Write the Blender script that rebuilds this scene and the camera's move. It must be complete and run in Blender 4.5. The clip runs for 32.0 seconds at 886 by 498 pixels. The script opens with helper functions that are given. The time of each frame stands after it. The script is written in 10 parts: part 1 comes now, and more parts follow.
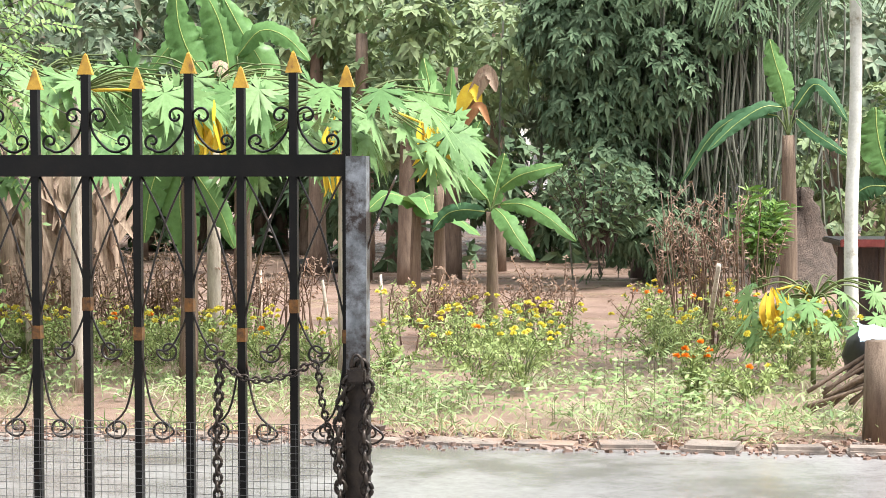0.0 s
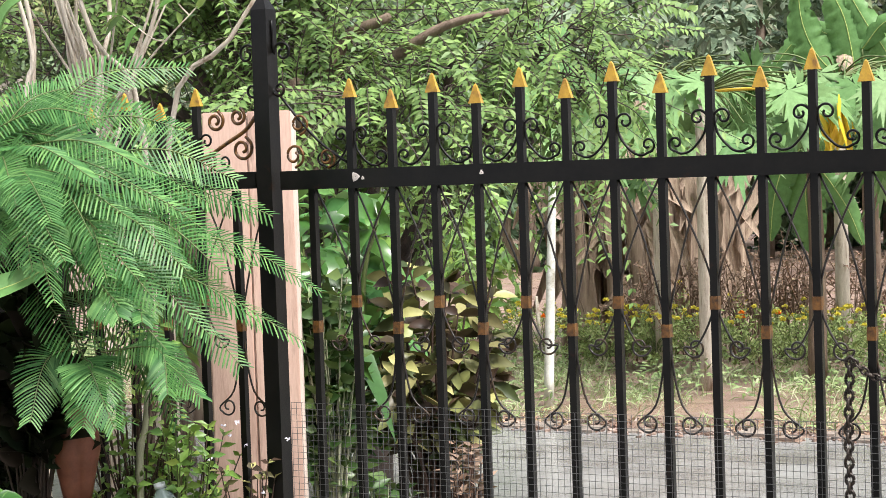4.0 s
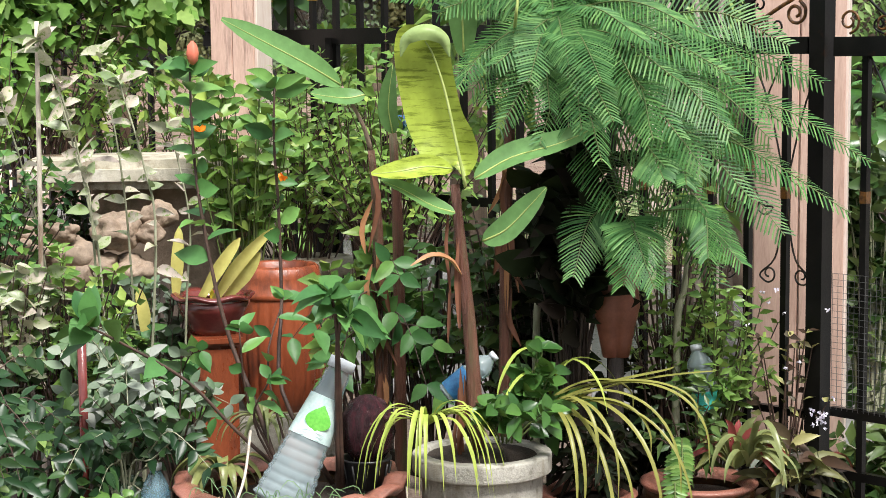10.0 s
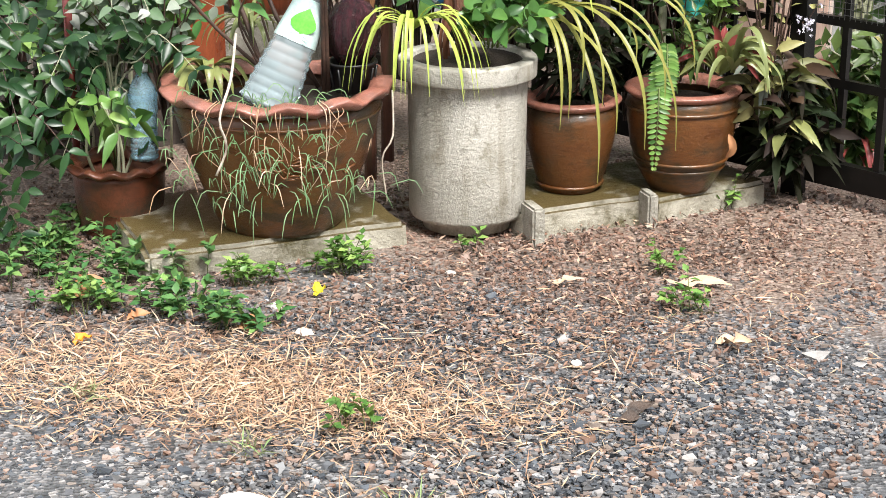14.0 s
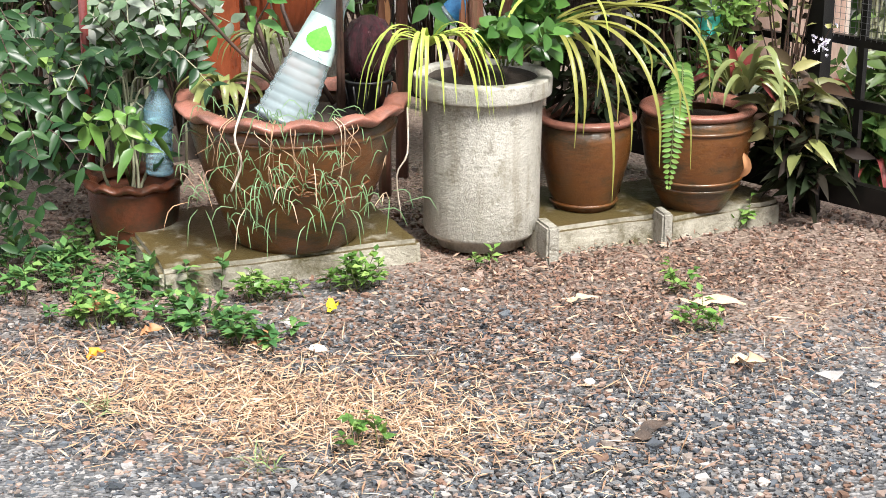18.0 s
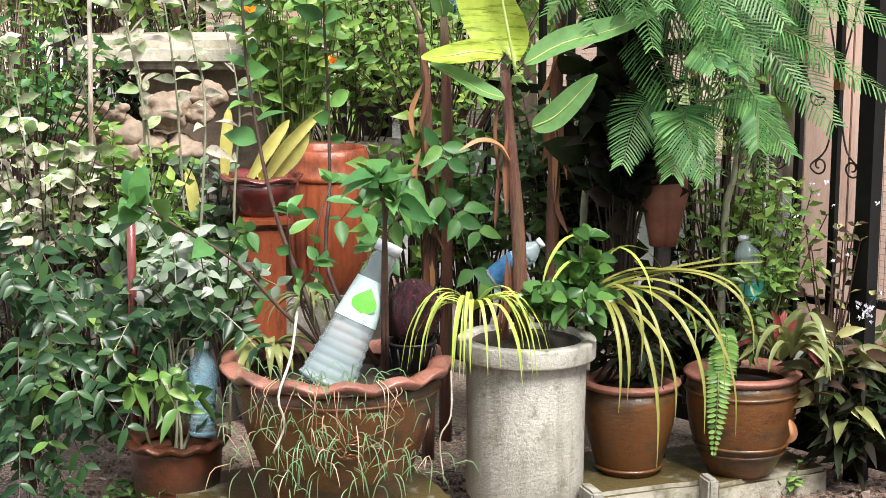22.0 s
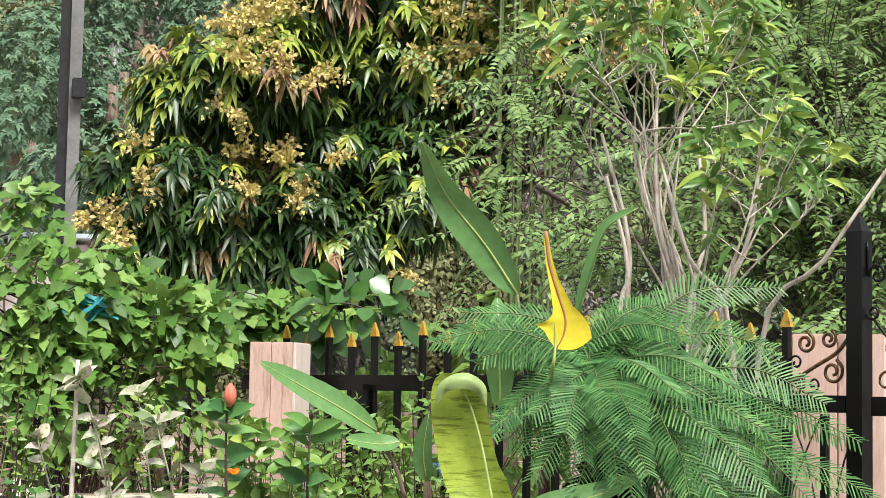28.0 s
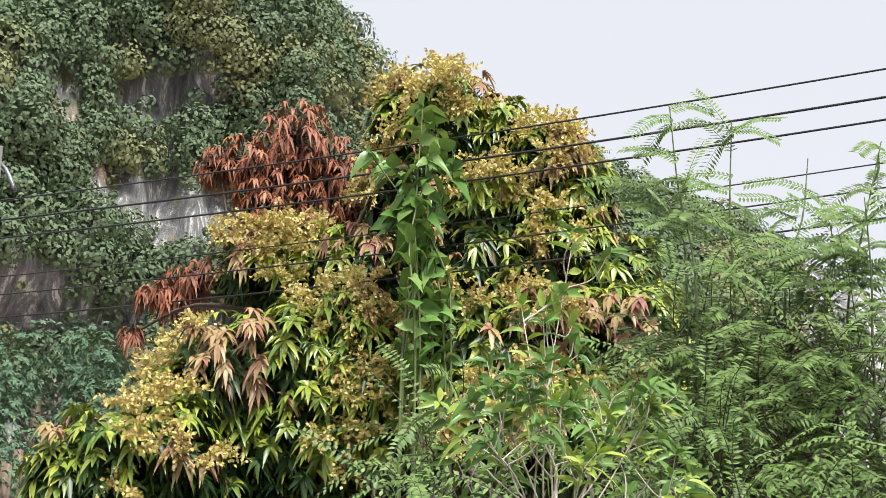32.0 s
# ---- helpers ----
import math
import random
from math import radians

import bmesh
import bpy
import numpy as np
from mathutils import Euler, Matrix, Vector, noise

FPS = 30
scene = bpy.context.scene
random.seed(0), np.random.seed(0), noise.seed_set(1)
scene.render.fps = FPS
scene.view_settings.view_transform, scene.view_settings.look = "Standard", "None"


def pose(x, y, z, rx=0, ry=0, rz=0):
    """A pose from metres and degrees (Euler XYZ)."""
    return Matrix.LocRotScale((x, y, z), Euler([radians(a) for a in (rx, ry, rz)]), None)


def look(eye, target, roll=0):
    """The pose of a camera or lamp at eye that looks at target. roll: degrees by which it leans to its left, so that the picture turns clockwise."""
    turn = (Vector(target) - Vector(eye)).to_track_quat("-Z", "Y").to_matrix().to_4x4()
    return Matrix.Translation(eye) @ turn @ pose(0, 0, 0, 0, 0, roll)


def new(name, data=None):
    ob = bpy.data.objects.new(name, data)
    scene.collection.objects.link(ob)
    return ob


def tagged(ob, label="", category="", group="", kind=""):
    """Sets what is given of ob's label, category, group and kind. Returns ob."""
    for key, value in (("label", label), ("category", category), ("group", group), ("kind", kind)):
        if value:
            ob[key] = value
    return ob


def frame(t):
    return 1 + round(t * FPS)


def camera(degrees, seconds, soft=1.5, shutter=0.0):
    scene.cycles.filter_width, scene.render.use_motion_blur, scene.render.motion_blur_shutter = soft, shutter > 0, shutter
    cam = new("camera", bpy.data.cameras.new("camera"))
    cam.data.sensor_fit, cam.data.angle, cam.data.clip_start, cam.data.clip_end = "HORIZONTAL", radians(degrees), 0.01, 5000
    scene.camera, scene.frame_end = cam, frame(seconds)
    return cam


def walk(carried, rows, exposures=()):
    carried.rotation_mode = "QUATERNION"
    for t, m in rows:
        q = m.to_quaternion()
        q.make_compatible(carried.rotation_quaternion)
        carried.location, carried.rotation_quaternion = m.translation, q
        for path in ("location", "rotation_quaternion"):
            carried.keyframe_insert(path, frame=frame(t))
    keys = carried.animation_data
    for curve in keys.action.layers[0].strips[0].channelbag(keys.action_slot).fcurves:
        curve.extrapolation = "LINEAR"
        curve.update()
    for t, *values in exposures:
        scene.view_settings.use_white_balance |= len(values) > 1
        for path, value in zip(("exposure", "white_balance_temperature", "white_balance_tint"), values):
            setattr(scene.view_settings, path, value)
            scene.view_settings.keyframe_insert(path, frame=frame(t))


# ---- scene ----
# The clip is a slow turn on the spot: one standing point, one narrow lens.
cam = camera(27.870, 32.0, soft=0.6)
EYE = 1.5
# seconds, heading, rise, lean (degrees)
TURNS = [
    (0.0, -36.862, -2.587, -0.056),
    (0.5, -35.279, -2.531, -0.210),
    (1.0, -33.448, -2.403, -0.043),
    (1.5, -31.273, -2.252, -0.503),
    (2.0, -29.035, -2.182, -0.304),
    (2.5, -25.939, -2.324, -0.667),
    (3.0, -22.427, -2.570, -0.928),
    (3.5, -19.308, -2.601, -1.555),
    (4.0, -16.949, -2.280, -1.939),
    (4.5, -15.022, -1.798, -2.293),
    (6.5, -8.630, -0.488, -1.465),
    (7.0, -7.073, -0.501, -1.475),
    (7.5, -4.848, -0.545, -1.354),
    (8.0, -2.373, -0.802, -1.100),
    (8.5, -0.542, -1.696, -1.055),
    (9.0, 0.372, -2.948, -0.658),
    (9.5, 0.659, -4.622, -0.512),
    (10.0, 0.497, -6.268, -0.532),
    (10.5, 0.364, -8.070, -0.383),
    (11.0, 0.152, -9.626, -0.254),
    (11.5, 0.039, -11.217, -0.033),
    (12.0, 0.024, -12.608, 0.036),
    (12.5, 0.013, -14.025, 0.053),
    (13.0, -0.000, -15.494, 0.092),
    (13.5, 0.072, -17.160, -0.052),
    (14.0, 0.094, -18.921, -0.023),
    (14.5, 0.188, -20.229, 0.208),
    (15.0, 0.385, -20.989, 0.025),
    (15.5, 0.654, -21.636, -0.101),
    (17.5, 0.632, -20.663, -0.302),
    (18.0, 0.566, -18.368, 0.213),
    (18.5, 0.620, -16.840, 0.272),
    (19.0, 0.656, -15.701, 0.266),
    (19.5, 0.806, -14.681, 0.038),
    (20.0, 0.931, -13.441, 0.281),
    (20.5, 1.077, -12.230, 0.220),
    (21.0, 1.241, -11.322, 0.301),
    (21.5, 1.601, -10.657, 0.366),
    (22.0, 2.049, -9.944, 0.332),
    (22.5, 2.417, -9.132, 0.535),
    (23.0, 2.432, -8.361, 0.316),
    (23.5, 2.332, -7.487, 0.840),
    (24.0, 2.242, -6.536, 0.579),
    (24.5, 2.275, -5.452, 0.839),
    (26.5, 2.017, -0.754, 0.793),
    (27.0, 1.746, 1.146, 0.546),
    (27.5, 1.745, 2.955, 0.558),
    (28.0, 1.693, 4.875, 1.024),
    (28.5, 1.416, 6.916, 0.825),
    (29.0, 0.913, 9.224, 1.078),
    (29.5, 0.461, 11.121, 0.913),
    (30.0, 0.021, 12.728, 0.833),
    (30.5, -0.271, 14.016, 0.968),
    (31.0, -0.647, 15.097, 0.857),
    (31.5, -0.992, 16.116, 0.899),
    (32.0, -1.378, 17.070, 0.806),
]

walk(cam, [(t, pose(0, 0, EYE, 0, 0, h) @ pose(0, 0, 0, 90 + r, 0, 0) @ pose(0, 0, 0, 0, 0, l)) for t, h, r, l in TURNS],
     exposures=[(0.0, 1.24), (2.5, 1.12), (4.5, 0.98), (7.0, 0.78), (9.0, 0.7), (12.0, 0.75), (15.0, 1.1), (18.0, 1.12), (19.0, 0.98), (20.0, 1.05), (22.0, 0.98), (24.0, 0.85), (26.5, 0.7), (28.0, 0.68), (28.8, 0.5), (29.5, 0.28), (30.3, 0.46), (32.0, 0.6)])

# ---- light: rain, bright overcast ----
world = bpy.data.worlds.new("overcast")
scene.world = world
world.use_nodes = True
wn = world.node_tree
sky = wn.nodes.new("ShaderNodeTexSky")
sky.sky_type, sky.sun_disc = "NISHITA", False
sky.sun_elevation, sky.sun_rotation = radians(58), radians(200)
sky.dust_density, sky.air_density = 4.0, 1.0
grey = wn.nodes.new("ShaderNodeHueSaturation")
grey.inputs["Saturation"].default_value = 0.12
wn.links.new(sky.outputs[0], grey.inputs["Color"])
cloud = wn.nodes.new("ShaderNodeMix")
cloud.data_type = "RGBA"
cloud.inputs[0].default_value = 0.7
cloud.inputs[7].default_value = (9.5, 9.8, 10.7, 1)
wn.links.new(grey.outputs[0], cloud.inputs[6])
wn.links.new(cloud.outputs[2], wn.nodes["Background"].inputs[0])
wn.nodes["Background"].inputs[1].default_value = 0.072
sun = new("sun", bpy.data.lights.new("sun", "SUN"))
sun.data.energy, sun.data.angle, sun.data.color = 4.3, radians(20), (1.0, 0.97, 0.92)
sun.matrix_world = look((4.5, -4.0, 15), (0, 4, 0))

rng = np.random.default_rng(7)


# ---- materials ----
def ramp(nt, fac, stops):
    n = nt.nodes.new("ShaderNodeValToRGB")
    els = n.color_ramp.elements
    while len(els) < len(stops):
        els.new(0.5)
    for e, (p, c) in zip(els, stops):
        e.position, e.color = p, (*c, 1)
    nt.links.new(fac, n.inputs[0])
    return n.outputs[0]


def noise_out(nt, scale, detail=6, rough=0.6, vec=None):
    n = nt.nodes.new("ShaderNodeTexNoise")
    n.inputs["Scale"].default_value, n.inputs["Detail"].default_value, n.inputs["Roughness"].default_value = scale, detail, rough
    if vec is None:
        tc = nt.nodes.new("ShaderNodeTexCoord")
        vec = tc.outputs["Object"]
    nt.links.new(vec, n.inputs["Vector"])
    return n.outputs["Fac"]


def mixed(nt, fac, a, b, mode="MIX"):
    m = nt.nodes.new("ShaderNodeMix")
    m.data_type, m.blend_type = "RGBA", mode
    for sock, val in ((m.inputs[0], fac), (m.inputs[6], a), (m.inputs[7], b)):
        if hasattr(val, "links"):
            nt.links.new(val, sock)
        elif isinstance(val, (int, float)):
            sock.default_value = val
        else:
            sock.default_value = (*val, 1)
    return m.outputs[2]


def surface(name, c1, c2, scale=6, fine=60, rough=0.5, bump=0.3, metal=0.0, stain=None, stain_scale=2.0, stain_at=0.55, gloss_var=0.15, dist=0.01, stretch=None, coat=0.0):
    """Two scales of variation, a stain colour and fine relief."""
    m = bpy.data.materials.new(name)
    m.use_nodes = True
    nt = m.node_tree
    b = nt.nodes["Principled BSDF"]
    vec = None
    if stretch:
        tc = nt.nodes.new("ShaderNodeTexCoord")
        mp = nt.nodes.new("ShaderNodeMapping")
        mp.inputs["Scale"].default_value = stretch
        nt.links.new(tc.outputs["Object"], mp.inputs["Vector"])
        vec = mp.outputs[0]
    big = noise_out(nt, scale, 5, 0.65, vec)
    small = noise_out(nt, fine, 6, 0.7, vec)
    col = ramp(nt, big, [(0.32, c1), (0.68, c2)])
    col = mixed(nt, 0.45, col, ramp(nt, small, [(0.3, (0.35, 0.35, 0.35)), (0.7, (0.72, 0.72, 0.72))]), "OVERLAY")
    if stain:
        s = noise_out(nt, stain_scale, 7, 0.7, vec)
        col = mixed(nt, ramp(nt, s, [(stain_at - 0.06, (0, 0, 0)), (stain_at + 0.08, (1, 1, 1))]), col, stain)
    nt.links.new(col, b.inputs["Base Color"])
    r = nt.nodes.new("ShaderNodeMapRange")
    r.inputs[3].default_value, r.inputs[4].default_value = max(0.04, rough - gloss_var), min(1, rough + gloss_var)
    nt.links.new(big, r.inputs[0])
    nt.links.new(r.outputs[0], b.inputs["Roughness"])
    b.inputs["Metallic"].default_value = metal
    b.inputs["Coat Weight"].default_value = coat
    b.inputs["Coat Roughness"].default_value = 0.12
    if bump:
        bp = nt.nodes.new("ShaderNodeBump")
        bp.inputs["Strength"].default_value, bp.inputs["Distance"].default_value = bump, dist
        nt.links.new(small, bp.inputs["Height"])
        nt.links.new(bp.outputs[0], b.inputs["Normal"])
    return m


def leafy(name, stops, rough=0.38, trans=0.3, spots=None, gloss=0.3):
    """Foliage: each leaf its own shade, light comes through, wet gloss."""
    m = bpy.data.materials.new(name)
    m.use_nodes = True
    nt = m.node_tree
    b = nt.nodes["Principled BSDF"]
    g = nt.nodes.new("ShaderNodeNewGeometry")
    n = len(stops)
    col = ramp(nt, g.outputs["Random Per Island"], [(i / max(1, n - 1), (c[0], c[1], min(0.9, c[2] * (1.4 if trans >= 0.15 else 1.0)))) for i, c in enumerate(stops)])
    fine = noise_out(nt, 35, 4, 0.6)
    col = mixed(nt, 0.35, col, ramp(nt, fine, [(0.3, (0.3, 0.3, 0.3)), (0.7, (0.75, 0.75, 0.75))]), "OVERLAY")
    if spots:
        vec = None
        if len(spots) > 3:
            tc = nt.nodes.new("ShaderNodeTexCoord")
            mp = nt.nodes.new("ShaderNodeMapping")
            mp.inputs["Scale"].default_value = spots[3]
            nt.links.new(tc.outputs["Object"], mp.inputs["Vector"])
            vec = mp.outputs[0]
        s = noise_out(nt, spots[1], 5, 0.7, vec)
        col = mixed(nt, ramp(nt, s, [(spots[2] - 0.04, (0, 0, 0)), (spots[2] + 0.06, (1, 1, 1))]), col, spots[0])
    nt.links.new(col, b.inputs["Base Color"])
    b.inputs["Roughness"].default_value = rough
    b.inputs["Specular IOR Level"].default_value = gloss
    t = nt.nodes.new("ShaderNodeBsdfTranslucent")
    lite = mixed(nt, 0.5, col, (0.40, 0.45, 0.05), "SCREEN")
    nt.links.new(mixed(nt, 0.5, col, lite), t.inputs["Color"])
    mx = nt.nodes.new("ShaderNodeMixShader")
    mx.inputs[0].default_value = trans * 0.62
    nt.links.new(b.outputs[0], mx.inputs[1])
    nt.links.new(t.outputs[0], mx.inputs[2])
    nt.links.new(mx.outputs[0], nt.nodes["Material Output"].inputs["Surface"])
    return m


def clear(name, tint, rough=0.12, trans=0.9):
    m = bpy.data.materials.new(name)
    m.use_nodes = True
    b = m.node_tree.nodes["Principled BSDF"]
    b.inputs["Base Color"].default_value = (*tint, 1)
    b.inputs["Roughness"].default_value = rough
    b.inputs["Transmission Weight"].default_value = trans
    b.inputs["IOR"].default_value = 1.2
    return m


M_BLACK = surface("black gate paint", (0.003, 0.003, 0.003), (0.008, 0.007, 0.006), 9, 90, 0.34, 0.15, stain=(0.04, 0.016, 0.008), stain_scale=7, stain_at=0.68, dist=0.004)
M_BLACK.node_tree.nodes["Principled BSDF"].inputs["Specular IOR Level"].default_value = 0.22
M_GREYPOST = surface("worn grey steel", (0.11, 0.12, 0.13), (0.32, 0.345, 0.38), 14, 70, 0.35, 0.2, 0.2, stain=(0.03, 0.02, 0.016), stain_scale=9, stain_at=0.5, dist=0.004)
M_GOLD = surface("gold paint", (0.34, 0.185, 0.018), (0.50, 0.30, 0.03), 25, 120, 0.4, 0.3, stain=(0.20, 0.10, 0.02), stain_scale=30, stain_at=0.58, dist=0.003)
M_BRONZE = surface("dull gold paint worn to brown", (0.025, 0.011, 0.005), (0.19, 0.08, 0.014), 60, 140, 0.35, 0.2, dist=0.003)
M_ROD = surface("worn dark iron rod", (0.006, 0.005, 0.005), (0.03, 0.022, 0.018), 30, 120, 0.35, 0.2, stain=(0.10, 0.055, 0.025), stain_scale=18, stain_at=0.6, dist=0.003)
M_WIRE = surface("galvanised wire", (0.10, 0.10, 0.10), (0.22, 0.22, 0.22), 20, 100, 0.4, 0.1, 0.6)
M_CHAIN = surface("dark rusty chain", (0.02, 0.017, 0.016), (0.06, 0.045, 0.035), 40, 160, 0.35, 0.2, 0.5)
M_PINK = surface("pink wood grain panel", (0.54, 0.36, 0.29), (0.68, 0.47, 0.39), 5, 60, 0.5, 0.25, stain=(0.26, 0.16, 0.13), stain_scale=6, stain_at=0.62, stretch=(3, 3, 0.35), dist=0.004)
M_PINKL = surface("pale pink edge", (0.68, 0.55, 0.49), (0.78, 0.67, 0.60), 5, 60, 0.5, 0.2, stretch=(2, 2, 0.3), dist=0.004)
M_GLAZE = surface("brown glazed clay", (0.095, 0.034, 0.010), (0.20, 0.078, 0.020), 5, 45, 0.32, 0.3, stain=(0.055, 0.032, 0.014), stain_scale=5, stain_at=0.52, coat=0.28, stretch=(1, 1, 2.2))
M_RIM = surface("pinkish fired clay rim", (0.20, 0.072, 0.05), (0.34, 0.145, 0.105), 10, 60, 0.33, 0.5, stain=(0.12, 0.055, 0.038), stain_scale=9, stain_at=0.55, coat=0.3)
M_TERRA = surface("orange terracotta", (0.21, 0.05, 0.022), (0.33, 0.085, 0.035), 6, 60, 0.3, 0.25, stain=(0.10, 0.032, 0.02), stain_scale=5, stain_at=0.56, stretch=(1.5, 1.5, 0.6))
M_TERRAD = surface("dark wet terracotta", (0.09, 0.03, 0.016), (0.20, 0.06, 0.028), 6, 60, 0.35, 0.25, stain=(0.035, 0.03, 0.02), stain_scale=5, stain_at=0.58)
M_MAROON = surface("maroon glazed clay", (0.12, 0.022, 0.02), (0.2, 0.045, 0.04), 8, 60, 0.2, 0.1, coat=0.6)
M_STATUE = surface("brown clay figure", (0.17, 0.058, 0.034), (0.26, 0.098, 0.06), 7, 50, 0.4, 0.2)
M_CONC = surface("weathered concrete", (0.27, 0.255, 0.215), (0.42, 0.40, 0.345), 5, 90, 0.6, 0.8, stain=(0.14, 0.125, 0.085), stain_scale=12, stain_at=0.57)
M_SLAB = surface("mossy concrete slab", (0.26, 0.24, 0.185), (0.46, 0.435, 0.36), 9, 60, 0.4, 0.7, stain=(0.11, 0.095, 0.045), stain_scale=8, stain_at=0.56)
M_STONE = surface("lichened stone", (0.38, 0.345, 0.26), (0.58, 0.545, 0.465), 9, 50, 0.65, 0.4, stain=(0.16, 0.10, 0.05), stain_scale=6, stain_at=0.56)
M_ROCK = surface("brown rock", (0.17, 0.12, 0.085), (0.35, 0.265, 0.195), 8, 50, 0.6, 0.5, stain=(0.12, 0.10, 0.05), stain_scale=5, stain_at=0.6)
M_BARK = surface("grey brown bark", (0.10, 0.065, 0.045), (0.22, 0.16, 0.115), 8, 50, 0.7, 0.6, stretch=(3, 3, 0.5))
M_PALE = surface("pale twig bark", (0.48, 0.41, 0.34), (0.68, 0.60, 0.51), 12, 70, 0.6, 0.4, stain=(0.22, 0.15, 0.10), stain_scale=8, stain_at=0.58, stretch=(3, 3, 0.5))
M_WHITEBARK = surface("limewashed trunk", (0.55, 0.55, 0.50), (0.75, 0.75, 0.70), 10, 60, 0.6, 0.3, stain=(0.30, 0.27, 0.2), stain_scale=6, stain_at=0.6)
M_DARKBARK = surface("dark wet bark", (0.03, 0.022, 0.018), (0.09, 0.06, 0.045), 8, 50, 0.55, 0.6, stretch=(3, 3, 0.5))
M_BSTEM = surface("banana stem with dry sheaths", (0.065, 0.024, 0.016), (0.20, 0.082, 0.052), 9, 50, 0.45, 0.9, stain=(0.10, 0.085, 0.04), stain_scale=5, stain_at=0.58, stretch=(4, 4, 0.4))
M_DEADSHEATH = surface("dry banana leaves", (0.20, 0.135, 0.10), (0.42, 0.325, 0.24), 12, 60, 0.75, 0.6, stretch=(4, 4, 0.3))
M_SHAG = surface("shaggy brown banana trunk", (0.11, 0.07, 0.05), (0.25, 0.18, 0.125), 12, 60, 0.75, 0.8, stretch=(4, 4, 0.3))
M_STEMG = surface("green stem", (0.07, 0.11, 0.03), (0.13, 0.16, 0.05), 12, 60, 0.5, 0.2)
M_STEMPALE = surface("pale mottled stem", (0.20, 0.22, 0.13), (0.42, 0.42, 0.30), 14, 60, 0.6, 0.4, stretch=(3, 3, 0.6))
M_SHEATH = leafy("peeling banana sheath", [(0.10, 0.04, 0.022), (0.20, 0.085, 0.05), (0.14, 0.06, 0.035), (0.30, 0.16, 0.10)], 0.5, 0.05)
M_STEMD = surface("dark shrub stem", (0.035, 0.02, 0.016), (0.09, 0.05, 0.035), 20, 90, 0.5, 0.3)
M_STRAW = leafy("dry straw", [(0.42, 0.27, 0.17), (0.58, 0.43, 0.29), (0.34, 0.19, 0.12), (0.62, 0.49, 0.35), (0.20, 0.12, 0.085), (0.46, 0.29, 0.17), (0.28, 0.17, 0.11)], 0.6, 0.1)
M_GRAVEL = leafy("dark gravel", [(0.025, 0.029, 0.036), (0.112, 0.125, 0.144), (0.050, 0.056, 0.066), (0.291, 0.290, 0.293), (0.034, 0.038, 0.044), (0.146, 0.139, 0.139), (0.056, 0.062, 0.075), (0.078, 0.084, 0.094), (0.336, 0.318, 0.309), (0.179, 0.139, 0.116), (0.224, 0.189, 0.166)], 0.24, 0.0, gloss=0.5)
M_PEBBLE = leafy("mixed pebbles", [(0.14, 0.09, 0.07), (0.30, 0.21, 0.17), (0.10, 0.085, 0.08), (0.36, 0.27, 0.23), (0.20, 0.12, 0.09), (0.12, 0.075, 0.055)], 0.35, 0.0)
M_LITTER = leafy("brown leaf and bark litter", [(0.10, 0.055, 0.042), (0.24, 0.14, 0.10), (0.055, 0.035, 0.03), (0.42, 0.29, 0.21), (0.17, 0.085, 0.06)], 0.4, 0.0)
M_WSTONE = surface("pale stone", (0.50, 0.44, 0.40), (0.66, 0.60, 0.56), 20, 90, 0.5, 0.3)
M_DRYLEAF = leafy("fallen dry leaf", [(0.20, 0.085, 0.035), (0.36, 0.17, 0.08), (0.44, 0.25, 0.13)], 0.5, 0.1)
M_PALELEAF = leafy("bleached dry leaf", [(0.45, 0.30, 0.19), (0.58, 0.42, 0.30)], 0.55, 0.1)

L_DARK = leafy("dark glossy leaf", [(0.028, 0.08, 0.014), (0.05, 0.13, 0.02), (0.085, 0.19, 0.03), (0.035, 0.10, 0.018)], 0.3, 0.22, gloss=0.42)
L_HIB = leafy("glossy hibiscus leaf", [(0.03, 0.10, 0.025), (0.055, 0.16, 0.035), (0.10, 0.24, 0.05), (0.04, 0.125, 0.025), (0.17, 0.33, 0.06), (0.07, 0.19, 0.035)], 0.4, 0.3, gloss=0.24)
L_CREEP = leafy("creeping ground leaf", [(0.03, 0.095, 0.022), (0.06, 0.15, 0.034), (0.12, 0.24, 0.05), (0.04, 0.115, 0.026), (0.20, 0.33, 0.07)], 0.36, 0.22)
L_MID = leafy("mid green leaf", [(0.12, 0.23, 0.036), (0.195, 0.33, 0.05), (0.09, 0.20, 0.034), (0.29, 0.39, 0.06)], 0.36, 0.3)
L_BRIGHT = leafy("bright vine leaf", [(0.095, 0.20, 0.03), (0.16, 0.30, 0.05), (0.045, 0.115, 0.02), (0.27, 0.40, 0.08), (0.065, 0.155, 0.025), (0.13, 0.25, 0.04)], 0.34, 0.35)
L_VINEB = leafy("fresh climber leaf", [(0.08, 0.18, 0.024), (0.15, 0.28, 0.04), (0.05, 0.125, 0.018), (0.28, 0.41, 0.08), (0.10, 0.21, 0.03), (0.045, 0.11, 0.016)], 0.4, 0.32, gloss=0.24)
L_SMALL = leafy("small glossy shrub leaf", [(0.008, 0.027, 0.011), (0.014, 0.045, 0.016), (0.026, 0.07, 0.023), (0.010, 0.034, 0.013), (0.045, 0.10, 0.03), (0.009, 0.030, 0.012)], 0.34, 0.12, gloss=0.3)
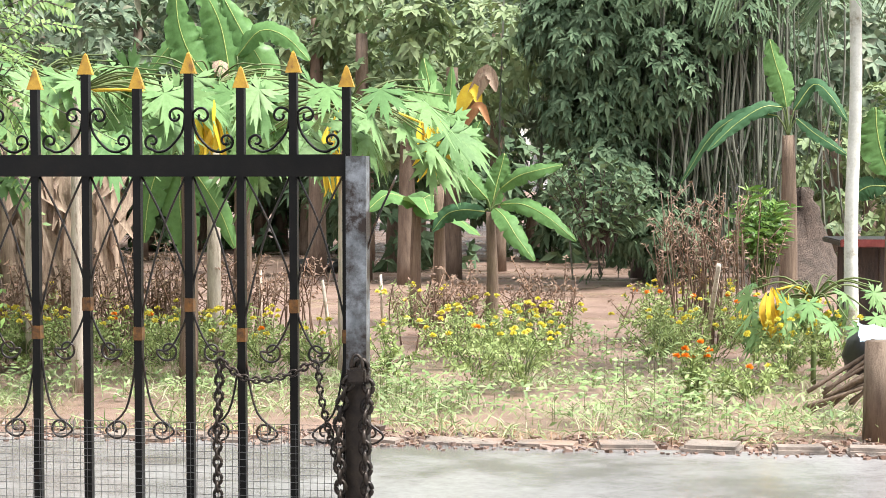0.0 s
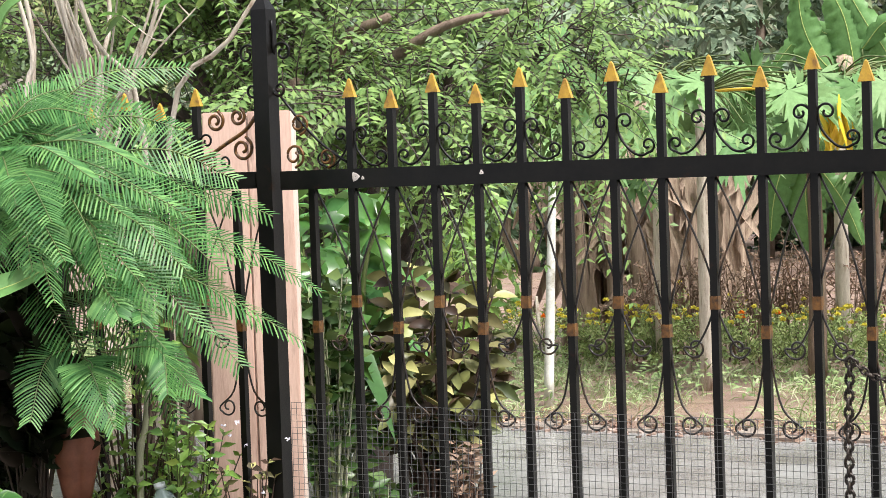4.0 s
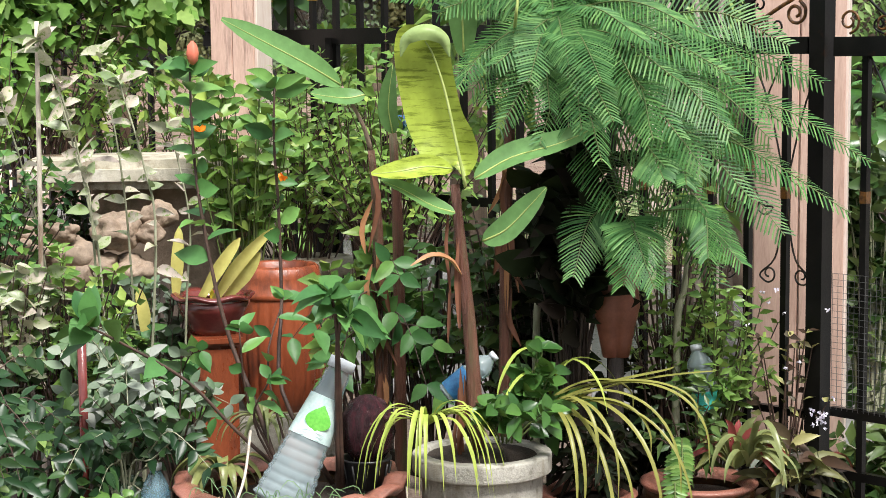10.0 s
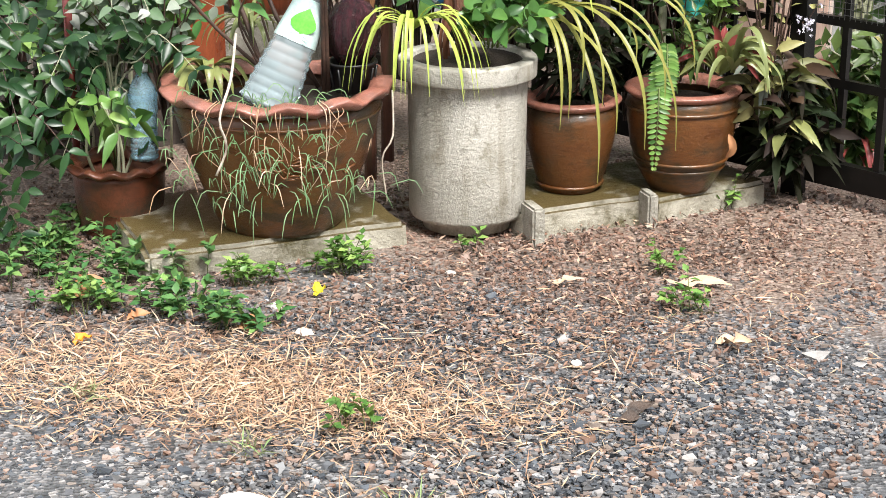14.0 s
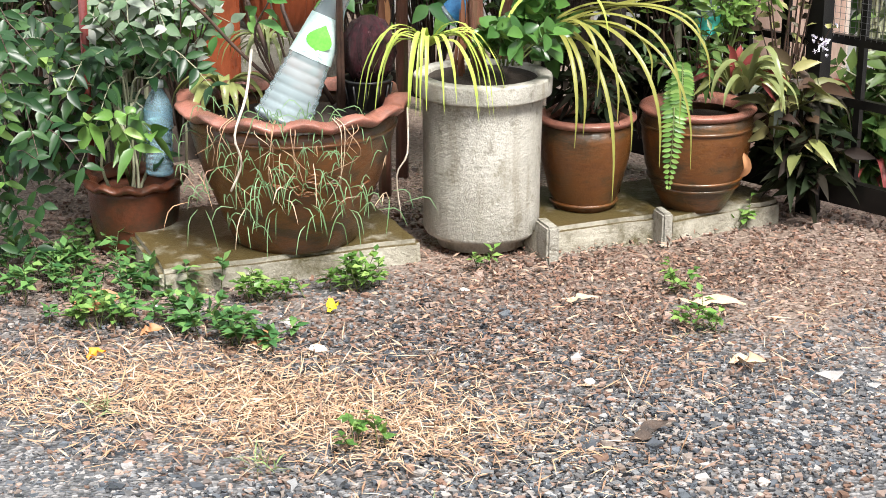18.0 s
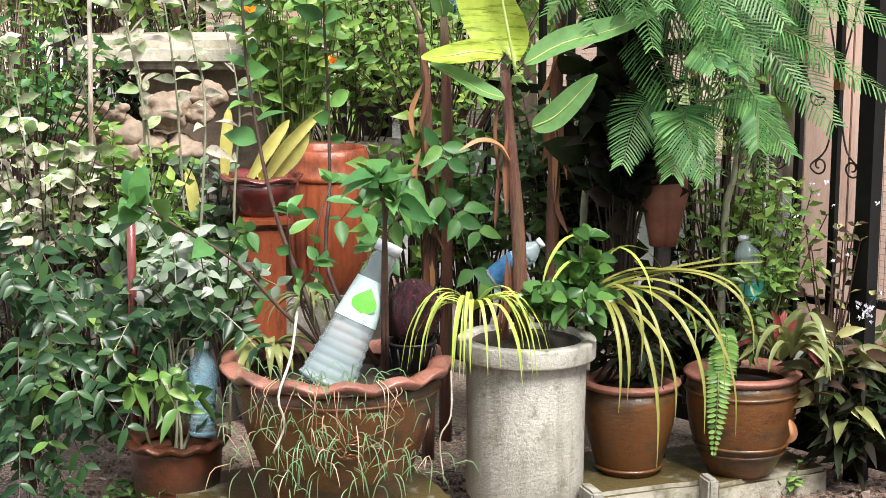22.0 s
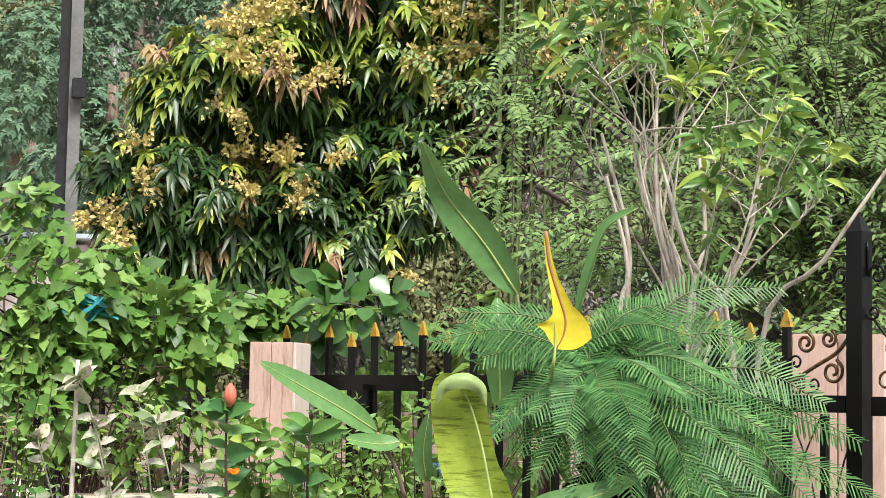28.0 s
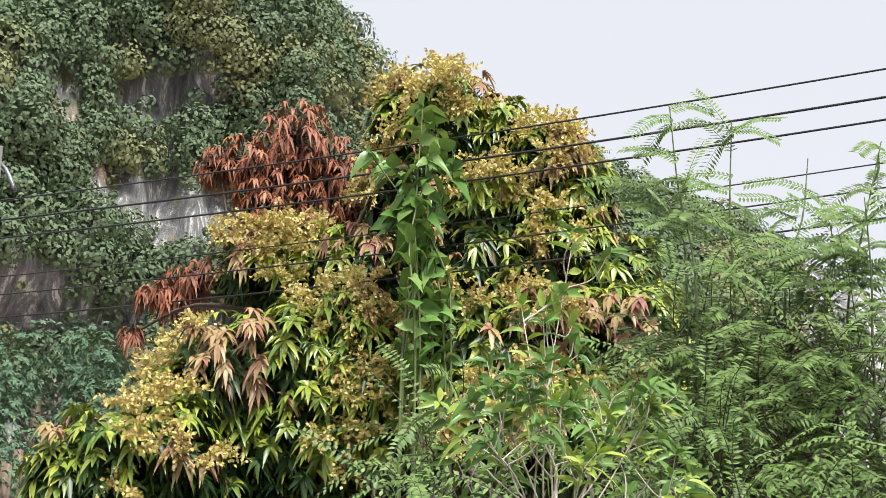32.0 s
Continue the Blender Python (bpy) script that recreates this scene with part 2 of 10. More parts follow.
L_VARI = leafy("cream variegated leaf", [(0.46, 0.44, 0.22), (0.58, 0.50, 0.31), (0.26, 0.33, 0.12), (0.54, 0.44, 0.29), (0.13, 0.22, 0.06), (0.44, 0.43, 0.24), (0.20, 0.28, 0.09)], 0.35, 0.25, spots=((0.16, 0.26, 0.06), 45, 0.56))
L_FROND = leafy("feathery frond leaflet", [(0.034, 0.12, 0.024), (0.055, 0.16, 0.032), (0.085, 0.21, 0.042), (0.14, 0.285, 0.06)], 0.45, 0.3, gloss=0.25)
L_BANANA = leafy("banana leaf", [(0.10, 0.22, 0.05), (0.14, 0.28, 0.065)], 0.42, 0.28)
L_BANFAR = leafy("shaded banana leaf", [(0.085, 0.19, 0.045), (0.12, 0.235, 0.055)], 0.55, 0.25, gloss=0.16)
L_BANLIME = leafy("lime banana leaf with dark bars", [(0.33, 0.43, 0.04), (0.37, 0.46, 0.05)], 0.34, 0.36, spots=((0.15, 0.20, 0.02), 5, 0.55, (2, 1.5, 16)))
L_HOOD = leafy("pale rolled banana leaf", [(0.26, 0.36, 0.09), (0.30, 0.40, 0.11)], 0.4, 0.3, spots=((0.16, 0.22, 0.05), 9, 0.6))
L_YELLOW = leafy("yellow leaf", [(0.72, 0.56, 0.02), (0.80, 0.66, 0.04)], 0.38, 0.3)
L_YELLOWOLD = leafy("withered yellow papaya leaf", [(0.70, 0.50, 0.02), (0.82, 0.62, 0.05), (0.6, 0.36, 0.03)], 0.5, 0.25)
L_SPIDER = leafy("yellow green strap leaf", [(0.22, 0.22, 0.035), (0.36, 0.27, 0.055), (0.20, 0.23, 0.04), (0.44, 0.32, 0.09)], 0.35, 0.3)
L_STRAP = leafy("light green strap leaf", [(0.26, 0.38, 0.04), (0.40, 0.48, 0.07), (0.18, 0.30, 0.04)], 0.35, 0.3)
L_MANGO = leafy("mango leaf", [(0.09, 0.16, 0.026), (0.18, 0.26, 0.034), (0.30, 0.37, 0.04), (0.42, 0.45, 0.055), (0.12, 0.20, 0.028), (0.33, 0.39, 0.045)], 0.3, 0.2, gloss=0.4)
# Mango green darkened for the crown's underside and inside; shade in the colour.
L_MANGOD = leafy("mango leaf with shade in its colour", [(0.016, 0.042, 0.012), (0.03, 0.068, 0.018), (0.055, 0.10, 0.022)], 0.35, 0.14)
L_MANGOY = leafy("young bronze mango leaf", [(0.36, 0.21, 0.09), (0.44, 0.31, 0.12), (0.32, 0.24, 0.07), (0.32, 0.13, 0.08), (0.38, 0.33, 0.09)], 0.36, 0.25)
L_DEAD = leafy("dead red brown leaf", [(0.24, 0.075, 0.038), (0.34, 0.12, 0.06), (0.15, 0.05, 0.03), (0.44, 0.22, 0.13)], 0.5, 0.12)
L_PANICLE = leafy("cream yellow blossom", [(0.56, 0.50, 0.10), (0.66, 0.58, 0.16), (0.50, 0.38, 0.10), (0.60, 0.46, 0.18)], 0.5, 0.3)
L_FINE = leafy("fine compound leaf", [(0.08, 0.15, 0.032), (0.135, 0.225, 0.048), (0.215, 0.32, 0.07), (0.095, 0.175, 0.038)], 0.45, 0.3, gloss=0.22)
L_ACACIA = leafy("olive feathery leaflet", [(0.075, 0.135, 0.028), (0.125, 0.205, 0.042), (0.19, 0.285, 0.06), (0.095, 0.165, 0.033)], 0.45, 0.34, gloss=0.22)
L_PAPAYA = leafy("papaya leaf", [(0.13, 0.25, 0.065), (0.20, 0.33, 0.095), (0.09, 0.19, 0.05), (0.27, 0.39, 0.13)], 0.55, 0.28, gloss=0.18)
L_GRASS = leafy("roadside grass", [(0.24, 0.32, 0.10), (0.38, 0.43, 0.17), (0.18, 0.28, 0.07), (0.48, 0.45, 0.24)], 0.5, 0.3)
# Lightened and greyed: the haze of distance is put into this green.
L_FOREST = leafy("forest foliage with haze in its colour", [(0.11, 0.165, 0.075), (0.16, 0.225, 0.10), (0.22, 0.28, 0.13), (0.12, 0.18, 0.085), (0.24, 0.24, 0.12)], 0.6, 0.2)
L_WOODD = leafy("deep green woodland leaf", [(0.065, 0.12, 0.055), (0.10, 0.17, 0.072), (0.145, 0.22, 0.095), (0.075, 0.135, 0.06)], 0.8, 0.15, gloss=0.12)
L_VINE = leafy("dark hanging vine leaf", [(0.065, 0.11, 0.045), (0.105, 0.16, 0.065), (0.15, 0.21, 0.09)], 0.8, 0.25, gloss=0.1)
L_CROTON = leafy("dark purple croton leaf", [(0.035, 0.022, 0.018), (0.06, 0.035, 0.022), (0.04, 0.065, 0.02), (0.40, 0.38, 0.15), (0.03, 0.018, 0.016), (0.22, 0.24, 0.08)], 0.4, 0.12, gloss=0.25)
L_YSTRAP = leafy("pale yellow strap leaf", [(0.58, 0.52, 0.06), (0.66, 0.60, 0.14), (0.50, 0.50, 0.08)], 0.35, 0.25)
L_BAND = leafy("dark wet banana leaf", [(0.04, 0.10, 0.035), (0.055, 0.125, 0.042)], 0.6, 0.15, gloss=0.1)
# Leaf of the truly dark plants; elsewhere its black stands in for deep shade.
L_BLACK = leafy("blackish leaf of dark plants and deep shade", [(0.010, 0.016, 0.009), (0.018, 0.028, 0.012), (0.022, 0.016, 0.014), (0.014, 0.022, 0.010)], 0.55, 0.08, gloss=0.06)
L_VARIG = leafy("grey green leaf with a cream edge", [(0.08, 0.15, 0.05), (0.20, 0.26, 0.13), (0.38, 0.40, 0.26), (0.07, 0.13, 0.045), (0.12, 0.19, 0.07)], 0.45, 0.2, gloss=0.15)
L_BROMR = leafy("red bromeliad leaf", [(0.16, 0.03, 0.025), (0.28, 0.06, 0.04), (0.10, 0.03, 0.025)], 0.3, 0.15)
L_BROMG = leafy("olive bromeliad leaf", [(0.14, 0.20, 0.04), (0.22, 0.24, 0.06), (0.10, 0.14, 0.03)], 0.3, 0.2, spots=((0.10, 0.04, 0.02), 25, 0.58))
# Undergrowth green darkened: its shade is part of the colour.
L_UNDER = leafy("undergrowth leaf with shade in its colour", [(0.025, 0.06, 0.012), (0.05, 0.10, 0.02), (0.10, 0.15, 0.03)], 0.35, 0.2)
# Green taken far down, so the colour itself carries the shade.
L_SHADE = leafy("thicket leaf with deep shade in its colour", [(0.012, 0.032, 0.010), (0.022, 0.052, 0.014), (0.04, 0.08, 0.02)], 0.45, 0.12, gloss=0.18)
L_REDBROWN = leafy("red brown stalk", [(0.17, 0.11, 0.08), (0.26, 0.18, 0.13), (0.14, 0.095, 0.07), (0.32, 0.20, 0.14)], 0.6, 0.1)
L_MARIGOLD = leafy("yellow marigold petals", [(0.76, 0.68, 0.07), (0.80, 0.74, 0.12), (0.74, 0.62, 0.05)], 0.5, 0.2)
L_MARI = leafy("light marigold leaf", [(0.23, 0.31, 0.08), (0.32, 0.40, 0.115), (0.18, 0.25, 0.06), (0.40, 0.44, 0.15)], 0.55, 0.3, gloss=0.2)
L_ORANGE = leafy("orange petals", [(0.80, 0.22, 0.01), (0.85, 0.30, 0.02)], 0.5, 0.2)
L_BUD = leafy("coral hibiscus bud", [(0.72, 0.16, 0.07), (0.80, 0.25, 0.12)], 0.45, 0.25)
L_WHITE = leafy("small white flowers", [(0.78, 0.74, 0.68), (0.85, 0.82, 0.80)], 0.5, 0.2)
L_BROM = leafy("bromeliad leaf", [(0.26, 0.28, 0.06), (0.40, 0.13, 0.06), (0.18, 0.27, 0.06), (0.16, 0.06, 0.05), (0.36, 0.28, 0.10)], 0.3, 0.2)


# ---- mesh helpers ----
class Geo:
    """Collects vertices and faces of one mesh."""

    def __init__(self):
        self.v, self.q, self.t, self.n = [], [], [], 0

    def add(self, v, quads=None, tris=None):
        v = np.asarray(v, float).reshape(-1, 3)
        if quads is not None and len(quads):
            self.q.append(np.asarray(quads, int).reshape(-1, 4) + self.n)
        if tris is not None and len(tris):
            self.t.append(np.asarray(tris, int).reshape(-1, 3) + self.n)
        self.v.append(v)
        self.n += len(v)
        return self

    def mesh(self, name):
        me = bpy.data.meshes.new(name)
        v = np.concatenate(self.v)
        q = np.concatenate(self.q) if self.q else np.zeros((0, 4), int)
        t = np.concatenate(self.t) if self.t else np.zeros((0, 3), int)
        me.vertices.add(len(v))
        me.vertices.foreach_set("co", v.ravel())
        me.loops.add(q.size + t.size)
        me.loops.foreach_set("vertex_index", np.concatenate([q.ravel(), t.ravel()]).astype(np.int32))
        me.polygons.add(len(q) + len(t))
        me.polygons.foreach_set("loop_start", np.concatenate([np.arange(len(q)) * 4, q.size + np.arange(len(t)) * 3]).astype(np.int32))
        me.update(calc_edges=True)
        me.validate()
        return me

    def tube(self, pts, radii, n=6, cap=True):
        pts = smooth_path(np.asarray(pts, float))
        m = len(pts)
        radii = np.interp(np.linspace(0, 1, m), np.linspace(0, 1, len(np.atleast_1d(radii))), np.atleast_1d(radii))
        tan = np.gradient(pts, axis=0)
        tan /= np.linalg.norm(tan, axis=1, keepdims=True) + 1e-9
        ref = np.array([0.31, 0.87, 0.38]) if abs(tan[0][2]) > 0.7 else np.array([0.0, 0.0, 1.0])
        s = np.cross(tan, ref)
        s /= np.linalg.norm(s, axis=1, keepdims=True) + 1e-9
        u = np.cross(s, tan)
        a = np.arange(n) * 2 * math.pi / n
        v = pts[:, None] + radii[:, None, None] * (np.cos(a)[None, :, None] * s[:, None] + np.sin(a)[None, :, None] * u[:, None])
        i = np.arange(m - 1)[:, None] * n
        j = np.arange(n)[None]
        k = (j + 1) % n
        quads = np.stack([i + j, i + k, i + n + k, i + n + j], -1).reshape(-1, 4)
        v = v.reshape(-1, 3)
        tris = None
        if cap:
            v = np.vstack([v, pts[0], pts[-1]])
            jj = np.arange(n)
            kk = (jj + 1) % n
            tris = np.vstack([np.stack([np.full(n, m * n), kk, jj], -1), np.stack([np.full(n, m * n + 1), (m - 1) * n + jj, (m - 1) * n + kk], -1)])
        return self.add(v, quads, tris)

    def box(self, c, size, rot=None):
        x, y, z = np.asarray(size) / 2
        v = np.array([[a, b, d] for a in (-x, x) for b in (-y, y) for d in (-z, z)])
        if rot is not None:
            v = v @ np.asarray(rot).T
        return self.add(v + np.asarray(c), [[0, 1, 3, 2], [4, 6, 7, 5], [0, 4, 5, 1], [2, 3, 7, 6], [0, 2, 6, 4], [1, 5, 7, 3]])

    def revolve(self, profile, n=32, c=(0, 0, 0), wave=None):
        """profile: (radius, height) rows; wave(ring, angle) adds to radius and height."""
        p = np.asarray(profile, float)
        a = np.arange(n) * 2 * math.pi / n
        v = np.zeros((len(p), n, 3))
        for i, (r, h) in enumerate(p):
            dr, dh = wave(i, a) if wave else (0, 0)
            v[i, :, 0], v[i, :, 1], v[i, :, 2] = (r + dr) * np.cos(a), (r + dr) * np.sin(a), h + dh
        i = np.arange(len(p) - 1)[:, None] * n
        j = np.arange(n)[None]
        k = (j + 1) % n
        return self.add(v.reshape(-1, 3) + np.asarray(c), np.stack([i + j, i + k, i + n + k, i + n + j], -1).reshape(-1, 4))

    def ribbon(self, pts, width, across=(0, 0, 1), cup=0.0, rows=12, cols=3, shape=None, ripple=0.0, flat=None):
        """A leaf blade along a path. across: which way its upper face looks; shape: width along it."""
        p = smooth_path(np.asarray(pts, float), rows)
        u = np.linspace(0, 1, len(p))
        w = width * (shape(u) if shape else np.sqrt(np.clip(4 * u * (1 - u), 0.02, 1)))
        tan = np.gradient(p, axis=0)
        tan /= np.linalg.norm(tan, axis=1, keepdims=True) + 1e-9
        nr = np.broadcast_to(np.asarray(across, float), p.shape)
        s = np.cross(tan, nr)
        s /= np.linalg.norm(s, axis=1, keepdims=True) + 1e-9
        up = np.cross(s, tan)
        c = np.linspace(-1, 1, cols)
        v = p[:, None] + s[:, None] * (c[None, :, None] * w[:, None, None] / 2) + up[:, None] * ((np.abs(c) ** 1.5)[None, :, None] * cup * w[:, None, None])
        if ripple:
            v += up[:, None] * (rng.normal(0, ripple, (len(p), cols, 1)) * np.abs(c)[None, :, None] * width)
        i = np.arange(len(p) - 1)[:, None] * cols
        j = np.arange(cols - 1)[None]
        return self.add(v.reshape(-1, 3), np.stack([i + j, i + j + 1, i + cols + j + 1, i + cols + j], -1).reshape(-1, 4))

    def leaves(self, base, way, face, length, width, droop=0.1, fold=0.12, kind="lance"):
        """Many leaves at once. kind: blade (12 faces), lance (4 faces), scale (1 face)."""
        base, way, face = (np.asarray(a, float).reshape(-1, 3) for a in (base, way, face))
        n = len(base)
        way = way / (np.linalg.norm(way, axis=1, keepdims=True) + 1e-9)
        side = np.cross(way, face)
        bad = np.linalg.norm(side, axis=1) < 1e-3
        side[bad] = (1, 0, 0)
        side /= np.linalg.norm(side, axis=1, keepdims=True)
        up = np.cross(side, way)
        L = np.broadcast_to(np.asarray(length, float), n)[:, None, None]
        Wd = np.broadcast_to(np.asarray(width, float), n)[:, None, None]
        if kind == "blade":
            t = np.array([[0, 0], [0.22, -.75], [0.22, 0], [0.22, .75], [0.48, -1], [0.48, 0], [0.48, 1], [0.76, -.66], [0.76, 0], [0.76, .66], [1, 0]])
            tr = [[0, 1, 2], [0, 2, 3], [7, 10, 8], [8, 10, 9]]
            qd = [[1, 4, 5, 2], [2, 5, 6, 3], [4, 7, 8, 5], [5, 8, 9, 6]]
        elif kind == "lance":
            t = np.array([[0, 0], [0.42, -1], [0.5, 0], [0.42, 1], [1, 0]])
            tr, qd = [[0, 1, 2], [0, 2, 3], [1, 4, 2], [2, 4, 3]], []
        elif kind == "ovate":
            rows = ((0.1, 0.5), (0.27, 0.93), (0.46, 1.0), (0.7, 0.68), (0.88, 0.28))
            t = np.array([[0, 0]] + [[u, c * w] for u, w in rows for c in (-1, 0, 1)] + [[1, 0]])
            tr = [[0, 1, 2], [0, 2, 3], [13, 16, 14], [14, 16, 15]]
            qd = [[3 * k + j, 3 * k + 3 + j, 3 * k + 4 + j, 3 * k + 1 + j] for k in range(4) for j in (1, 2)]
        elif kind == "strip":
            t = np.array([[0, -.35], [0, .35], [0.12, -1], [0.12, 1], [0.5, -1], [0.5, 1], [0.88, -.85], [0.88, .85], [1, 0]])
            tr, qd = [[6, 8, 7]], [[0, 2, 3, 1], [2, 4, 5, 3], [4, 6, 7, 5]]
        elif kind == "palm":
            fingers = np.linspace(-2.4, 2.4, 7)
            a = (fingers[:, None] + np.array([-0.38, -0.24, -0.13, 0.0, 0.13, 0.24])[None]).ravel()
            r = np.tile([0.3, 0.74, 0.6, 1.0, 0.6, 0.74], 7) * (1 - 0.1 * np.abs(a))
            t = np.vstack([[0.36, 0], np.stack([0.42 + 0.58 * r * np.cos(a), 1.1 * r * np.sin(a)], 1)])
            tr, qd = [[0, i, i + 1] for i in range(1, len(a))], []
        elif kind == "lobed":
            t = np.array([[0, 0], [0.05, -.55], [0.3, -1], [0.42, -.55], [0.62, -.7], [1, 0], [0.62, .7], [0.42, .55], [0.3, 1], [0.05, .55], [0.4, 0]])
            tr, qd = [[10, i, i + 1] for i in range(0, 9)] + [[10, 9, 0]], []
        else:
            t = np.array([[0, 0], [0.5, -1], [1, 0], [0.5, 1]])
            tr, qd = [], [[0, 1, 2, 3]]
        uu, vv = t[:, 0][None, :, None], t[:, 1][None, :, None]
        v = base[:, None] + way[:, None] * uu * L + side[:, None] * vv * Wd / 2 + up[:, None] * (fold * np.abs(vv) * Wd)
        v[..., 2] -= (np.broadcast_to(np.asarray(droop, float), n)[:, None, None] * uu ** 2 * L)[..., 0]
        off = np.arange(n)[:, None, None] * len(t)
        self.add(v.reshape(-1, 3), (np.array(qd)[None] + off).reshape(-1, 4) if qd else None, (np.array(tr)[None] + off).reshape(-1, 3) if tr else None)
        return self


def smooth_path(p, rows=None):
    """Catmull-Rom through the points, where there are three or more."""
    if len(p) < 3 and rows is None:
        return p
    rows = rows or (len(p) - 1) * 4 + 1
    if len(p) < 3:
        return p[0] + (p[1] - p[0]) * np.linspace(0, 1, rows)[:, None]
    e = np.vstack([2 * p[0] - p[1], p, 2 * p[-1] - p[-2]])
    s = np.linspace(0, len(p) - 1 - 1e-9, rows)
    i = s.astype(int)
    t = (s - i)[:, None]
    a, b, c, d = e[i], e[i + 1], e[i + 2], e[i + 3]
    return 0.5 * (2 * b + (c - a) * t + (2 * a - 5 * b + 4 * c - d) * t ** 2 + (3 * b - a - 3 * c + d) * t ** 3)


def part(name, g, material, parent=None, label="", smooth=True):
    """Links collected geometry (or a mesh) as one object under a thing or part; its parent's place is kept in world coordinates."""
    me = g.mesh(name) if isinstance(g, Geo) else g
    if not me.materials:
        me.materials.append(material)
    if isinstance(g, Geo):
        me.polygons.foreach_set("use_smooth", np.full(len(me.polygons), bool(smooth)))
        me.update()
    ob = new(name, me)
    if parent is not None:
        ob.parent = parent
        if parent.parent is None:
            ob.matrix_parent_inverse = parent.matrix_basis.inverted()
    if label:
        ob["label"] = label
    return ob


def thing(name, at, label, category, group="", kind=""):
    """The Empty at a thing's base."""
    ob = new(name)
    ob.location = at
    ob.matrix_world = Matrix.Translation(at)
    ob.empty_display_size = 0.05
    return tagged(ob, label, category, group, kind)


def unit(v):
    v = np.asarray(v, float)
    return v / (np.linalg.norm(v, axis=-1, keepdims=True) + 1e-9)


def scatter(n):
    """n random directions."""
    return unit(rng.normal(size=(n, 3)))


def bevel_box(name, size, bev, material, parent, at, turn=0.0, label=""):
    bm = bmesh.new()
    bmesh.ops.create_cube(bm, size=1)
    bmesh.ops.scale(bm, vec=size, verts=bm.verts)
    bmesh.ops.bevel(bm, geom=bm.edges[:], offset=bev, segments=2, affect="EDGES")
    bmesh.ops.transform(bm, matrix=pose(*at, 0, 0, turn), verts=bm.verts)
    me = bpy.data.meshes.new(name)
    bm.to_mesh(me)
    bm.free()
    return part(name, me, material, parent, label)


# ---- ground ----
def ground_material():
    m = bpy.data.materials.new("wet gravel yard and garden soil")
    m.use_nodes = True
    nt = m.node_tree
    b = nt.nodes["Principled BSDF"]
    stones = nt.nodes.new("ShaderNodeTexVoronoi")
    stones.inputs["Scale"].default_value = 90
    tc = nt.nodes.new("ShaderNodeTexCoord")
    nt.links.new(tc.outputs["Object"], stones.inputs["Vector"])
    grit = ramp(nt, noise_out(nt, 70, 6, 0.7), [(0.3, (0.10, 0.07, 0.055)), (0.5, (0.21, 0.155, 0.125)), (0.7, (0.38, 0.30, 0.25))])
    dark = ramp(nt, stones.outputs["Color"], [(0.1, (0.035, 0.037, 0.04)), (0.6, (0.12, 0.12, 0.125)), (0.95, (0.34, 0.32, 0.31))])
    sep = nt.nodes.new("ShaderNodeSeparateXYZ")
    nt.links.new(tc.outputs["Object"], sep.inputs[0])
    # gravel lies thicker towards the house and the gate
    lay = nt.nodes.new("ShaderNodeMath")
    lay.operation = "MULTIPLY_ADD"
    lay.inputs[1].default_value, lay.inputs[2].default_value = -0.45, 1.95
    nt.links.new(sep.outputs[1], lay.inputs[0])
    big = noise_out(nt, 1.6, 5, 0.6)
    s2 = nt.nodes.new("ShaderNodeMath")
    s2.operation = "ADD"
    nt.links.new(lay.outputs[0], s2.inputs[0])
    nt.links.new(big, s2.inputs[1])
    yard = mixed(nt, ramp(nt, s2.outputs[0], [(0.45, (0, 0, 0)), (0.75, (1, 1, 1))]), grit, dark)
    soil = ramp(nt, noise_out(nt, 0.9, 7, 0.7), [(0.3, (0.17, 0.11, 0.085)), (0.55, (0.28, 0.19, 0.15)), (0.75, (0.30, 0.25, 0.14))])
    # garden soil begins across the road
    far = nt.nodes.new("ShaderNodeVectorMath")
    far.operation = "DOT_PRODUCT"
    far.inputs[1].default_value = (0.7173, 0.6967, 0)
    nt.links.new(tc.outputs["Object"], far.inputs[0])
    edge = nt.nodes.new("ShaderNodeMapRange")
    edge.inputs[1].default_value, edge.inputs[2].default_value = 6.0, 6.4
    nt.links.new(far.outputs["Value"], edge.inputs[0])
    col = mixed(nt, edge.outputs[0], yard, soil)
    nt.links.new(col, b.inputs["Base Color"])
    wet = noise_out(nt, 1.1, 4, 0.5)
    r = nt.nodes.new("ShaderNodeMapRange")
    r.inputs[1].default_value, r.inputs[2].default_value, r.inputs[3].default_value, r.inputs[4].default_value = 0.4, 0.62, 0.22, 0.6
    nt.links.new(wet, r.inputs[0])
    nt.links.new(r.outputs[0], b.inputs["Roughness"])
    bp = nt.nodes.new("ShaderNodeBump")
    bp.inputs["Strength"].default_value, bp.inputs["Distance"].default_value = 0.7, 0.012
    nt.links.new(stones.outputs["Distance"], bp.inputs["Height"])
    nt.links.new(bp.outputs[0], b.inputs["Normal"])
    return m


def sheet(x0, x1, y0, y1, nx, ny, height):
    xs, ys = np.meshgrid(np.linspace(x0, x1, nx), np.linspace(y0, y1, ny))
    v = np.stack([xs.ravel(), ys.ravel(), height(xs, ys).ravel()], 1)
    i = (np.arange(ny - 1)[:, None] * nx + np.arange(nx - 1)[None]).ravel()
    return v, np.stack([i, i + 1, i + nx + 1, i + nx], 1)


def bumpy(xs, ys):
    return 0.006 * np.sin(3.1 * xs + 1.3 * ys) * np.sin(2.3 * ys - xs) + 0.004 * np.sin(11 * xs + 3) * np.sin(9 * ys)


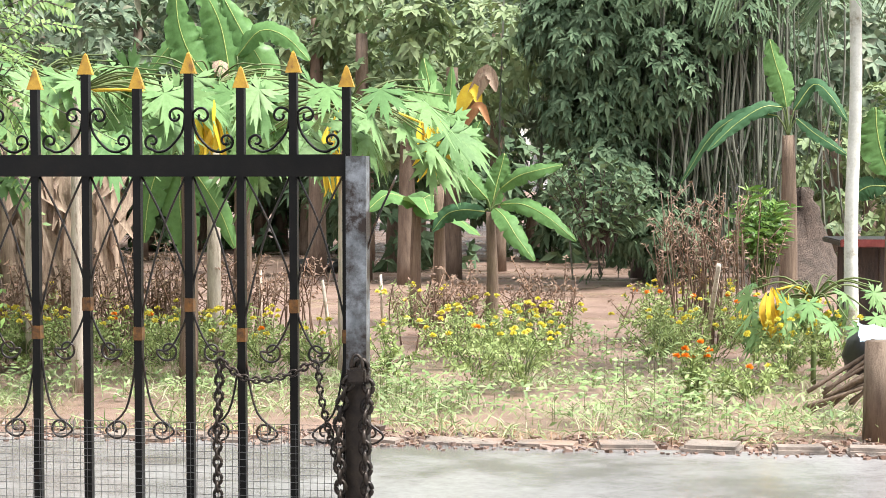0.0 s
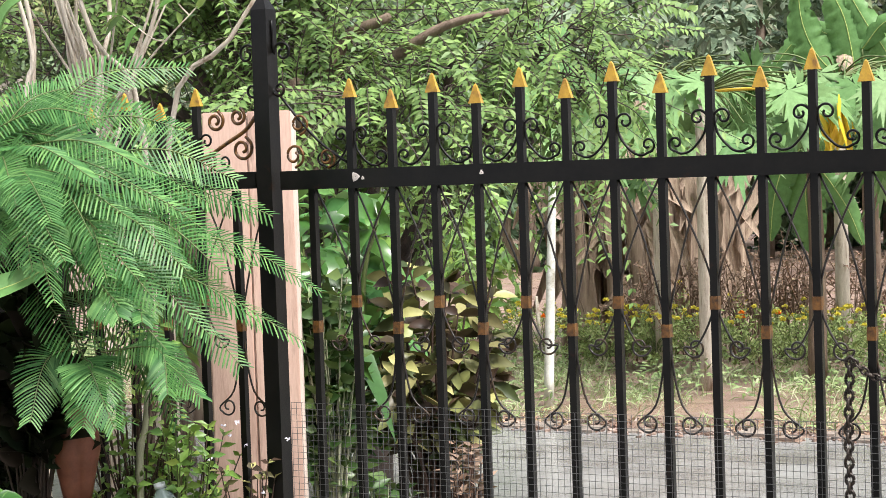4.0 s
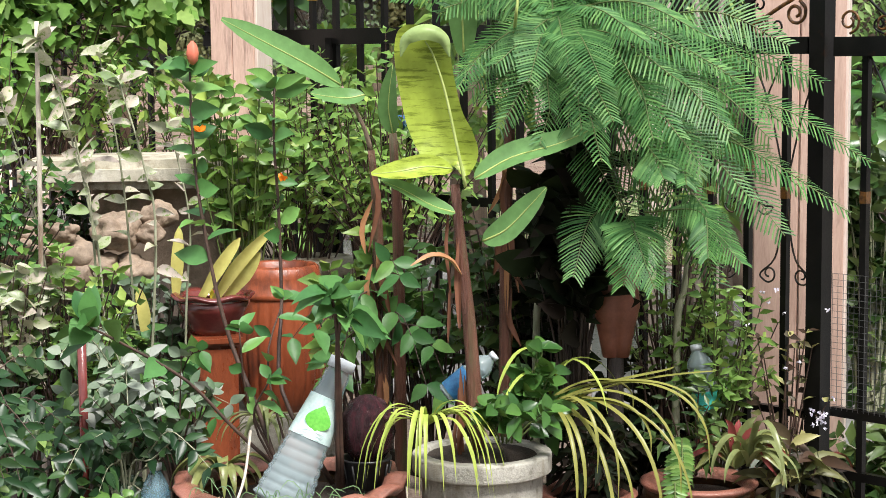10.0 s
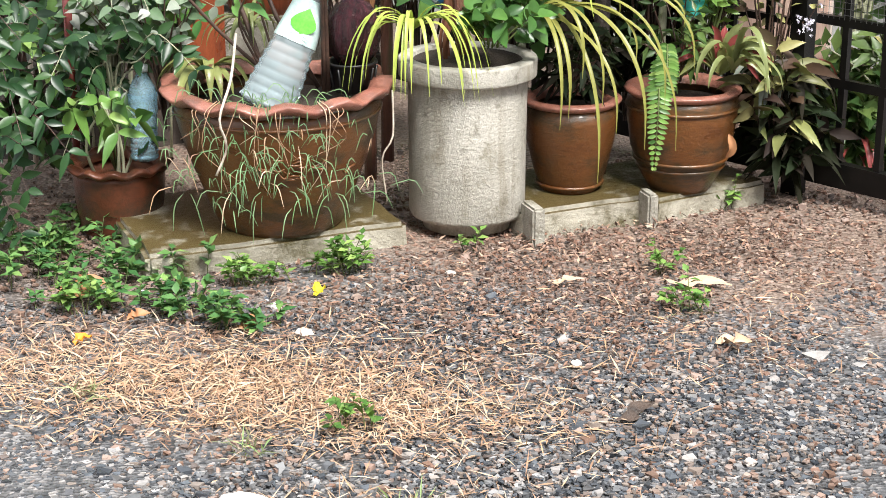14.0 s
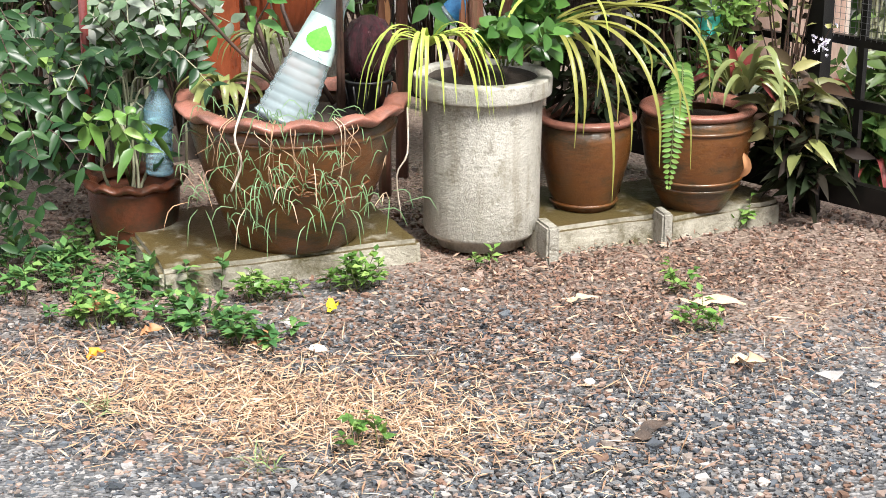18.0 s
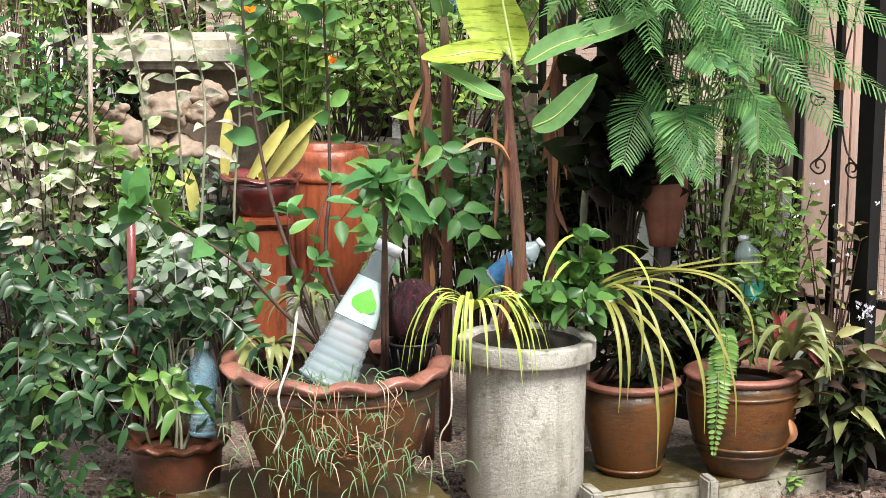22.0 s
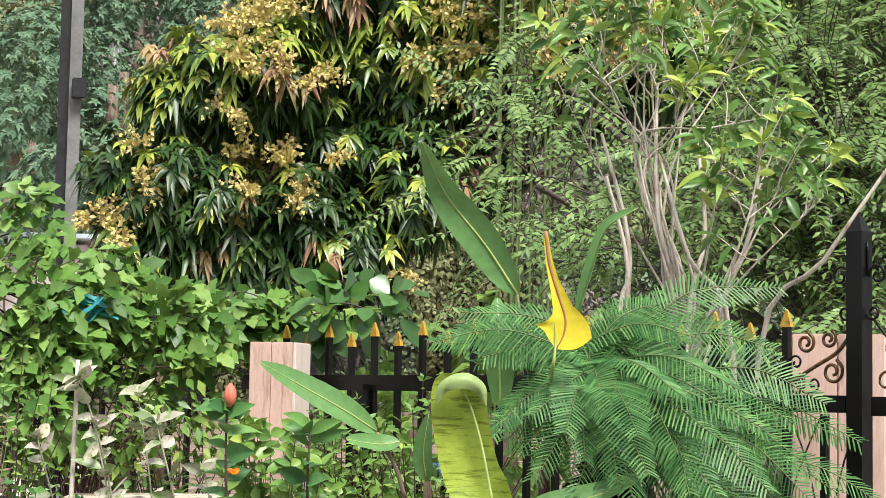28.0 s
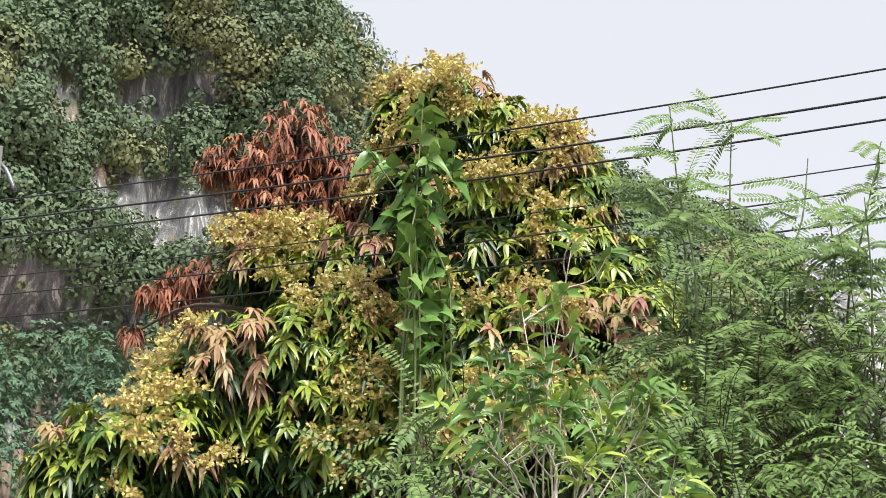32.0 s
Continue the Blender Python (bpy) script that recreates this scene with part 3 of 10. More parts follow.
g = Geo()
g.add(*sheet(-6, 8, -4, 10, 121, 121, lambda x, y: bumpy(x, y) * np.clip((10 - np.abs(y - 3) * 1.4) / 3, 0, 1) * np.clip((7 - np.abs(x - 1)) / 2, 0, 1) * 1.0))
a, bq = 2500, 10
for x0, x1, y0, y1 in ((-a, a, 10, a), (-a, a, -a, -4), (-a, -6, -4, 10), (8, a, -4, 10)):
    v, q = sheet(x0, x1, y0, y1, 8, 8, lambda x, y: 0 * x)
    g.add(v, q)
ground = tagged(part("ground", g, ground_material()), "wet gravel yard with garden soil beyond the road", "ground", kind="structure")

FD = np.array([0.6967, -0.7173, 0.0])   # along the fence
FN = np.array([0.7173, 0.6967, 0.0])    # out over the road
F0 = np.array([1.178, 4.68, 0.0])       # a picket of the gate


def along(s, out=0.0, z=0.0):
    return F0 + FD * s + FN * out + np.array([0, 0, z])


# road outside the gate, with a crumbling concrete kerb
M_ROAD = surface("wet grey road", (0.19, 0.186, 0.187), (0.30, 0.295, 0.295), 0.8, 25, 0.2, 0.12, stain=(0.15, 0.14, 0.135), stain_scale=0.6, stain_at=0.55, gloss_var=0.1)
g = Geo()
R2 = np.stack([FD, FN, np.array([0, 0, 1.0])], 1)
v, q = sheet(-70, 60, 1.0, 5.35, 60, 6, lambda x, y: 0.012 + 0.02 * np.sin((y - 1) / 4.35 * math.pi))
g.add(v @ R2.T + F0, q)
v, q = sheet(-70, 60, 0, 1, 60, 2, lambda x, y: -0.05 + 0.062 * y)
tagged(part("road", g, M_ROAD), "wet grey concrete road outside the gate", "road", kind="structure")
M_KERB = surface("broken kerb", (0.13, 0.11, 0.095), (0.32, 0.26, 0.22), 7, 40, 0.55, 0.9, stain=(0.33, 0.17, 0.10), stain_scale=0.9, stain_at=0.6)
kerb = thing("kerb", along(0, 5.4), "low broken concrete kerb with orange stains", "kerb", kind="structure")
s = -12.0
while s < 10:
    L = rng.uniform(0.12, 0.5)
    c = along(s + L / 2, 5.38 + rng.normal(0, 0.05), 0.02)
    bevel_box("kerb_stone", (L * rng.uniform(0.6, 0.95), rng.uniform(0.12, 0.3), rng.uniform(0.04, 0.07)), 0.018, M_KERB, kerb, tuple(c - (0, 0, rng.uniform(0.0, 0.03))), -45.83 + rng.normal(0, 9))
    s += L

# ---- loose stones and straw in the yard ----
def stones(n, region, size, z=0.004, patchy=None):
    """Irregular little stones, joined; patchy: how far they leave bare soil between them."""
    g = Geo()
    x0, x1, y0, y1 = region
    c = np.stack([rng.uniform(x0, x1, n), rng.uniform(y0, y1, n) + rng.normal(0, 0.13 * (y1 - y0), n), np.full(n, z)], 1)
    if patchy is not None:
        lie = np.array([noise.noise(Vector((a * 1.7, b * 2.6, 5.0))) + 0.5 * noise.noise(Vector((a * 5, b * 7, 1.0))) for a, b in c[:, :2]])
        c = c[lie > rng.normal(patchy, 0.13, n)]
        n = len(c)
    o = np.array([[x, y, z] for x in (-.7, .7) for y in (-.7, .7) for z in (-.6, .7)])
    v = o[None] * rng.uniform(0.55, 1.25, (n, 8, 1)) + rng.normal(0, 0.16, (n, 8, 3))
    ang = rng.uniform(0, 6.28, n)
    ca, sa = np.cos(ang), np.sin(ang)
    x, y = v[..., 0] * ca[:, None] - v[..., 1] * sa[:, None], v[..., 0] * sa[:, None] + v[..., 1] * ca[:, None]
    v = np.stack([x * rng.uniform(0.7, 1.4, (n, 1)), y, v[..., 2] * 0.75], -1) * (size * rng.lognormal(0, 0.35, n))[:, None, None]
    q = np.array([[0, 1, 3, 2], [4, 6, 7, 5], [0, 4, 5, 1], [2, 3, 7, 6], [1, 5, 7, 3]])
    g.add((c[:, None] + v).reshape(-1, 3), (q[None] + np.arange(n)[:, None, None] * 8).reshape(-1, 4))
    return g


tagged(part("gravel", stones(56000, (-1.3, 2.1, 2.3, 3.8), 0.0051, patchy=-0.12), M_GRAVEL, smooth=False), "dark wet crushed gravel", "gravel", kind="stuff")
tagged(part("pebbles", stones(26000, (-1.2, 2.6, 3.0, 5.0), 0.0046), M_PEBBLE, smooth=False), "brown and grey pebbles and wood chips on wet soil", "pebbles", kind="stuff")


edge_stones = stones(5200, (-10, 8.5, 5.2, 5.75), 0.013, 0.0)
w = edge_stones.v[0]
edge_stones.v = [F0 + np.outer(w[:, 0], FD) + np.outer(w[:, 1], FN) + np.outer(w[:, 2] + 0.016, (0, 0, 1))]
tagged(part("road_grit", edge_stones, M_PEBBLE, smooth=False), "brown grit and broken stone along the road's edge", "gravel", kind="stuff")


def blades(n, pts, length, width, flat=0.25, lift=0.0):
    """Loose thin blades at the given places."""
    p = np.asarray(pts)
    w = scatter(len(p))
    w[:, 2] = np.abs(w[:, 2]) * flat
    g = Geo()
    p = p.copy()
    p[:, 2] += rng.uniform(0.003, 0.015, len(p)) + lift
    g.leaves(p, w, scatter(len(p)) + (0, 0, 1.5), length * rng.uniform(0.3, 1.5, len(p)), width * rng.uniform(0.6, 1.5, len(p)), rng.uniform(-0.1, 0.3, len(p)), 0.1, "lance")
    return g


def patch(c, rx, ry, n, turn=0.0):
    a, r = rng.uniform(0, 6.28, n), np.sqrt(rng.uniform(0, 1, n)) * rng.normal(0.9, 0.28, n)
    x, y = rx * r * np.cos(a), ry * r * np.sin(a)
    return np.stack([c[0] + x * math.cos(turn) - y * math.sin(turn), c[1] + x * math.sin(turn) + y * math.cos(turn), np.full(n, 0.004)], 1)


straw = np.vstack([patch((-0.608, 3.504, 0.000), 0.66, 0.28, 4600, -0.1), patch((-0.212, 3.331, 0.000), 0.5, 0.2, 2200, -0.2), patch((0.120, 3.636, 0.000), 0.9, 0.4, 500), patch((0.5, 3.75, 0), 0.7, 0.3, 200, 0.3), patch((0.05, 3.25, 0), 0.5, 0.3, 180, -0.5), patch((-0.085, 2.884, 0.000), 0.3, 0.12, 260), patch((-0.498, 2.775, 0.000), 0.4, 0.12, 220)])
tagged(part("dry_straw", blades(0, straw, 0.048, 0.003), M_STRAW), "dry yellow straw scattered over the gravel", "straw", kind="stuff")
litter = np.vstack([patch((0.382, 4.290, 0.000), 0.75, 0.35, 2400, 0.25), patch((0.35, 3.85, 0), 0.8, 0.35, 1500, 0.2), patch((-0.137, 3.876, 0.000), 0.9, 0.5, 700), patch((0.821, 4.336, 0.000), 0.5, 0.3, 400)])
tagged(part("plant_litter", blades(0, litter, 0.022, 0.006, 0.2), M_LITTER), "small brown leaf and twig litter on the wet soil", "litter", kind="stuff")

# ---- fence and gate ----
SP = 0.1277          # picket spacing
RAIL = 1.533         # top of the rail


def scroll(c, r, turns, start, hand, plane_x, z_up=1.0):
    """A spiral in the fence's plane: points from outside to the middle."""
    t = np.linspace(0, 1, 12)
    a = start + hand * turns * 2 * math.pi * t
    rad = r * (1 - 0.72 * t)
    return np.asarray(c) + np.outer(rad * np.cos(a), plane_x) + np.outer(rad * np.sin(a) * z_up, (0, 0, 1))


def bar(g, p, half, z0, z1):
    rot = np.stack([FD, FN, np.array([0, 0, 1.0])], 1)
    g.box((p[0], p[1], (z0 + z1) / 2), (half * 2, half * 2, z1 - z0), rot)


def picket(parent, s, tall, z0=0.08, spear=True, mid=True):
    p = along(s)
    top = 1.725 if tall else 1.69
    g = Geo()
    bar(g, p, 0.0095, z0, top if spear else RAIL - 0.05)
    pk = part("picket", g, M_BLACK, parent, smooth=False)
    if spear:
        g = Geo()
        rot = np.stack([FD, FN, np.array([0, 0, 1.0])], 1)
        w = 0.019
        v = np.array([[-w, -.008, 0], [w, -.008, 0], [w, .008, 0], [-w, .008, 0], [-.004, -.004, .046], [.004, -.004, .046], [.004, .004, .046], [-.004, .004, .046], [0, 0, .052]])
        g.add(v @ rot.T + p + (0, 0, top), [[0, 1, 5, 4], [1, 2, 6, 5], [2, 3, 7, 6], [3, 0, 4, 7], [3, 2, 1, 0]], [[4, 5, 8], [5, 6, 8], [6, 7, 8], [7, 4, 8]])
        part("spearhead", g, M_GOLD, pk, "gold-painted spearhead", smooth=False)
    if mid:
        z = 1.175 if tall else 1.105
        g = Geo()
        bar(g, p, 0.0108, z - 0.016, z + 0.016)
        part("collar", g, M_BRONZE, pk, "dull gold collar", smooth=False)
    return pk


def scrollwork(parent, s, tall, d=SP):
    """Curved strips between a picket and its neighbours: hooks over the rail, long crossed scrolls under it."""
    p = along(s)
    z0 = np.array([0, 0, 1.0])
    if tall:
        for h in (-1, 1):
            ax = FD * h
            g = Geo()
            top = scroll(p + ax * 0.032 + z0 * 1.625, 0.022, 1.1, math.pi, -1, ax)[::-1]
            low = scroll(p + ax * (d - 0.037) + z0 * 1.565, 0.02, 1.1, -0.5 * math.pi, 1, ax)
            pts = np.vstack([top, [p + ax * 0.018 + z0 * 1.585, p + ax * 0.05 + z0 * 1.548, p + ax * 0.075 + z0 * 1.5395], low])
            g.tube(pts, [0.0033], 5)
            part("scroll", g, M_BLACK, parent, "thin black iron scroll with bronze ends")
    for h in (-1, 1):
        ax = FD * h
        bz = 0.875 if not tall else 1.065
        g = Geo()
        end = scroll(p + ax * 0.055 + z0 * bz, 0.028, 1.25, 0.0, -1, ax)
        if tall:
            pts = np.vstack([[p + ax * 0.006 + z0 * 1.20, p + ax * 0.012 + z0 * 1.14, p + ax * 0.05 + z0 * 1.07, ], end + ax * 0.0])
            up = [p + ax * (d * 0.93) + z0 * (RAIL - 0.05), p + ax * (d * 0.55) + z0 * 1.39, p + ax * 0.02 + z0 * 1.27, p + ax * 0.006 + z0 * 1.20]
        else:
            pts = np.vstack([[p + ax * 0.006 + z0 * 1.12, p + ax * 0.012 + z0 * 1.02, p + ax * 0.035 + z0 * 0.92], end])
            up = [p + ax * (d * 0.93) + z0 * (RAIL - 0.05), p + ax * (d * 0.5) + z0 * 1.36, p + ax * 0.02 + z0 * 1.2, p + ax * 0.006 + z0 * 1.12]
        g.tube(np.vstack([up[:-1], pts]), [0.0029], 5)
        part("scroll", g, M_ROD, parent, "thin rust-brown iron scroll")


def rail(name, parent, s0, s1, z0, z1, half=0.016, mat=None):
    a, b = along(s0), along(s1)
    rot = np.stack([FD, FN, np.array([0, 0, 1.0])], 1)
    g = Geo()
    c = (a + b) / 2
    g.box((c[0], c[1], (z0 + z1) / 2), (s1 - s0, half * 2, z1 - z0), rot)
    return part(name, g, mat or M_BLACK, parent, smooth=False)


gate = thing("gate", along(5.5 * SP, 0, 0), "black wrought iron gate leaf with gold spearheads, closed with a chain", "gate")
rail("top_rail", gate, -1.75 * SP, 13.0 * SP, RAIL - 0.052, RAIL)
rail("bottom_rail", gate, -1.75 * SP, 13.0 * SP, 0.05, 0.12)
rail("middle_rail", gate, -1.75 * SP, 13.0 * SP, 0.50, 0.525, 0.01)
rail("middle_rail", gate, -1.75 * SP, 13.0 * SP, 0.33, 0.355, 0.01)
for i in range(-1, 14):
    picket(gate, i * SP, i % 2 == 0, spear=i >= 0)
    if i > -1:
        scrollwork(gate, i * SP, i % 2 == 0)
# hinge side: larger scrolls over the rail
for cx, cz, r in ((-1.45, 1.575, 0.034), (-0.62, 1.565, 0.028), (-1.3, 1.66, 0.03)):
    g = Geo()
    g.tube(scroll(along(cx * SP) + (0, 0, cz), r, 1.4, -1.5, 1, FD), [0.004], 5)
    part("scroll", g, M_BRONZE, gate, "bronze-tinted iron scroll")
g = Geo()
g.tube([along(-1.75 * SP, 0, 1.74), along(-1.2 * SP, 0, 1.66), along(-0.7 * SP, 0, 1.6), along(-0.1 * SP, 0, 1.55)], [0.004], 5)
part("scroll", g, M_BLACK, gate)
# chipped white spots on the rail
for sx, sz, r in ((0.16, 0.022, 0.012), (0.34, 0.026, 0.005), (3.15, 0.022, 0.006)):
    g = Geo()
    g.revolve([(0.001, 0.0), (r * 0.7, 0.0008), (r, 0.0)], 9, (0, 0, 0), lambda i, a: (r * 0.25 * np.sin(3 * a + sx * 9) * (i > 0), 0))
    cpt = along(sx * SP, -0.0185, RAIL - sz)
    mm = np.stack([FD, np.array([0, 0, 1.0]), -FN], 1)
    g.v = [v @ mm.T + cpt for v in g.v]
    part("paint_chip", g, M_WSTONE, gate, "pale chip in the black paint")
# end post of the gate, bare worn steel
g = Geo()
rot = np.stack([FD, FN, np.array([0, 0, 1.0])], 1)
c = along(13.2 * SP)
g.box((c[0], c[1], 0.79), (0.048, 0.044, 1.478), rot)
part("end_post", g, M_GREYPOST, gate, "worn grey steel end post", smooth=False)
g = Geo()
g.box((c[0], c[1], 0.62), (0.05, 0.052, 0.80), rot)
part("lock_plate", g, M_CHAIN, gate, "dark rusty lower sleeve of the post", smooth=False)
# welded wire mesh on the lower half
g = Geo()
z_top = 0.895
n = int(14.9 * SP / 0.0172)
for i in range(n):
    s = -1.7 * SP + i * 0.0172
    p = along(s, -0.013)
    g.box((p[0], p[1], (z_top + 0.52) / 2), (0.0011, 0.0011, z_top - 0.52), rot)
for k in range(22):
    z = z_top - k * 0.0172
    p = along(5.72 * SP, -0.0145)
    g.box((p[0], p[1], z), (14.85 * SP, 0.0011, 0.0011), rot)
part("wire_mesh", g, M_WIRE, gate, "fine square wire mesh", smooth=False)


def chain(name, pts, parent_at, label, link=0.026, wire=0.0042):
    """Oval links strung along a path, each turned a quarter from the last."""
    p = smooth_path(np.asarray(pts, float), 200)
    d = np.concatenate([[0], np.cumsum(np.linalg.norm(np.diff(p, axis=0), axis=1))])
    n = int(d[-1] / (link * 0.74))
    top = thing(name, tuple(p[0]), label, "chain")
    for i in range(n):
        f = (i + 0.5) / n * d[-1]
        c = np.array([np.interp(f, d, p[:, k]) for k in range(3)])
        t = unit(np.array([np.interp(f + 0.004, d, p[:, k]) for k in range(3)]) - c)
        s = unit(np.cross(t, FN))
        if i % 2:
            s = unit(np.cross(s, t))
        a = np.linspace(0, 2 * math.pi, 9)[:-1]
        ring = c + np.outer(np.cos(a) * link / 2, t) + np.outer(np.sin(a) * link * 0.36, s)
        g = Geo()
        g.tube(np.vstack([ring, ring[:1]]), [wire], 4, cap=False)
        part("link", g, M_CHAIN, top)
    return top


chain("chain", [(2.103, 3.684, 1.049), (2.098, 3.690, 0.882), (2.098, 3.690, 0.720), along(10.6 * SP, -0.03, 0.5)], None, "hanging dark steel chain on the gate")
chain("chain", [(2.105, 3.682, 1.044), (2.142, 3.645, 1.007), (2.177, 3.601, 1.003), (2.228, 3.556, 1.020), (2.264, 3.519, 1.041), (2.273, 3.510, 0.968), (2.289, 3.493, 0.862), (2.308, 3.473, 0.769)], None, "dark steel chain looped between gate scrolls", 0.02, 0.003)
chain("chain", [(2.329, 3.423, 1.052), (2.303, 3.450, 0.985), (2.292, 3.462, 0.892), (2.294, 3.459, 0.732), along(12.9 * SP, -0.05, 0.62)], None, "heavy dark chain wound round the gate post", 0.032, 0.0055)
chain("chain", [(2.329, 3.423, 1.052), (2.341, 3.411, 0.986), (2.334, 3.418, 0.893), (2.338, 3.414, 0.734), along(13.4 * SP, -0.05, 0.62)], None, "heavy dark chain wound round the gate post", 0.032, 0.0055)
lock = thing("padlock", (2.309, 3.416, 0.988), "dark rusty padlock hanging from the chain", "padlock")
c = (2.307, 3.410, 1.021)
bevel_box("lock_body", (0.042, 0.018, 0.036), 0.005, M_CHAIN, lock, c, -45.8)
g = Geo()
a = np.linspace(0, math.pi, 9)
g.tube(np.asarray(c) + (0, 0, 0.018) + np.outer(np.cos(a) * 0.014, FD) + np.outer(np.sin(a) * 0.03, (0, 0, 1)), [0.004], 6)
part("shackle", g, M_CHAIN, lock)

# gate post with a pointed cap, and the fence running on to the far end
post = thing("gate_post", along(-2.1 * SP), "tall black square gate post with pointed cap", "gate post")
g = Geo()
c = along(-2.12 * SP)
g.box((c[0], c[1], 0.99), (0.05, 0.05, 1.98), rot)
g.add(np.array([[-.025, -.025, 0], [.025, -.025, 0], [.025, .025, 0], [-.025, .025, 0], [0, 0, .055]]) @ rot.T + c + (0, 0, 1.98), None, [[0, 1, 4], [1, 2, 4], [2, 3, 4], [3, 0, 4]])
part("post", g, M_BLACK, post, smooth=False)
for h in (-1, 1):
    for k, (dx, dz, r) in enumerate(((0.06, 1.86, 0.03), (0.045, 1.76, 0.022))):
        g = Geo()
        g.tube(np.vstack([[c + FD * h * 0.027 + (0, 0, dz + 0.09 - k * 0.1)], scroll(c + FD * h * dx + (0, 0, dz), r, 1.2, math.pi, 1 if k else -1, FD * h)]), [0.004], 5)
        part("scroll", g, M_BLACK, post)
fence = thing("fence", along(-8 * SP), "black wrought iron garden fence with gold spearheads", "fence")
RL = RAIL
rail("top_rail", fence, -9.9 * SP, -2.4 * SP, RAIL - 0.045, RAIL + 0.002)
rail("bottom_rail", fence, -9.9 * SP, -2.4 * SP, 0.05, 0.12)
rail("middle_rail", fence, -9.9 * SP, -2.4 * SP, 0.48, 0.50, 0.01)
for i in range(-9, -2):
    if i in (-3,):
        picket(fence, i * SP, False, spear=False)
    else:
        picket(fence, i * SP, i % 2 == 0)
    scrollwork(fence, i * SP, i % 2 == 0)
for cx, cz, r in ((-2.8, 1.60, 0.036), (-3.75, 1.565, 0.03), (-3.5, 1.68, 0.03), (-2.9, 1.69, 0.026)):
    g = Geo()
    g.tube(scroll(along(cx * SP) + (0, 0, cz), r, 1.4, 1.2, -1, FD), [0.005], 5)
    part("scroll", g, M_BRONZE, fence, "bronze-tinted iron scroll")
g = Geo()
g.tube([along(-4.0 * SP, 0, 1.56), along(-3.3 * SP, 0, 1.61), along(-2.7 * SP, 0, 1.65), along(-2.4 * SP, 0, 1.69)], [0.006], 5)
part("scroll", g, M_BRONZE, fence)
far_fence = thing("fence", along(-22 * SP), "black iron fence panel half hidden by climbers", "fence")
rail("top_rail", far_fence, -24 * SP, -10 * SP, RAIL, RAIL + 0.055, 0.016)
rail("bottom_rail", far_fence, -40 * SP, -10 * SP, 0.05, 0.12)
rail("middle_rail", far_fence, -40 * SP, -10 * SP, 1.0, 1.03, 0.01)
rail("top_rail", far_fence, -40 * SP, -26 * SP, RAIL - 0.05, RAIL, 0.016)
for i in range(-39, -9):
    if i not in (-24, -25, -26):
        picket(far_fence, i * SP, i % 2 == 0, mid=False)
for s in (-18.3,):
    g = Geo()
    c = along(s * SP, -0.02)
    g.box((c[0], c[1], 0.78), (0.06, 0.05, 1.55), rot)
    part("post", g, M_BLACK, far_fence, smooth=False)


def pillar(at, width, z1, turn, label):
    """A square garden pillar: wood-grain boards on a paler core."""
    top = thing("pillar", (at[0], at[1], 0), label, "pillar", "pink pillars")
    w = width
    bevel_box("core", (w * 0.97, w * 0.97, z1 - 0.004), 0.01, M_PINKL, top, (at[0], at[1], (z1 - 0.004) / 2), turn)
    ca = radians(turn)
    for k in range(2):
        o = (k - 0.5) * w * 0.5
        c = (at[0] + math.cos(ca) * o + math.sin(ca) * w / 2, at[1] + math.sin(ca) * o - math.cos(ca) * w / 2, z1 / 2)
        bevel_box("board", (w * 0.488, 0.014, z1 - 0.002), 0.003, M_PINK, top, c, turn, "pink wood-grain board")
    # The right-hand side is paler than the front boards.
    sc = (at[0] + math.cos(ca) * w / 2, at[1] + math.sin(ca) * w / 2, z1 / 2)
    bevel_box("side_board", (0.012, w * 0.9, z1 - 0.003), 0.003, M_PINKL, top, sc, turn, "paler pink side board")
    return top


pillar((1.024, 5.322, 1.375), 0.262, 1.715, -14, "pinkish wood-grain garden pillar behind the gate post")
pillar((-0.767, 6.404, 1.632), 0.165, 1.70, -15, "pinkish wood-grain pillar in the overgrown fence")

# ---- pots on their slabs ----
def mossy_tops(m, moss):
    """Wet brown moss on faces that look up."""
    nt = m.node_tree
    b = nt.nodes["Principled BSDF"]
    base = b.inputs["Base Color"].links[0].from_socket
    geo = nt.nodes.new("ShaderNodeNewGeometry")
    sep = nt.nodes.new("ShaderNodeSeparateXYZ")
    nt.links.new(geo.outputs["True Normal"], sep.inputs[0])
    up = ramp(nt, sep.outputs[2], [(0.6, (0, 0, 0)), (0.85, (1, 1, 1))])
    spread = ramp(nt, noise_out(nt, 7, 6, 0.65), [(0.30, (0, 0, 0)), (0.46, (1, 1, 1))])
    nt.links.new(mixed(nt, mixed(nt, 1.0, up, spread, "MULTIPLY"), base, moss), b.inputs["Base Color"])


mossy_tops(M_SLAB, (0.085, 0.062, 0.022))


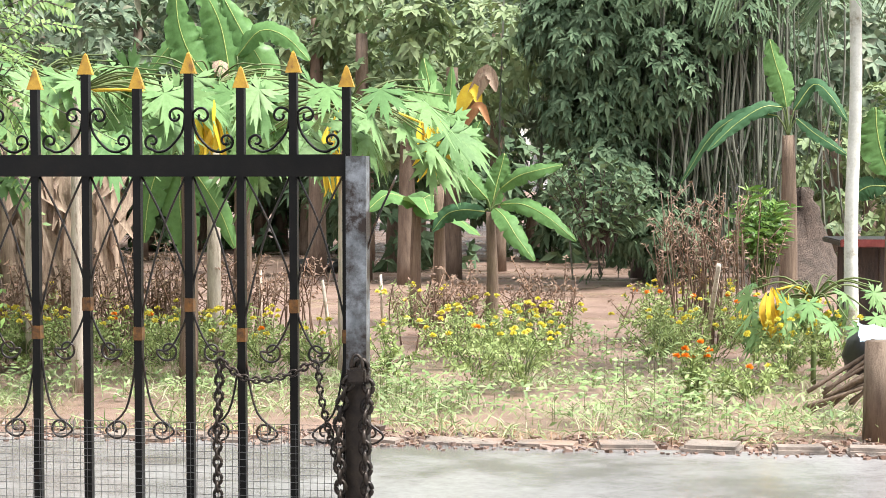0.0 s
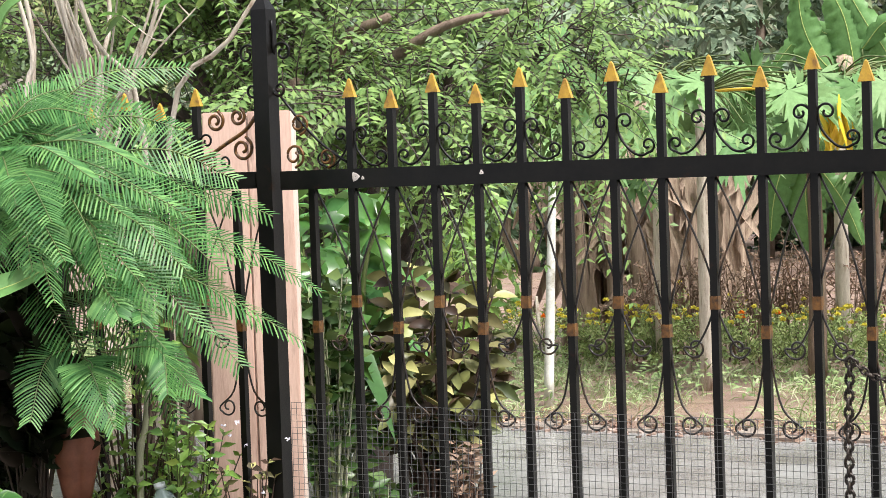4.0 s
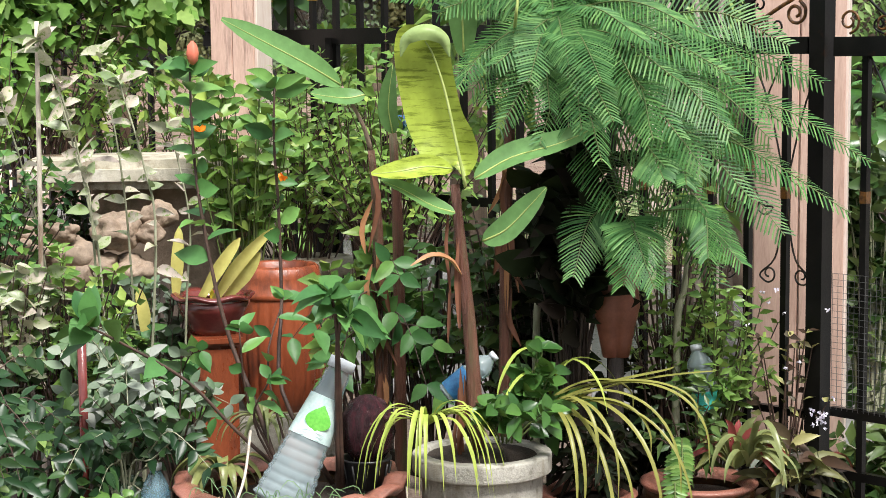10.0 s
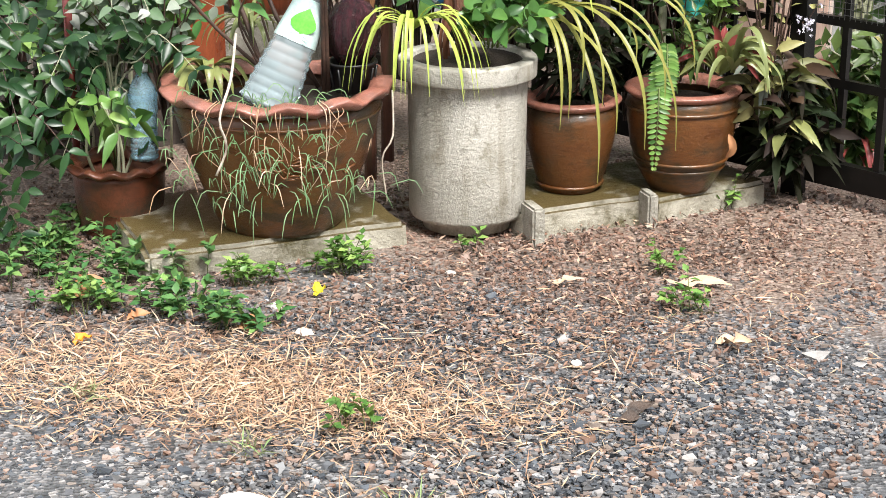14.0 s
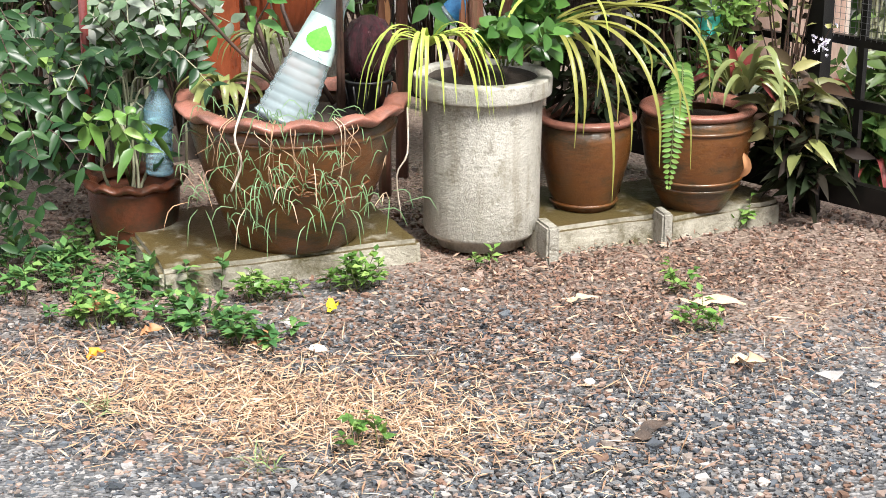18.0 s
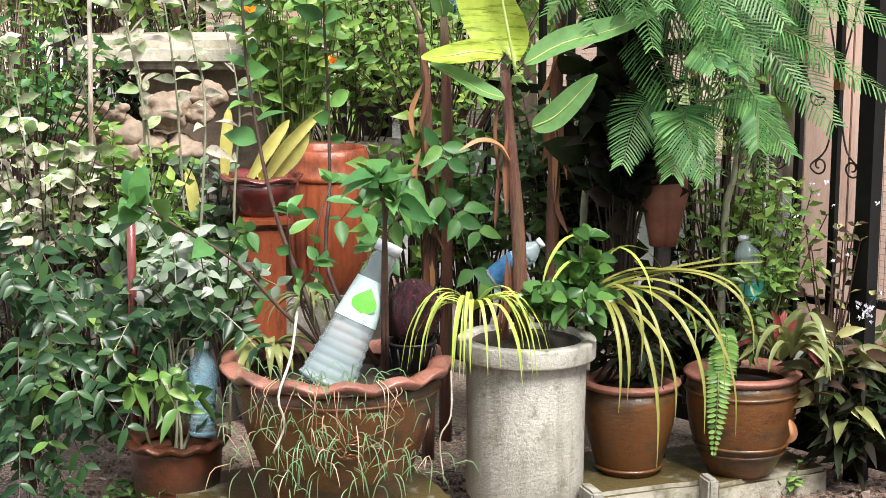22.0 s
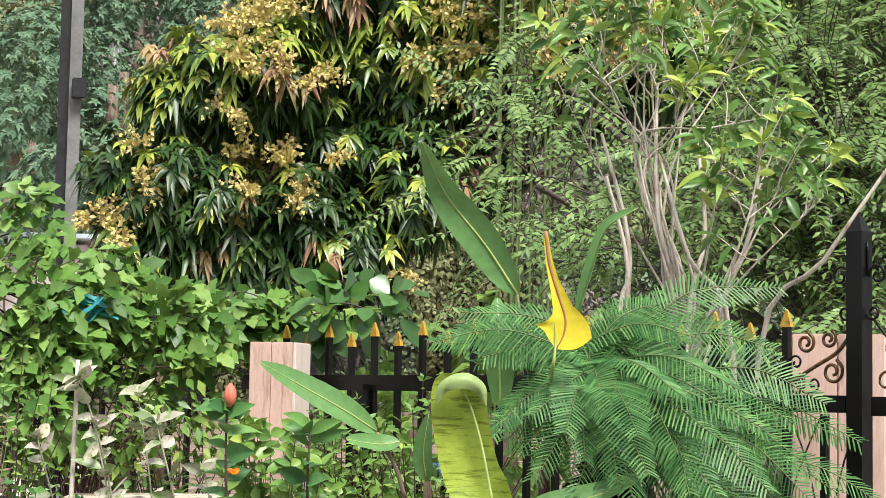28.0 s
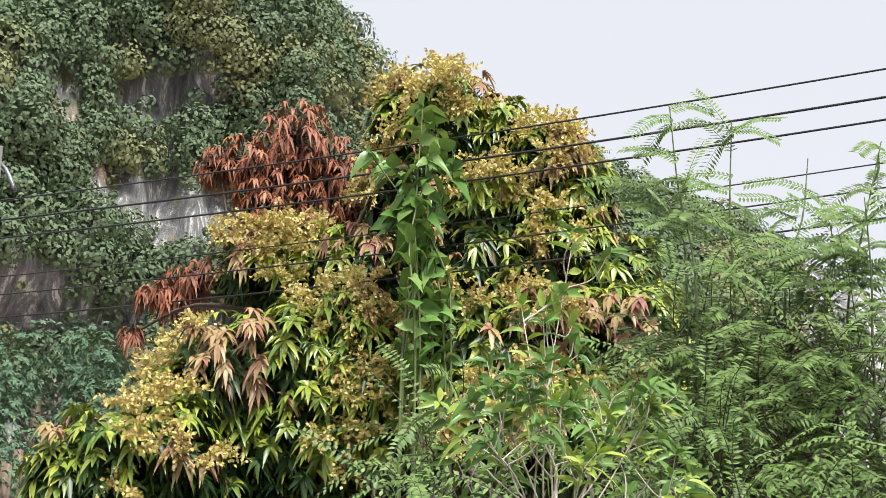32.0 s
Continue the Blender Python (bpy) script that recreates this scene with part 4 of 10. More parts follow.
def slab(p0, p1, depth, z, label):
    p0, p1 = np.asarray(p0), np.asarray(p1)
    d = p1 - p0
    L = float(np.hypot(d[0], d[1]))
    t = math.atan2(d[1], d[0])
    c = (p0 + p1) / 2 + np.array([-math.sin(t), math.cos(t), 0]) * depth / 2
    bm = bmesh.new()
    bmesh.ops.create_cube(bm, size=1)
    bmesh.ops.scale(bm, vec=(L, depth, z + 0.05), verts=bm.verts)
    bmesh.ops.bevel(bm, geom=bm.edges[:], offset=0.012, segments=2, affect="EDGES")
    bmesh.ops.subdivide_edges(bm, edges=[e for e in bm.edges if e.calc_length() > 0.1], cuts=5, use_grid_fill=True)
    for v in bm.verts:
        n = noise.noise(v.co * 14)
        v.co += Vector((n * 0.006, noise.noise(v.co * 9 + Vector((3, 1, 2))) * 0.012, n * 0.004))
    bmesh.ops.transform(bm, matrix=pose(c[0], c[1], z / 2 - 0.025, 0, 0, math.degrees(t)), verts=bm.verts)
    me = bpy.data.meshes.new("slab")
    bm.to_mesh(me)
    bm.free()
    return tagged(part("slab", me, M_SLAB), label, "slab", "concrete slabs")


slab((-0.731, 4.118, 0.000), (-0.099, 4.385, 0.000), 0.5, 0.07, "low mossy concrete slab under a large glazed pot")
slab((0.209, 4.446, 0.000), (0.565, 4.616, 0.000), 0.36, 0.075, "low mossy concrete slab under a brown pot")
slab((0.562, 4.591, 0.000), (0.901, 4.781, 0.000), 0.36, 0.065, "low mossy concrete slab beside the gate")
bevel_box("block", (0.035, 0.09, 0.12), 0.006, M_CONC, None, (0.228, 4.443, 0.040), 20)["label"] = "grey concrete block set upright beside the slab"
bpy.data.objects["block"]["category"] = "block"
b2 = bevel_box("block", (0.03, 0.07, 0.1), 0.006, M_CONC, None, (0.544, 4.575, 0.045), 18)
tagged(b2, "grey concrete block set upright between slabs", "block")


def pot(at, profile, body, rim_mat, rim, label, scallop=0.0, waves=10, soil=None, rings=(), name="plant_pot"):
    """A thrown pot: turned body with wall thickness, a rim that may be scalloped, and soil."""
    top = thing(name, at, label, "plant pot", "pots on the slabs")
    p = np.asarray(profile, float)
    g = Geo()
    inner = [(r - 0.012, h) for r, h in p[::-1] if h > p[-1][1] * 0.6]
    g.revolve([(0.001, 0.0), *p, *inner, (0.001, inner[-1][1] if inner else p[-1][1] * 0.6)], 40, at)
    part("body", g, body, top)
    if rim:
        r0, z0, w, h = rim
        prof = [(r0 - 0.015, z0 - h), (r0 + w * 0.55, z0 - h * 0.75), (r0 + w, z0 - h * 0.2), (r0 + w * 0.9, z0), (r0 + w * 0.2, z0 + 0.006), (r0 - 0.02, z0 - 0.005), (r0 - 0.025, z0 - h)]
        g = Geo()
        k = [0.1, 0.8, 1, 1, 0.7, 0.3, 0.1]
        g.revolve(prof, 72, at, (lambda i, a: (scallop * k[i] * np.sin(a * waves) * 0.7, scallop * k[i] * np.sin(a * waves + 0.6))) if scallop else None)
        part("rim", g, rim_mat, top, "wavy clay rim" if scallop else "")
    for r, h in rings:
        g = Geo()
        a = np.linspace(0, 2 * math.pi, 41)
        g.tube(np.stack([at[0] + r * np.cos(a), at[1] + r * np.sin(a), np.full(41, at[2] + h)], 1), [0.005], 6, cap=False)
        part("band", g, body, top)
    if soil:
        g = Geo()
        g.revolve([(0.001, soil[1] + 0.012), (soil[0] * 0.5, soil[1] + 0.008), (soil[0], soil[1])], 24, at)
        part("soil", g, M_SOIL, top, "dark potting soil")
    return top


M_SOIL = surface("potting soil", (0.016, 0.011, 0.008), (0.05, 0.034, 0.024), 20, 90, 0.7, 0.6)
def streaked_concrete():
    """Mottled concrete with rain streaks, pits and dark patches of algae."""
    m = surface("rain-streaked concrete", (0.35, 0.335, 0.29), (0.52, 0.50, 0.445), 6, 110, 0.6, 0.6, stain=(0.27, 0.25, 0.19), stain_scale=16, stain_at=0.6)
    nt = m.node_tree
    b = nt.nodes["Principled BSDF"]
    col = b.inputs["Base Color"].links[0].from_socket
    for sx, sz, size, at, tint in ((1, 0.10, 16, 0.58, (0.24, 0.21, 0.15)), (1, 0.22, 9, 0.60, (0.62, 0.60, 0.55)), (1, 0.8, 26, 0.64, (0.10, 0.085, 0.05))):
        tc = nt.nodes.new("ShaderNodeTexCoord")
        mp = nt.nodes.new("ShaderNodeMapping")
        mp.inputs["Scale"].default_value = (sx, sx, sz)
        nt.links.new(tc.outputs["Object"], mp.inputs["Vector"])
        k = ramp(nt, noise_out(nt, size, 5, 0.6, mp.outputs[0]), [(at - 0.05, (0, 0, 0)), (at + 0.12, (0.75, 0.75, 0.75))])
        col = mixed(nt, k, col, tint)
    nt.links.new(col, b.inputs["Base Color"])
    return m


M_PLANTER = streaked_concrete()
BIG = np.array((-0.427, 4.409, 0.218))
BIG[2] = 0.07
big_pot = pot(tuple(BIG), [(0.155, 0), (0.163, 0.012), (0.19, 0.08), (0.225, 0.17), (0.25, 0.25), (0.262, 0.30), (0.262, 0.335)], M_GLAZE, M_RIM, (0.255, 0.365, 0.04, 0.03), "large brown glazed clay pot with a wavy rim", 0.011, 13, (0.245, 0.30), [(0.262, 0.305)])
# moulded relief on the glazed side
g = Geo()
for k in range(26):
    a = radians(-78) + rng.normal(0, 0.28)
    h = 0.2 + rng.normal(0, 0.018)
    r = 0.243 + (h - 0.2) * 0.33
    c = BIG + (r * math.cos(a), r * math.sin(a), h)
    s = np.array([-math.sin(a), math.cos(a), 0])
    g.tube([c - s * 0.015, c + s * rng.normal(0, 0.004) + (0, 0, rng.normal(0, 0.008)), c + s * 0.015], [0.0015, 0.004, 0.0015], 5)
part("relief", g, M_GLAZE, big_pot, "moulded leaf relief in the glaze")
CON = np.array((0.057, 4.560, 0.144))
CON[2] = 0.012
con = thing("concrete_planter", tuple(CON), "weathered grey concrete ring planter with stained sides", "planter", "pots on the slabs")
g = Geo()
g.revolve([(0.001, 0.0), (0.118, 0.0), (0.124, 0.03), (0.15, 0.034), (0.155, 0.045), (0.155, 0.2), (0.158, 0.405), (0.158, 0.41)], 48, CON)
part("body", g, M_PLANTER, con)
g = Geo()
g.revolve([(0.155, 0.408), (0.178, 0.409), (0.181, 0.411), (0.182, 0.414), (0.182, 0.452), (0.181, 0.456), (0.178, 0.458), (0.15, 0.459), (0.145, 0.455), (0.145, 0.40), (0.001, 0.40)], 48, CON)
part("rim", g, M_PLANTER, con, "thick concrete collar")
g = Geo()
g.revolve([(0.001, 0.462), (0.08, 0.456), (0.144, 0.448)], 24, CON)
part("soil", g, M_SOIL, con, "dark potting soil")
P3 = np.array((0.338, 4.688, 0.139))
P3[2] = 0.073
pot(tuple(P3), [(0.08, 0), (0.084, 0.01), (0.1, 0.06), (0.12, 0.14), (0.127, 0.2), (0.124, 0.24)], M_GLAZE, M_RIM, (0.118, 0.255, 0.02, 0.02), "brown glazed clay pot with a plain rim", 0, 9, (0.115, 0.22), [(0.09, 0.02)])
P4 = np.array((0.645, 4.736, 0.125))
P4[2] = 0.062
pot(tuple(P4), [(0.085, 0), (0.09, 0.012), (0.112, 0.05), (0.138, 0.12), (0.15, 0.2), (0.152, 0.25), (0.145, 0.27)], M_GLAZE, M_RIM, (0.14, 0.283, 0.02, 0.02), "brown glazed clay pot with turned rings, beside the gate", 0, 9, (0.135, 0.24), [(0.128, 0.09), (0.119, 0.068), (0.152, 0.235)])
P0 = np.array((-0.866, 4.538, 0.086))
P0[2] = 0.0
pot(tuple(P0), [(0.1, 0), (0.106, 0.01), (0.118, 0.1), (0.122, 0.16), (0.122, 0.175)], M_TERRAD, M_TERRAD, (0.12, 0.19, 0.022, 0.02), "small dark terracotta pot with a scalloped rim", 0.007, 12, (0.11, 0.15))

# the tall grooved jar, on a block, and the maroon bowl on its stand
JAR = np.array((-0.580, 5.721, 0.629))
JAR[2] = 0.36
blk = bevel_box("block_pedestal", (0.36, 0.3, 0.36), 0.012, M_CONC, None, (JAR[0], JAR[1], 0.18), 12)
tagged(blk, "grey concrete block under the clay jar", "block")
jar = thing("clay_jar", tuple(JAR), "tall orange terracotta jar with vertical grooves and a banded neck", "jar")
prof = [(0.001, 0), (0.115, 0), (0.13, 0.03), (0.146, 0.1), (0.152, 0.2), (0.15, 0.30), (0.142, 0.365)]
g = Geo()
g.revolve(prof, 176, JAR, lambda i, a: (-0.009 * np.clip(np.cos(a * 22) - 0.35, 0, 1) * (1 if 1 < i < 6 else 0), 0))
part("body", g, M_TERRA, jar)
g = Geo()
g.revolve([(0.142, 0.363), (0.148, 0.37), (0.146, 0.383), (0.138, 0.392), (0.134, 0.43), (0.128, 0.46), (0.118, 0.468), (0.108, 0.462), (0.105, 0.40)], 48, JAR)
part("neck", g, M_TERRA, jar, "plain banded neck")
BOWL = np.array((-0.750, 5.398, 0.680))
st = thing("pot_stand", (BOWL[0], BOWL[1], 0), "square orange terracotta stand", "stand")
bevel_box("column", (0.13, 0.13, BOWL[2] - 0.055), 0.012, M_TERRA, st, (BOWL[0], BOWL[1], (BOWL[2] - 0.055) / 2), 15)
bevel_box("cap", (0.16, 0.16, 0.03), 0.008, M_TERRA, st, (BOWL[0], BOWL[1], BOWL[2] - 0.04), 15)
pot((BOWL[0], BOWL[1], BOWL[2] - 0.024), [(0.07, 0), (0.08, 0.02), (0.105, 0.07), (0.113, 0.10)], M_MAROON, M_MAROON, (0.108, 0.118, 0.018, 0.016), "maroon glazed bowl with a wavy rim on a terracotta stand", 0.006, 6, (0.1, 0.08))

# clay figure: kept as one plain shape
FIG = np.array((0.428, 4.82, 0.790))
g = Geo()
zt = FIG[2]
g.revolve([(0.001, -0.125), (0.026, -0.12), (0.034, -0.08), (0.044, -0.03), (0.056, 0.02), (0.052, 0.06), (0.058, 0.11), (0.045, 0.15), (0.001, 0.16)], 28, FIG, lambda i, a: (0.010 * np.cos(2 * a) - 0.006 * np.exp(-((a - 4.7) / 0.25) ** 2), 0))
fig = tagged(part("figurine", g, M_STATUE), "plain brown clay figure on a dark post among the plants", "figurine")
g = Geo()
g.tube([(FIG[0], FIG[1], 0), (FIG[0], FIG[1], zt - 0.12)], [0.022], 10)
tagged(part("post", g, M_DARKBARK), "dark wooden post under the clay figure", "post")


# ---- plastic bottles ----
M_PET = clear("clear bottle plastic", (0.70, 0.84, 0.88), 0.12, 0.72)
M_PETB = clear("pale blue bottle plastic", (0.50, 0.76, 0.90), 0.12, 0.72)
M_LABW = surface("bottle label pale aqua", (0.50, 0.68, 0.66), (0.64, 0.79, 0.77), 30, 120, 0.35, 0.05)
M_LABG = surface("bottle label green", (0.12, 0.48, 0.06), (0.18, 0.56, 0.09), 30, 120, 0.35, 0.05)
M_LABT = surface("bottle label teal", (0.05, 0.46, 0.40), (0.08, 0.56, 0.48), 30, 120, 0.35, 0.05)
M_LABB = surface("bottle label blue", (0.02, 0.09, 0.24), (0.04, 0.19, 0.38), 30, 120, 0.35, 0.05)
M_CAPW = surface("bottle cap", (0.6, 0.65, 0.7), (0.7, 0.74, 0.78), 30, 120, 0.35, 0.05)


def bottle(at, tilt_to, L, R, label, lab_mat, plastic, lab_z=(0.42, 0.62), cone=False, leaf=False):
    """A ribbed drinks bottle lying along at -> tilt_to direction."""
    d = Vector(np.asarray(tilt_to, float) - np.asarray(at, float)).normalized()
    m = Matrix.Translation(at) @ d.to_track_quat("Z", "Y").to_matrix().to_4x4()
    m3, off = np.array(m)[:3, :3], np.array(at)
    top = thing("plastic_bottle", at, label, "bottle", "plastic bottles")

    def put(name, prof, mat, lab="", wave=None, n=28):
        g = Geo()
        g.revolve(prof, n, (0, 0, 0), wave)
        g.v = [v @ m3.T + off for v in g.v]
        part(name, g, mat, top, lab)
    prof = [(0.001, 0.004), (R * 0.8, 0), (R, L * 0.03)]
    for k in range(34):
        f = 0.04 + k * 0.0196
        taper = 1 - (0.62 * f if cone else 0)
        prof += [(R * taper * (0.95 if k % 3 else 1.0), L * f)]
    tp = 1 - (0.62 * 0.72 if cone else 0)
    prof += [(R * tp, L * 0.72), (R * tp * 0.8, L * 0.8), (R * 0.42, L * 0.9), (R * 0.36, L * 0.93), (R * 0.36, L * 0.99), (0.001, L)]
    put("bottle_body", prof, plastic)
    z0, z1 = lab_z
    f = (lambda u: R * (1 - (0.62 * u if cone else 0)) + 0.0015)
    put("label", [(f(z0), L * z0), (f((z0 + z1) / 2), L * (z0 + z1) / 2), (f(z1), L * z1)], lab_mat, "printed bottle label")
    put("cap", [(0.001, L * 0.93), (R * 0.44, L * 0.93), (R * 0.44, L * 1.0), (0.001, L * 1.005)], M_CAPW, "screw cap")
    if leaf:
        g = Geo()
        side = unit(np.cross(np.array(d), (0, 1, 0)))
        out = unit(np.array(d) * 0.05 + np.array((0.15, -1, 0.2)))
        out = unit(out - np.array(d) * (out @ np.array(d)))
        c = off + np.array(d) * L * (z0 + z1) / 2 + out * (f((z0 + z1) / 2) + 0.004)
        g.ribbon([c - np.array(d) * L * 0.085, c + out * 0.003, c + np.array(d) * L * 0.085], R * 0.85, out, -0.1, 12, 3, lambda u: np.clip(np.sin(u ** 0.7 * math.pi), 0.02, 1))
        part("leaf_emblem", g, M_LABG, top, "green leaf shape on the label")
        for k in range(3):
            g = Geo()
            cc = c + np.array(d) * L * (-0.09 - 0.02 * k) + side * R * 0.1
            g.tube([cc - side * R * 0.45, cc + side * R * 0.45], [0.0009], 4)
            part("print_bar", g, M_CAPW, top, "unreadable line of print")
    return top


bottle((-0.455, 4.375, 0.375), (-0.290, 4.462, 0.735), 0.40, 0.078, "large clear bottle leaning in the big pot, green leaf label", M_LABW, M_PET, (0.46, 0.74), True, True)
bottle((-0.788, 4.501, 0.206), (-0.786, 4.512, 0.462), 0.25, 0.037, "clear bluish bottle standing behind the small pot", M_PETB, M_PETB, (0.5, 0.7))
bottle((0.692, 4.871, 0.507), (0.654, 4.876, 0.684), 0.19, 0.036, "clear bottle with a teal label among the plants", M_LABT, M_PET, (0.05, 0.32))
bottle((-0.036, 4.640, 0.602), (0.112, 4.639, 0.723), 0.17, 0.032, "crumpled clear bottle with a dark blue label in the concrete planter", M_LABB, M_PET, (0.08, 0.5))
bottle((-0.255, 6.195, 1.263), (-0.158, 6.198, 1.261), 0.12, 0.025, "blue-labelled bottle lodged among stems by the fence", M_LABB, M_PETB, (0.1, 0.6))

# coconut in a black net pot
NET = np.array((-0.240, 4.470, 0.420))
net = thing("net_pot", tuple(NET), "black plastic net pot in the big glazed pot", "plant pot")
g = Geo()
g.revolve([(0.001, -0.02), (0.05, -0.02), (0.062, 0.05), (0.066, 0.052), (0.066, 0.058), (0.058, 0.056), (0.046, 0.0)], 28, NET)
M_BPLASTIC = surface("black plastic", (0.008, 0.008, 0.009), (0.02, 0.02, 0.02), 20, 80, 0.4, 0.1)
part("pot_body", g, M_BPLASTIC, net)
for k in range(12):
    a = k * math.pi / 6
    g = Geo()
    g.tube([NET + (0.051 * math.cos(a), 0.051 * math.sin(a), -0.018), NET + (0.064 * math.cos(a), 0.064 * math.sin(a), 0.045)], [0.003], 4)
    part("rib", g, M_BPLASTIC, net)
COCO = np.array((-0.235, 4.470, 0.545))
g = Geo()
M_COCO = surface("wet dark coconut husk", (0.010, 0.005, 0.006), (0.075, 0.018, 0.026), 10, 60, 0.2, 0.9, stretch=(6, 6, 0.5), stain=(0.34, 0.24, 0.25), stain_scale=12, stain_at=0.66)
g.revolve([(0.001, -0.085), (0.035, -0.075), (0.06, -0.04), (0.069, 0.0), (0.062, 0.045), (0.04, 0.078), (0.012, 0.092), (0.001, 0.093)], 36, COCO, lambda i, a: (0.0045 * np.sin(a * 9 + i), 0))
tagged(part("coconut", g, M_COCO), "old dark husked coconut sitting in a net pot", "coconut")

# stone table and rocks behind the pots
TAB = np.array((-1.080, 6.270, 1.150))
tab = thing("stone_table", (TAB[0], TAB[1], 0), "lichened stone garden table with a thick slab top", "table")
bevel_box("tabletop", (0.86, 0.55, 0.10), 0.03, M_STONE, tab, (TAB[0], TAB[1], TAB[2] - 0.05), 6)
bevel_box("base", (0.46, 0.3, TAB[2] - 0.064), 0.02, M_ROCK, tab, (TAB[0] + 0.03, TAB[1] + 0.02, (TAB[2] - 0.064) / 2), 6)
ST2 = np.array((-0.524, 6.178, 0.796))
t2 = thing("stone_stool", (ST2[0], ST2[1], 0), "round pale stone stool behind the jar", "stool")
g = Geo()
g.revolve([(0.001, 0), (0.1, 0), (0.11, 0.1), (0.12, ST2[2] - 0.06), (0.17, ST2[2] - 0.05), (0.175, ST2[2] - 0.01), (0.16, ST2[2]), (0.001, ST2[2])], 28, (ST2[0], ST2[1], 0))
part("stool_body", g, M_STONE, t2)


def rock(at, r, mat=None, label="rounded brown garden rock", squash=0.75, name="rock", cat="rock"):
    bm = bmesh.new()
    bmesh.ops.create_icosphere(bm, subdivisions=4, radius=1)
    o = Vector(rng.uniform(-9, 9, 3))
    for v in bm.verts:
        k = 1 + 0.38 * noise.noise(v.co * 1.3 + o) + 0.14 * noise.noise(v.co * 3.5 + o) + 0.05 * noise.noise(v.co * 9 + o)
        v.co = Vector((v.co.x * k, v.co.y * k * 0.85, v.co.z * k * squash)) * r
    bmesh.ops.transform(bm, matrix=Matrix.Translation(at), verts=bm.verts)
    for fc in bm.faces:
        fc.smooth = True
    me = bpy.data.meshes.new(name)
    bm.to_mesh(me)
    bm.free()
    return tagged(part(name, me, mat or M_ROCK), label, cat, "garden rocks" if name == "rock" else "")


mound = Geo()
MC = np.array((-1.263, 5.865, 0.840))
mound.revolve([(0.75, -0.05), (0.6, 0.25), (0.45, 0.5), (0.25, MC[2] - 0.08), (0.001, MC[2] - 0.05)], 28, (MC[0], MC[1] + 0.1, 0), lambda i, a: (0.05 * np.sin(3 * a + i), 0))
tagged(part("mound", mound, M_SOIL), "dark soil mound under the rocks", "mound", kind="structure")
for t, x, y, r in ((9, 55, 610, 0.075), (9, 120, 660, 0.085), (9, 200, 585, 0.07), (9, 60, 690, 0.09), (9, 175, 640, 0.06), (9, 230, 650, 0.07), (9, 20, 660, 0.07), (9, 260, 585, 0.05), (9, 110, 580, 0.05)):
    a, e = math.radians((x - 784) / 55.15 - 0.37), math.radians(-2.98 - (y - 441) / 55.15)
    rock((5.72 * math.sin(a), 5.72 * math.cos(a), EYE + 5.72 * math.tan(e)), r)
for at, r in (((-1.349, 5.589, 0.947), 0.070), ((-1.080, 5.648, 0.953), 0.075), ((-1.222, 5.619, 0.864), 0.085), ((-1.301, 5.601, 0.793), 0.090), ((-1.444, 5.566, 0.904), 0.070), ((-0.957, 5.670, 0.989), 0.060)):
    rock(at, r)
# stones and fallen leaves in the yard
rock((-0.369, 2.915, 0.012), 0.045, M_WSTONE, "flat pale stone lying on the gravel", 0.35, "stone", "stone")
rock((-0.316, 3.748, 0.012), 0.022, M_WSTONE, "small pinkish white stone on the soil", 0.6, "stone", "stone")
rock((0.011, 4.167, 0.008), 0.011, M_WSTONE, "small white stone on the soil", 0.7, "stone", "stone")
rock((0.284, 3.586, 0.008), 0.012, M_WSTONE, "small white stone on the soil", 0.7, "stone", "stone")
rock((0.581, 3.096, 0.008), 0.012, M_WSTONE, "small white stone on the gravel", 0.7, "stone", "stone")
rock((-0.399, 3.938, 0.008), 0.013, M_WSTONE, "small white stone at the slab", 0.7, "stone", "stone")


def dry_leaf(p0, p1, w, mat, label, lift=0.014):
    p0, p1 = np.asarray(p0), np.asarray(p1)
    g = Geo()
    m = (p0 + p1) / 2 + (0, 0, lift)
    q = p1 - p0
    side = np.array([-q[1], q[0], 0]) * rng.normal(0, 0.12)
    g.ribbon([p0 + (0, 0, 0.006), p0 + q * 0.35 + side + (0, 0, lift * 0.5), m - side * 0.5, p1 + (0, 0, 0.014)], w, (rng.normal(0, 0.3), -0.3, 1), rng.uniform(-0.1, 0.45), 11, 5, lambda u: np.interp(u, [0, 0.12, 0.3, 0.5, 0.7, 0.88, 1], [0.1, 0.5, 0.95, 0.8, 1, 0.55, 0.08]), 0.12)
    return tagged(part("fallen_leaf", g, mat), label, "leaf", "fallen leaves")


dry_leaf((-0.928, 4.013, 0.010), (-0.810, 4.053, 0.010), 0.05, M_DRYLEAF, "curled brown fallen leaf")
dry_leaf((0.533, 4.104, 0.010), (0.690, 4.045, 0.010), 0.03, M_PALELEAF, "long bleached curled leaf")
dry_leaf((0.598, 3.682, 0.010), (0.677, 3.666, 0.010), 0.035, M_PALELEAF, "pale curled fallen leaf")
dry_leaf((0.342, 3.272, 0.010), (0.425, 3.336, 0.010), 0.03, M_DARKBARK, "dark curled fallen leaf")
dry_leaf((-0.476, 3.794, 0.010), (-0.419, 3.830, 0.010), 0.045, M_DRYLEAF, "small brown fallen leaf")
dry_leaf((-0.734, 3.827, 0.010), (-0.678, 3.846, 0.010), 0.03, M_DRYLEAF, "small brown curled leaf")
dry_leaf((0.249, 4.090, 0.010), (0.338, 4.082, 0.010), 0.02, M_PALELEAF, "thin pale dry leaf")
dry_leaf((-0.207, 2.875, 0.010), (-0.146, 2.898, 0.010), 0.03, M_PALELEAF, "pale dry leaf on the gravel")
